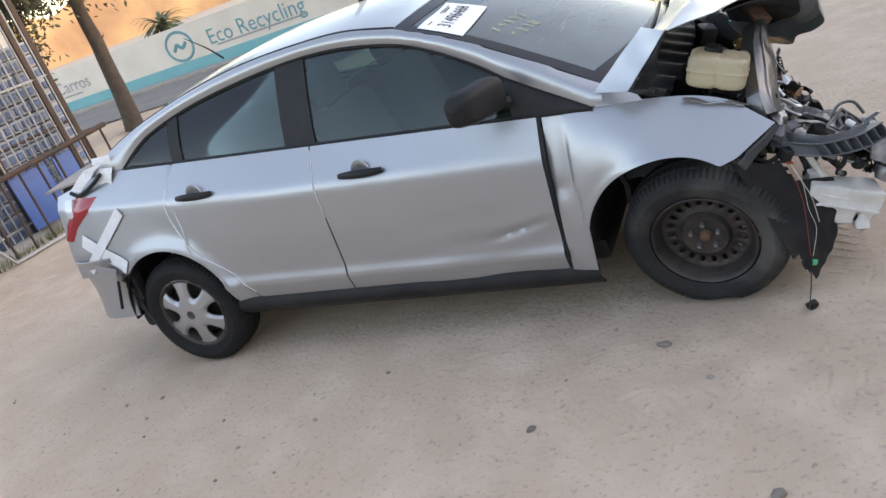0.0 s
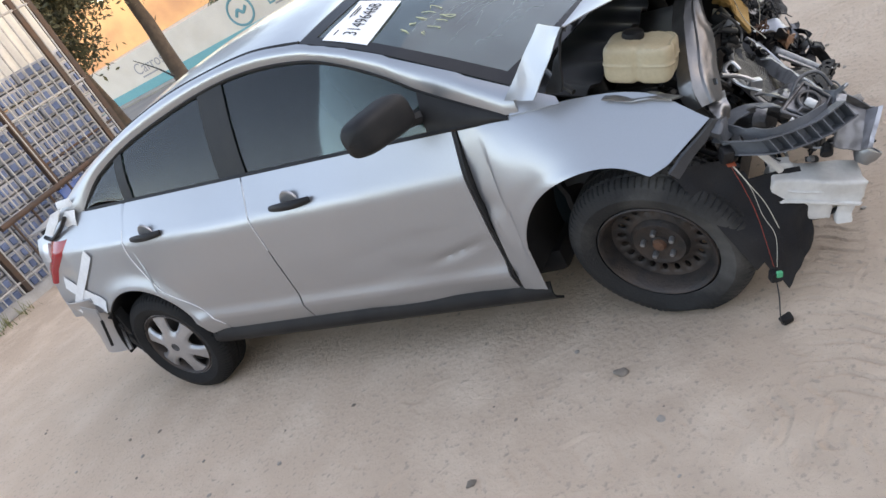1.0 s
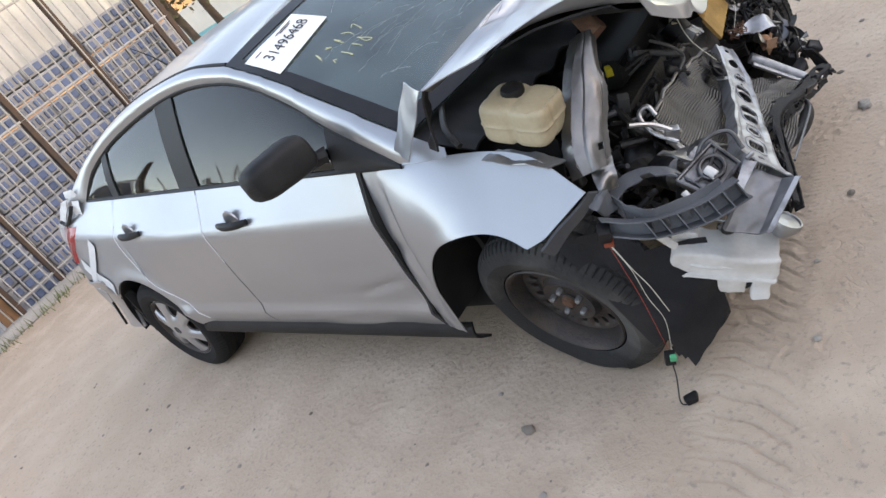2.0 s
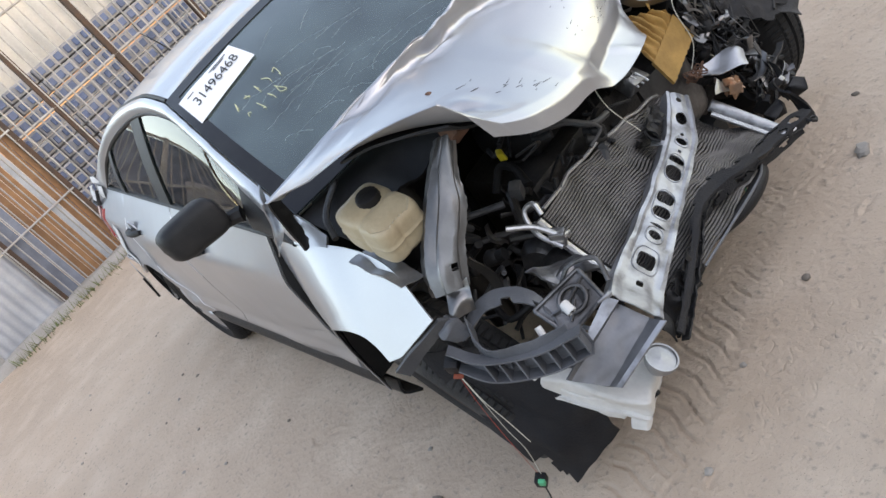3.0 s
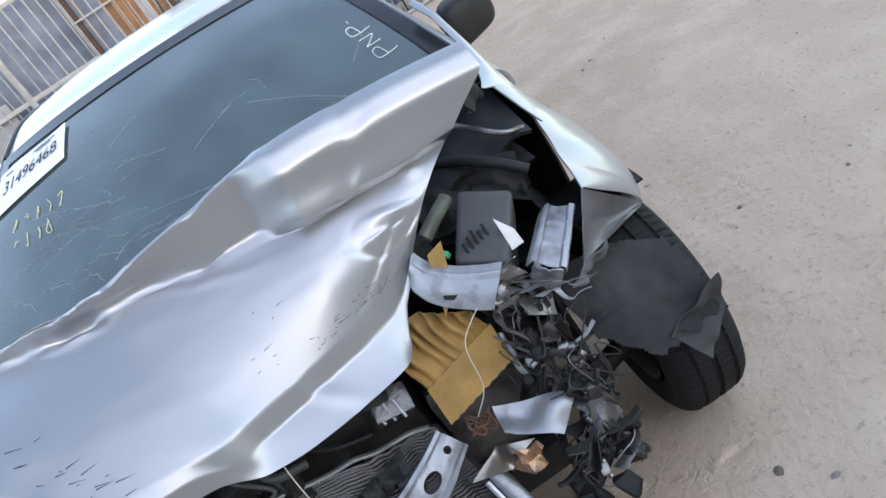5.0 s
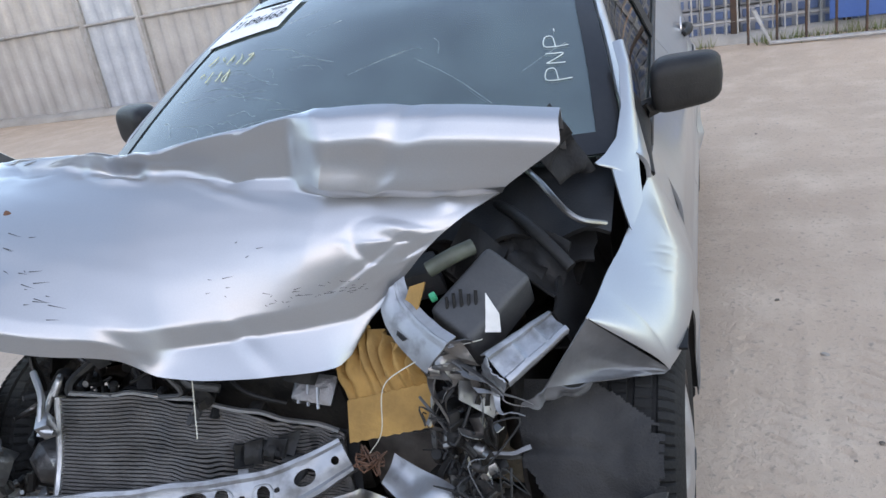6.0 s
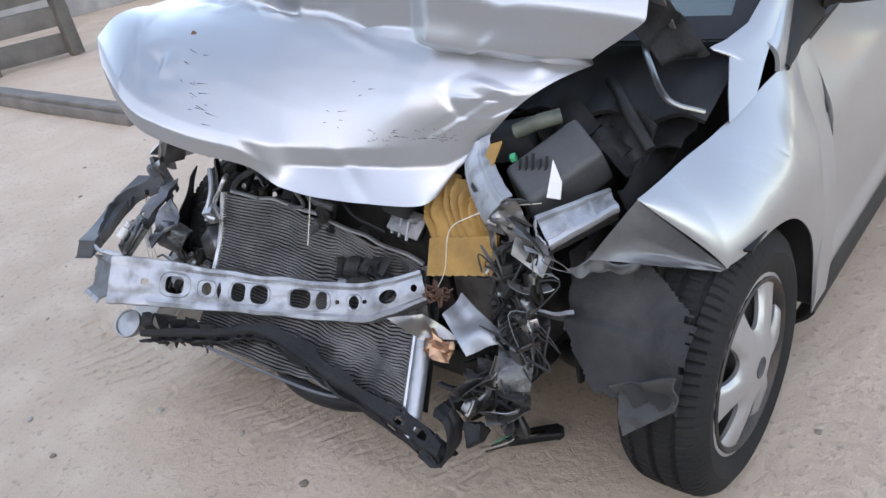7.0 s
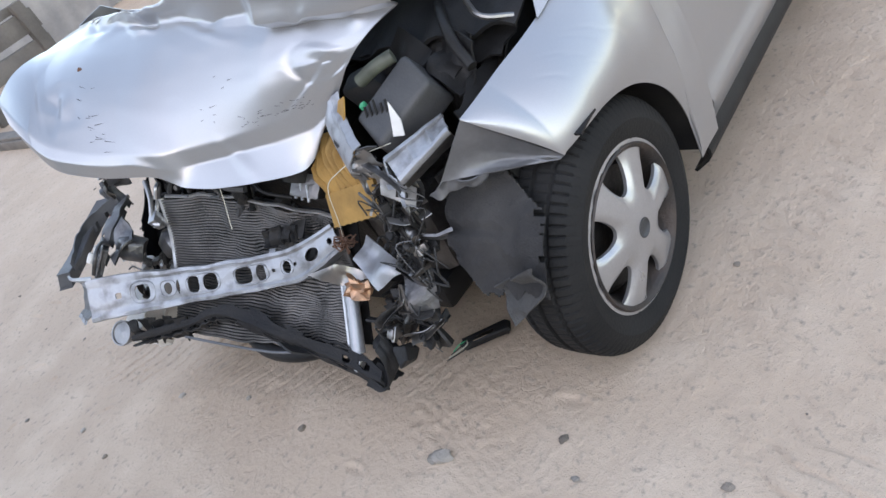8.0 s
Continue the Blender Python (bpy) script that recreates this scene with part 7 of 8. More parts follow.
def tape(p0, p1, w, lift=0.007, n=12):
    """A strip of tape along the flank between two (x, z) places."""
    d = Vector((p1[0] - p0[0], 0, p1[1] - p0[1]))
    side = Vector((-d.z, 0, d.x)).normalized() * w / 2
    def f(u, v):
        x, z = p0[0] + d.x * u + side.x * (2 * v - 1), p0[1] + d.z * u + side.z * (2 * v - 1)
        return flank(x, z, lift + 0.003 * noise.noise(Vector((x * 30, z * 30, 0))))
    return sheet(f, n, 5, 0.0012)


part("tape_strip", tape((-3.16, 0.835), (-2.88, 0.655), 0.075), TAPE, car, "white tape")
part("tape_strip", tape((-2.80, 0.945), (-3.19, 0.665), 0.055, 0.010), TAPE, car, "white tape")
part("tape_strip", quad_patch((-2.935, -0.665, 1.165), (-2.82, -0.665, 1.15), (-2.85, -0.69, 1.07), (-2.97, -0.70, 1.05), 8, 6, 0.002, 0.02, 2), TAPE, car, "white tape")
part("tape_strip", quad_patch((-2.94, -0.655, 1.22), (-2.81, -0.655, 1.215), (-2.82, -0.66, 1.17), (-2.94, -0.665, 1.185), 8, 6, 0.002, 0.016, 5), TAPE, car, "white tape")
part("taped_panel", quad_patch((-2.995, -0.69, 1.18), (-2.87, -0.69, 1.185), (-3.07, -0.71, 1.075), (-3.13, -0.71, 1.10), 8, 8, 0.006, 0.012, 4), TAPE, car, "white plastic panel taped over the boot corner")
part("boot_gap", tube([(-2.89, -0.698, 1.14), (-2.96, -0.712, 1.10), (-3.08, -0.716, 1.062), (-3.14, -0.712, 1.085)], 0.011, 6), BLACK, car, "dark gap at the boot edge")
part("bumper_corner", quad_patch((-3.09, -0.845, 0.70), (-2.94, -0.865, 0.665), (-3.01, -0.885, 0.455), (-3.07, -0.875, 0.475), 10, 10, 0.004, 0.012, 3, freq=7), SILVER, car, "bumper corner hanging loose")
part("bumper_rod", tube([(-2.955, -0.88, 0.60), (-3.02, -0.89, 0.445)], 0.008, 6, steps=1), BLACK, car, "black bumper edge")
# pale lines painted in for the highlights along the door shut lines
part("door_edge", tube([flank(rear_door_edge(v) + 0.001, sill(-2.3) + (belt(-2.4) - sill(-2.3)) * v, 0.001) for v in np.linspace(0.04, 0.86, 24)], 0.0028, 5, steps=1), BRIGHT, car, "pale line painted as the door edge's glint")
part("door_edge", tube([flank(b_edge(v), sill(-1.6) + (belt(-1.6) - sill(-1.6)) * v, 0.001) for v in np.linspace(0.55, 0.97, 12)], 0.0024, 5, steps=1), BRIGHT, car, "pale line painted as the door edge's glint")
part("bumper_bracket", crumple(box((0.04, 0.05, 0.16), pose(-2.93, -0.79, 0.52), 0.006), 0.015, 20), BLACK, car, "black bumper bracket")
part("arch_edge", crumple(tube([(-2.99, -0.80, 0.58), (-2.975, -0.79, 0.47), (-2.95, -0.80, 0.36), (-2.90, -0.80, 0.30)], 0.02, 8), 0.012, 30), BLACK, car, "torn black liner edge")
part("aerial", tube([(-2.42, 0.05, 1.43), (-2.50, 0.05, 1.51), (-2.62, 0.05, 1.60)], lambda t: 0.006 - 0.004 * t, 8), BLACK, car, "black roof aerial")


# ---------------------------------------------------------------- the yard's fence and what stands behind it
POST = material("rusty_dark_post", (0.055, 0.04, 0.034), 0.8, 0.3, (0.11, 0.06, 0.04), 9, 0.7, 0.3, 80)
BAR = material("pale_fence_bar", (0.36, 0.36, 0.36), 0.6, 0.3, (0.26, 0.24, 0.22), 12, 0.6, 0.2, 90, vary=0.15)
CRATE_W = material("white_crate", (0.30, 0.31, 0.335), 0.6, 0.0, (0.20, 0.21, 0.235), 5, 0.6, 0.1, 60, vary=0.12)
CRATE_B = material("blue_crate", (0.07, 0.105, 0.19), 0.55, 0.0, (0.11, 0.16, 0.28), 6, 0.6, 0.1, 60, vary=0.2)
TARP = material("pale_sheeting", (0.47, 0.46, 0.44), 0.8, 0.0, (0.36, 0.35, 0.33), 3, 0.6, 0.2, 40)
BOARD = material("brown_board", (0.25, 0.125, 0.06), 0.7, 0.0, (0.15, 0.075, 0.04), 6, 0.6, 0.2, 60, vary=0.25)
REDWOOD = material("dark_red_board", (0.085, 0.035, 0.028), 0.75, 0.0, (0.05, 0.025, 0.02), 6, 0.6, 0.2, 60, vary=0.2)
GREYSHEET = material("grey_blue_sheet", (0.36, 0.39, 0.43), 0.6, 0.2, (0.24, 0.26, 0.29), 4, 0.6, 0.15, 50, vary=0.1)
TANSHEET = material("dusty_tan_sheet", (0.34, 0.332, 0.325), 0.75, 0.1, (0.25, 0.24, 0.23), 3, 0.6, 0.2, 50, vary=0.08)
CONCRETE = material("rough_concrete", (0.33, 0.31, 0.285), 0.9, 0.0, (0.22, 0.20, 0.18), 4, 0.6, 0.4, 60)
BLUETARP = material("blue_plastic", (0.035, 0.10, 0.30), 0.5, 0.0, (0.05, 0.13, 0.36), 5, 0.5, 0.2, 30)
TEAL = material("teal_wall_paint", (0.10, 0.36, 0.42), 0.8, 0.0, (0.15, 0.41, 0.46), 2, 0.5, 0.2, 30)
WHITEWALL = material("white_wall_paint", (0.66, 0.61, 0.57), 0.85, 0.0, (0.55, 0.50, 0.46), 1.2, 0.6, 0.3, 30)
LETTER = material("teal_letter_paint", (0.10, 0.30, 0.36), 0.8)
GREYLETTER = material("grey_letter_paint", (0.30, 0.30, 0.33), 0.8)
WOOD = material("weathered_wood", (0.13, 0.115, 0.10), 0.85, 0.0, (0.22, 0.195, 0.17), 5, 0.7, 0.4, 50, vary=0.25)
BARK = material("bark", (0.045, 0.034, 0.028), 0.95, 0.0, (0.08, 0.062, 0.05), 9, 0.7, 0.8, 30)
LEAF = material("dusty_leaves", (0.045, 0.05, 0.026), 0.7, 0.0, (0.075, 0.072, 0.042), 3, 0.6)
PALM = material("palm_fronds", (0.045, 0.075, 0.03), 0.7, 0.0, (0.08, 0.09, 0.045), 4, 0.6)
ASPHALT = material("dusty_road", (0.14, 0.13, 0.125), 0.95, 0.0, (0.21, 0.19, 0.17), 1.5, 0.6, 0.3, 60)
DRYGRASS = material("weeds", (0.10, 0.13, 0.045), 0.8, 0.0, (0.20, 0.18, 0.09), 4, 0.6)
STEELBLUE = material("blue_grey_sheeting", (0.17, 0.20, 0.26), 0.7, 0.1, (0.09, 0.105, 0.14), 5, 0.7, 0.2, 50, vary=0.15)
FX = -7.6   # the fence line


def setting(name, bm, mat, label, category, smooth=40):
    return tagged(part(name, bm, mat, None, "", smooth), label, category, kind="structure")


def mesh_of(bm, mat, name, smooth=40):
    bmesh.ops.recalc_face_normals(bm, faces=bm.faces)
    me = bpy.data.meshes.new(name)
    bm.to_mesh(me)
    bm.free()
    me.materials.append(mat)
    if smooth:
        me.polygons.foreach_set("use_smooth", [True] * len(me.polygons))
        me.set_sharp_from_angle(angle=radians(smooth))
    return me


setting("kerb", crumple(sheet(lambda u, v: Vector((FX + 0.14 * math.cos(math.pi * v), -10 + 13.7 * u, 0.10 * math.sin(math.pi * v) + 0.012 * noise.noise(Vector((u * 40, v * 3, 0))) - 0.01)), 160, 6, 0.02), 0.012, 3), CONCRETE, "low broken concrete kerb under the fence", "kerb")
# steel fence in bays
fence = thing("yard_fence", "tall dark steel fence with thin pale upright bars", "fence", at=(FX, 0, 0))
for y in (3.5, 3.28, 2.3, 1.22, 0.32, -0.22, -1.15, -2.9):
    part("post", box((0.07, 0.07, 2.75), pose(0, y, 1.375), 0.006), POST, fence, "dark rusty steel post").matrix_parent_inverse = Matrix()
barm = mesh_of(tube([(0, 0, 0.05), (0, 0, 2.70)], 0.010, 6, steps=1), BAR, "bar")
for k in range(32):
    y = 3.44 - 0.115 * k
    if y < -0.16:
        break
    b = new("bar", barm)
    b.parent = fence
    b.location = (0.03, y, 0)
for y0, y1, z in ((3.5, -0.22, 2.62), (3.5, -0.22, 1.62), (3.5, -0.22, 0.22), (3.5, 2.3, 1.05)):
    part("fence_rail", tube([(0.02, y0, z), (0.02, y1, z)], 0.016, 6, steps=1), BAR if z != 1.05 else POST, fence)
part("leaning_frame", tube([(0.75, 2.65, 0.05), (0.45, 1.55, 0.02), (0.4, 1.4, 0.35)], 0.022, 6, steps=1), BAR, fence)
part("barrier_rail", tube([(0.35, 3.6, 0.86), (0.45, 1.2, 0.82)], 0.032, 8, steps=1), POST, fence, "rusty red guard rail")
for k in range(9):
    part("barrier_bar", tube([(0.36 + 0.01 * k, 3.5 - 0.27 * k, 0.02), (0.36 + 0.01 * k, 3.5 - 0.27 * k, 0.84)], 0.014, 6, steps=1), POST, fence, "dark steel bar")
for y0, y1 in ((3.05, 2.75), (2.62, 2.1)):
    part("blue_panel", crumple(box((0.02, y0 - y1, 0.62), pose(0.25, (y0 + y1) / 2, 0.46), 0.004), 0.02, 5), BLUETARP, fence, "blue plastic panel")

# crates stacked behind the fence: pale trays with rows of blue ones
stack = thing("crate_stack", "tall stack of pale and blue plastic crates", "crates", at=(FX - 0.55, 1.7, 0))
shell = bmesh.new()
box((0.5, 0.40, 0.145), pose(0, 0, 0.0725), 0.012, shell, 1)
tray_w = mesh_of(shell, CRATE_W, "pale_crate")
shell = bmesh.new()
box((0.03, 0.085, 0.085), pose(0.255, 0, 0.0725), 0.006, shell, 1)
tray_b = mesh_of(shell, CRATE_B, "blue_panel")
rnd2 = random.Random(4)
for k in range(10):
    for j in range(13):
        y, z = -1.85 + 0.315 * k * 1.3, 0.02 + 0.158 * j
        if y > 1.95:
            continue
        o = new("crate", tray_w)
        o.parent = stack
        o.location = (rnd2.uniform(-0.02, 0.02), y, z)
        for i in range(3):
            o2 = new("crate_front", tray_b)
            o2.parent = o
            o2.location.y = -0.13 + 0.13 * i
setting("pale_sheeting", sheet(lambda u, v: Vector((FX - 0.95 - 0.02 * math.sin(u * 120), -0.4 + 4.6 * u, 1.9 + 2.2 * v)), 240, 4, 0.01), TARP, "pale corrugated sheeting above the crates", "wall")

# boards, gate and sheeting further along the same line
boards = thing("board_panel", "upright brown and dark red boards", "fence", at=(FX, -0.7, 0))
for k in range(9):
    y = 0.43 - 0.105 * k
    mat = BOARD if k < 6 else STEELBLUE
    part("board", box((0.025, 0.098, 2.25), pose(-0.04 + 0.004 * (k % 2), y, 1.12), 0.003), mat if k != 2 else GREYSHEET, boards)
for k in range(9):
    part("bar", tube([(0.05, 0.45 - 0.115 * k, 0.1), (0.05, 0.45 - 0.115 * k, 2.4)], 0.009, 6, steps=1), BAR, boards)
for z in (0.9, 1.75):
    part("rail", tube([(0.05, 0.5, z), (0.05, -0.5, z)], 0.012, 6, steps=1), BAR, boards)
gate = thing("yard_gate", "grey sheet steel gate with a barred upper half", "gate", at=(FX, -2.05, 0))
part("gate_sheet", sheet(lambda u, v: Vector((-0.02 + 0.010 * math.sin(u * 100), -0.82 + 1.68 * u, 0.10 + 0.78 * v)), 120, 4, 0.004), GREYSHEET, gate, "ribbed grey steel sheet")
for y in (-0.84, 0.0, 0.88):
    part("gate_post", box((0.06, 0.07, 2.3), pose(0, y, 1.15), 0.005), BAR, gate)
for z in (0.08, 0.92, 1.35, 2.25):
    part("gate_rail", box((0.05, 1.75, 0.05), pose(0.004, 0.02, z), 0.005), BAR, gate)
for k in range(15):
    part("gate_bar", tube([(0.02, -0.76 + 0.113 * k, 0.95), (0.02, -0.76 + 0.113 * k, 2.25)], 0.009, 6, steps=1), BAR, gate)
part("dark_back", box((0.03, 1.7, 1.3), pose(-0.25, 0.0, 1.6), 0.01), STEELBLUE, gate, "blue-grey sheeting behind the bars")
part("white_panel", box((0.02, 0.5, 0.45), pose(-0.06, -0.5, 1.25), 0.004), CRATE_W, gate, "pale painted panel")
pn = [(-2.95, -3.65, GREYSHEET, 1.9), (-3.7, -4.35, REDWOOD, 2.2), (-4.4, -6.15, TANSHEET, 2.0), (-6.2, -7.1, GREYSHEET, 1.9), (-7.15, -10.0, TANSHEET, 2.1)]
for y0, y1, mat, h in pn:
    w = y0 - y1
    pnl = thing("sheet_panel", {"grey_blue_sheet": "grey-blue ribbed steel fence panel", "dark_red_board": "dark red boarded fence panel", "dusty_tan_sheet": "dusty tan ribbed steel fence panel"}[mat.name], "fence panel", at=(FX, (y0 + y1) / 2, 0))
    part("ribbed_sheet", sheet(lambda u, v, w=w, h=h: Vector((0.012 * math.copysign(abs(math.sin(u * w * 26)) ** 0.4, math.sin(u * w * 26)), -w / 2 + w * u, 0.06 + h * v)), int(w * 70), 3, 0.003), mat, pnl)
    for k, yy in enumerate((-w / 2, w / 2)):
        part("panel_post", box((0.05, 0.05, h + 0.15), pose(0.03, yy, h / 2 + 0.05), 0.004), BAR, pnl)
    part("panel_rail", tube([(0.04, -w / 2, 1.22), (0.04, w / 2, 1.24)], 0.020, 8, steps=1), BAR, pnl)
    for k in range(int(w / 0.14)):
        part("lattice_bar", tube([(0.0, -w / 2 + 0.14 * k, h), (0.0, -w / 2 + 0.14 * k + (0.14 if k % 2 else 0.0), h + 0.4)], 0.010, 6, steps=1), BAR, pnl)

# weeds along the kerb
wd = random.Random(8)
bm = bmesh.new()
for k in range(900):
    y = wd.choice((wd.uniform(-4.6, -2.6), wd.uniform(1.4, 3.4), wd.uniform(-2, 1)))
    x = FX + 0.16 + abs(wd.gauss(0, 0.14))
    h, a = wd.uniform(0.04, 0.17), wd.uniform(0, 6.28)
    p = Vector((x, y, 0.0))
    d = Vector((math.cos(a), math.sin(a), 0))
    v0, v1, v2 = bm.verts.new(p - d.cross(Vector((0, 0, 1))) * 0.006), bm.verts.new(p + d.cross(Vector((0, 0, 1))) * 0.006), bm.verts.new(p + d * h * 0.5 + Vector((0, 0, h)))
    bm.faces.new((v0, v1, v2))
tagged(part("weeds", bm, DRYGRASS, None, "", 0), "thin green weeds along the kerb", "weeds", kind="stuff")

# ---------------------------------------------------------------- timber heap and plank on the far side of the yard
heap = thing("timber_rack", "low weathered rack of heavy grey timbers", "timber", at=(-0.15, -7.25, 0))
for j in range(3):
    for k in range(2):
        part("board", crumple(box((2.3, 0.075 + 0.02 * (j % 2), 0.21), pose(-1.2 + 2.35 * k, 0.03 * (j % 3), 0.15 + 0.27 * j, 0, 0.8 * (j % 3 - 1), 1.5 * (k - 0.5)), 0.008), 0.02, 3, j + 5 * k), WOOD, heap)
for x in (-2.25, -1.35, -0.2, 0.95, 2.1):
    part("upright", crumple(box((0.14, 0.11, 0.92), pose(x, 0.10, 0.46, 0, 3, 0), 0.01), 0.012, 4, x), WOOD, heap)
part("rail", crumple(box((4.6, 0.16, 0.09), pose(0, 0.0, 0.86, 0, 0.4, 0), 0.01), 0.02, 3, 2), WOOD, heap)
plank = thing("long_plank", "long weathered plank lying on the sand", "timber", at=(-1.14, -5.45, 0))
part("plank", crumple(box((0.22, 3.3, 0.085), pose(0, 0, 0.04, 0, 0, 2), 0.01), 0.012, 3), WOOD, plank)
part("plank_edge", crumple(box((0.05, 3.2, 0.03), pose(0.06, 0, 0.095, 0, 0, 2), 0.006), 0.006, 4), WOOD, plank)

# ---------------------------------------------------------------- the street beyond: road, painted wall, trees, hills
road = setting("road", sheet(lambda u, v: Vector((-45 + 70 * u, 10.6 + 4.2 * v, 0.022)), 60, 6, 0.02), ASPHALT, "dusty grey street", "road")
setting("pavement", box((70, 1.0, 0.08), pose(-10, 15.35, 0.04), 0.0), CONCRETE, "narrow concrete pavement below the wall", "pavement")
WALL0, WALLD, WALLN = Vector((-21.64, 15.93, 0)), Vector((1, 0, 0)), Vector((0, -1, 0))


def wall_at(s, z, out=0.0):
    return WALL0 + WALLD * s + WALLN * out + Vector((0, 0, z))


setting("street_wall", box((60, 0.25, 1.42), frame_of(wall_at(6, 0.71, -0.13), WALLD, (0, 0, 1)), 0.0), WHITEWALL, "long whitewashed street wall", "wall")
setting("wall_band", box((60, 0.02, 0.38), frame_of(wall_at(6, 0.19, 0.006), WALLD, (0, 0, 1)), 0.0), TEAL, "teal painted band along the wall's foot", "wall paint")


def wall_text(text, s, z, size, mat, label, flip=False):
    bm_ = lettering(text, size)
    for v in bm_.verts:
        v.co = wall_at(s + v.co.x, z + v.co.y, 0.004)
    tagged(part("painted_sign", bm_, mat, None, "", 0), label, "sign")


wall_text("Eco Recycling", 6.75, 0.62, 0.64, LETTER, "teal painted words on the white wall")
wall_text("Carros", 0.1, 0.66, 0.56, GREYLETTER, "grey painted word on the white wall")
for s0, s1, z in ((7.0, 10.2, 0.54), (0.3, 1.2, 0.52)):
    tagged(part("painted_bar", sheet(lambda u, v, s0=s0, s1=s1, z=z: wall_at(s0 + (s1 - s0) * u, z + 0.05 * v, 0.005), 4, 1, 0.002), GREYLETTER, None, "", 0), "small illegible painted line on the wall", "sign")
ring = bmesh.new()
tube([wall_at(5.66 + 0.50 * math.cos(a), 0.86 + 0.43 * math.sin(a), -0.03) for a in np.linspace(0, 2 * math.pi, 30)], 0.055, 6, ring, 1, False)
emblem = thing("painted_emblem", "round teal emblem painted on the white wall", "sign", at=(0, 0, 0))
part("ring", ring, LETTER, emblem)
part("swoosh", tube([wall_at(5.40, 0.76, -0.045), wall_at(5.58, 0.92, -0.045), wall_at(5.74, 0.80, -0.045), wall_at(5.94, 0.94, -0.045)], 0.075, 6), LETTER, emblem)


def tree(at, height, r, spread, seed, leaves, lean=(0, 0)):
    """A trunk with limbs, and a loose crown of small leaves."""
    rn = random.Random(seed)
    t = thing("tree", "dark-barked street tree with small dusty leaves", "tree", at=at)
    top = Vector((lean[0], lean[1], height * 0.55))
    part("trunk", crumple(tube([(0, 0, -0.1), top * 0.35 + Vector((0.03, 0.02, 0)), top * 0.7, top, top * 1.35], lambda q: r * (1.15 - 0.75 * q) + 0.04 * math.exp(-q * 20), 14), 0.03, 2.0), BARK, t)
    tips = []
    for k in range(9):
        a = k * 2.4 + rn.uniform(-0.4, 0.4)
        start = top * rn.uniform(0.7, 1.25)
        d = Vector((math.cos(a), math.sin(a), rn.uniform(0.3, 0.9)))
        end = start + d * spread * rn.uniform(0.6, 1.0)
        mid = start.lerp(end, 0.5) + Vector((0, 0, 0.15))
        part("limb", tube([start, mid, end], lambda q: r * 0.42 * (1 - 0.85 * q), 7), BARK, t)
        tips += [mid, end, mid.lerp(end, 0.6)]
    bm_ = bmesh.new()
    for k in range(leaves):
        c = rn.choice(tips) + Vector((rn.gauss(0, 0.4), rn.gauss(0, 0.4), rn.gauss(-0.1, 0.38))) * spread * 0.5
        a, b = Vector((rn.gauss(0, 1), rn.gauss(0, 1), rn.gauss(0, 1))).normalized(), Vector((rn.gauss(0, 1), rn.gauss(0, 1), rn.gauss(0, 1)))
        b = (b - a * b.dot(a)).normalized()
        s_ = rn.uniform(0.035, 0.07)
        q = [bm_.verts.new(c + a * s_ * 1.3), bm_.verts.new(c + b * s_ * 0.5), bm_.verts.new(c - a * s_ * 1.3), bm_.verts.new(c - b * s_ * 0.5)]
        bm_.faces.new(q)
    crown = part("crown", bm_, LEAF, t, "loose crown of small dusty leaves", 0)
    crown["kind"] = "stuff"
    return t


tree((-11.8, 8.6, 0), 6.5, 0.155, 2.2, 21, 14000, (-0.1, 0.3))
tree((-15.0, 9.3, 0), 5.0, 0.11, 1.8, 33, 11000, (-0.2, -0.1))
tree((-12.6, 6.9, 0), 4.2, 0.10, 1.5, 35, 8000, (0.1, -0.2))
palm = thing("palm_tree", "bushy green palm behind the street wall", "tree", at=(-17.6, 17.5, 0))
part("palm_trunk", crumple(tube([(0, 0, 0), (0.05, 0, 0.9), (0.0, 0.05, 1.6)], lambda q: 0.2 - 0.05 * q, 12), 0.03, 4), BARK, palm)
pr = random.Random(2)
for k in range(60):
    a, up = pr.uniform(0, 6.28), pr.uniform(-0.35, 1.0)
    d = Vector((math.cos(a), math.sin(a), 0))
    L = pr.uniform(0.85, 1.25)
    side = d.cross(Vector((0, 0, 1)))
    part("frond", sheet(lambda u, v, d=d, up=up, L=L, side=side: Vector((0, 0.05, 1.6)) + d * L * u + Vector((0, 0, 1)) * (L * up * u - 0.7 * L * u * u) + side * (2 * v - 1) * 0.11 * math.sin(math.pi * min(1, u + 0.08)) * (0.4 + 0.6 * ((u * 12) % 1)), 24, 4, 0.004), PALM, palm)
lamp_post = thing("utility_post", "thin dark utility post beside the street", "post", at=(-9.2, 15.1, 0))
part("post", tube([(0, 0, 0), (0.05, 0, 3), (0, 0, 7)], 0.12, 10), BARK, lamp_post)

# plain shed wall that closes the yard beside the camera's way
SHED = material("shed_wall", (0.36, 0.345, 0.33), 0.9, 0.0, (0.14, 0.135, 0.13), 1.0, 0.6, 0.2, 20)
setting("wall_south", sheet(lambda u, v: Vector((-7.5 + 14 * u, -10.2 + 0.012 * math.sin(u * 300), 2.5 * v)), 400, 2, 0.06), SHED, "tall plain shed wall closing the yard", "wall")
# unseen wall added behind the camera to block low sky and darken reflections
setting("wall_east", box((0.25, 20.6, 3.2), pose(6.6, 0.1, 1.6), 0), SHED, "plain unseen wall added to block the low sky", "wall")

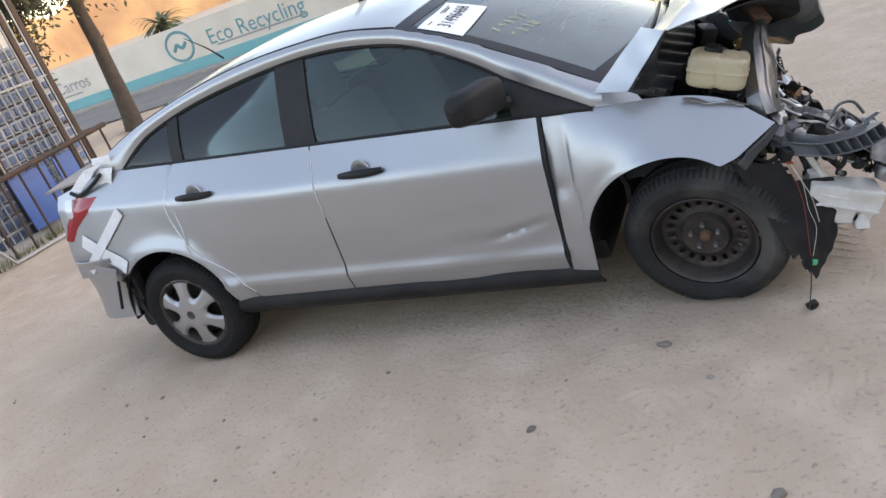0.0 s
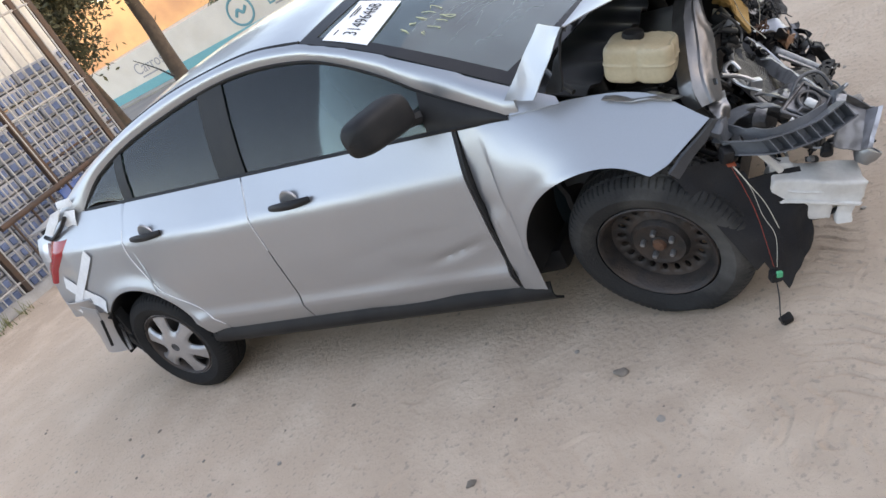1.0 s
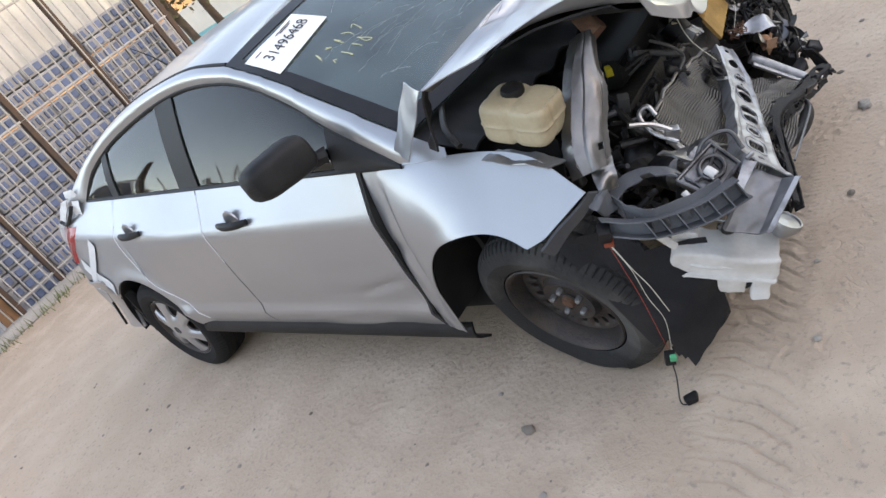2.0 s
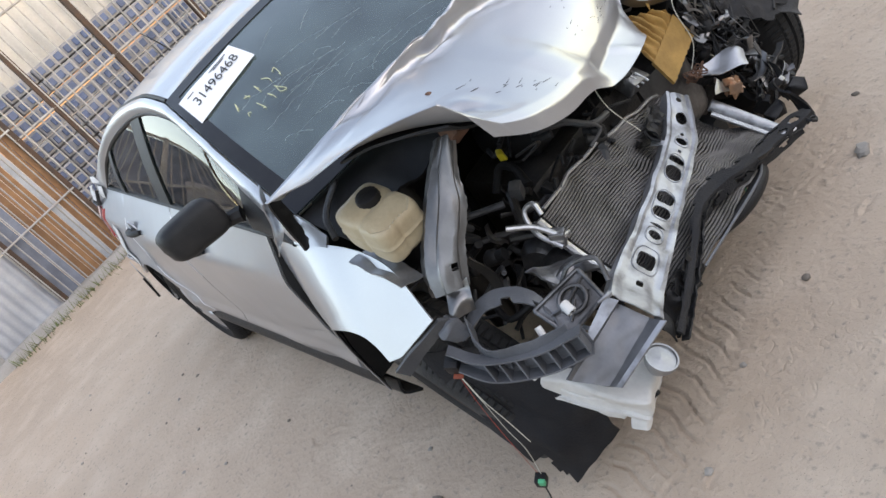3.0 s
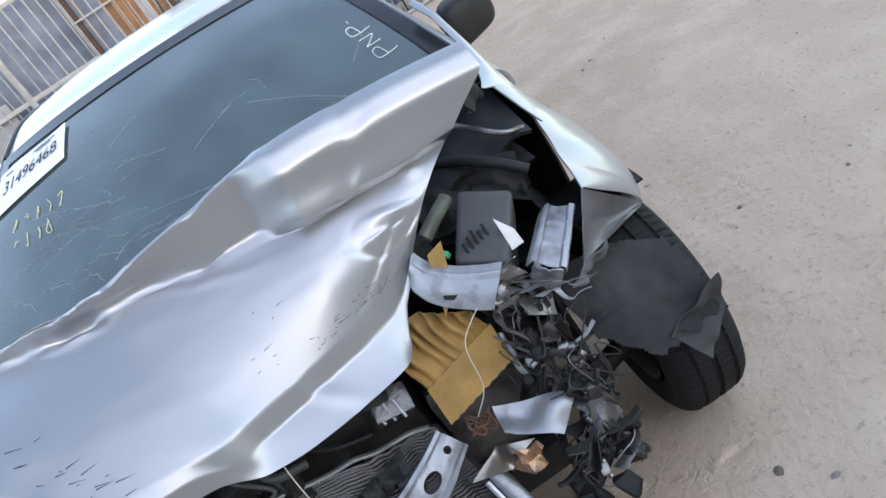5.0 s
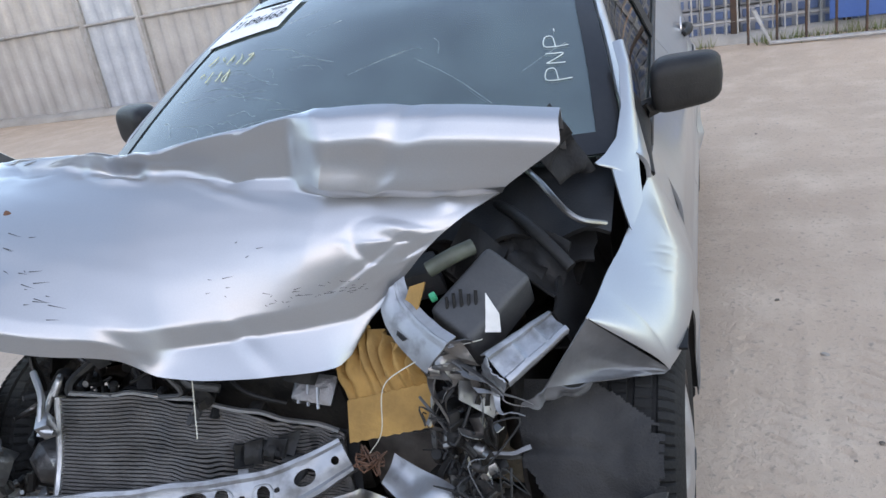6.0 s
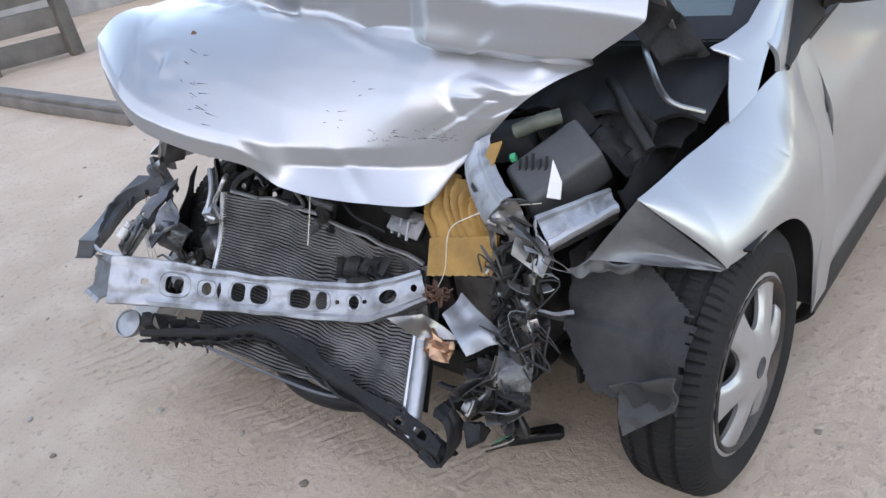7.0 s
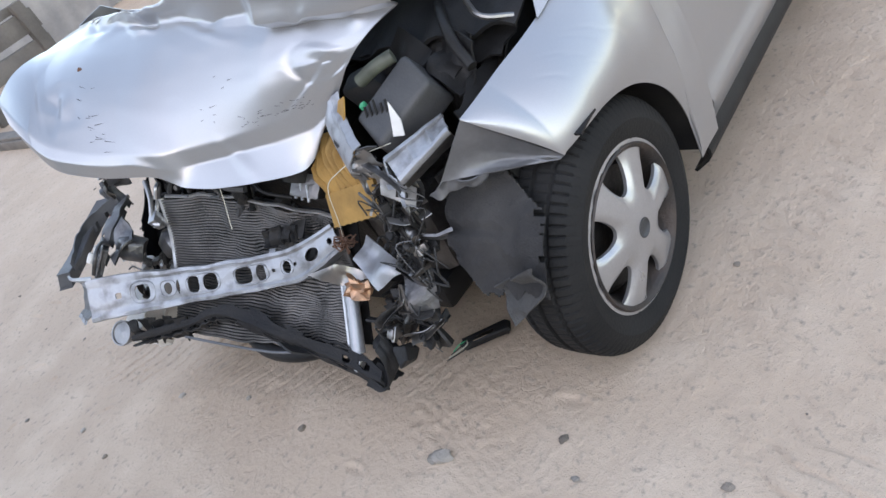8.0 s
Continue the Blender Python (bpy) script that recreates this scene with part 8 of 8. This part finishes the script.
# far hills behind the street, the last sun's orange put into their colour
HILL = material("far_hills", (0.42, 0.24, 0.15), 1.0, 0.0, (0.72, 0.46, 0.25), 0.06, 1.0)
setting("backdrop_hills", sheet(lambda u, v: Vector((-260 * math.cos(-0.25 + 1.5 * u), 260 * math.sin(-0.25 + 1.5 * u), -1 + v * (13 + 16 * abs(noise.noise(Vector((u * 9, 0, 1)))) + 6 * noise.noise(Vector((u * 26, 0, 4)))))), 120, 4, 0.5), HILL, "far hills with sunset orange in their colour", "hills")

# ---------------------------------------------------------------- stones and small litter on the sand
STONE = material("small_stone", (0.36, 0.32, 0.28), 0.9, 0.0, (0.24, 0.21, 0.18), 20, 0.6, 0.4, 60, vary=0.3)
CLOD = material("dark_clod", (0.24, 0.20, 0.165), 0.95, 0.0, (0.24, 0.19, 0.15), 25, 0.6, 0.4, 60, vary=0.3)
stone_mesh = []
for k in range(6):
    b_ = bmesh.new()
    bmesh.ops.create_icosphere(b_, subdivisions=2, radius=1.0)
    stone_mesh.append((mesh_of(crumple(b_, 0.45, 1.3, k * 3.7), STONE if k % 2 else CLOD, "stone")))
st = random.Random(17)
placed = [(-0.64, -1.52, 0.022), (-0.02, -1.29, 0.02), (-0.20, -1.07, 0.018), (-0.41, -0.92, 0.015), (0.19, -1.86, 0.03), (0.55, 0.50, 0.035), (0.41, 0.79, 0.016), (0.50, 0.87, 0.012), (0.60, -0.03, 0.02), (0.63, -0.677, 0.02), (-0.197, -1.063, 0.03), (0.56, 0.48, 0.028)]
for k in range(270):
    x, y = st.uniform(-4.5, 2.2), st.choice((st.uniform(-3.6, -0.95), st.uniform(-3.0, -0.95), st.uniform(0.95, 3.5), st.uniform(-0.9, 0.9)))
    if abs(y) < 0.95 and x < 0.55:
        continue
    placed.append((x, y, st.choice((0.003, 0.004, 0.005, 0.006, 0.008, 0.010))))
for k, (x, y, r) in enumerate(placed):
    o = new("stone", stone_mesh[k % 6])
    r *= 0.66 if r > 0.011 else 1.0
    o.location = (x, y, ground_height(x, y) + r * 0.25)
    o.scale = (r * st.uniform(0.8, 1.5), r, r * st.uniform(0.4, 0.7))
    o.rotation_euler = (0, 0, st.uniform(0, 6.28))
    tagged(o, "small brown stone lying on the sand", "stone", "stones on the sand")
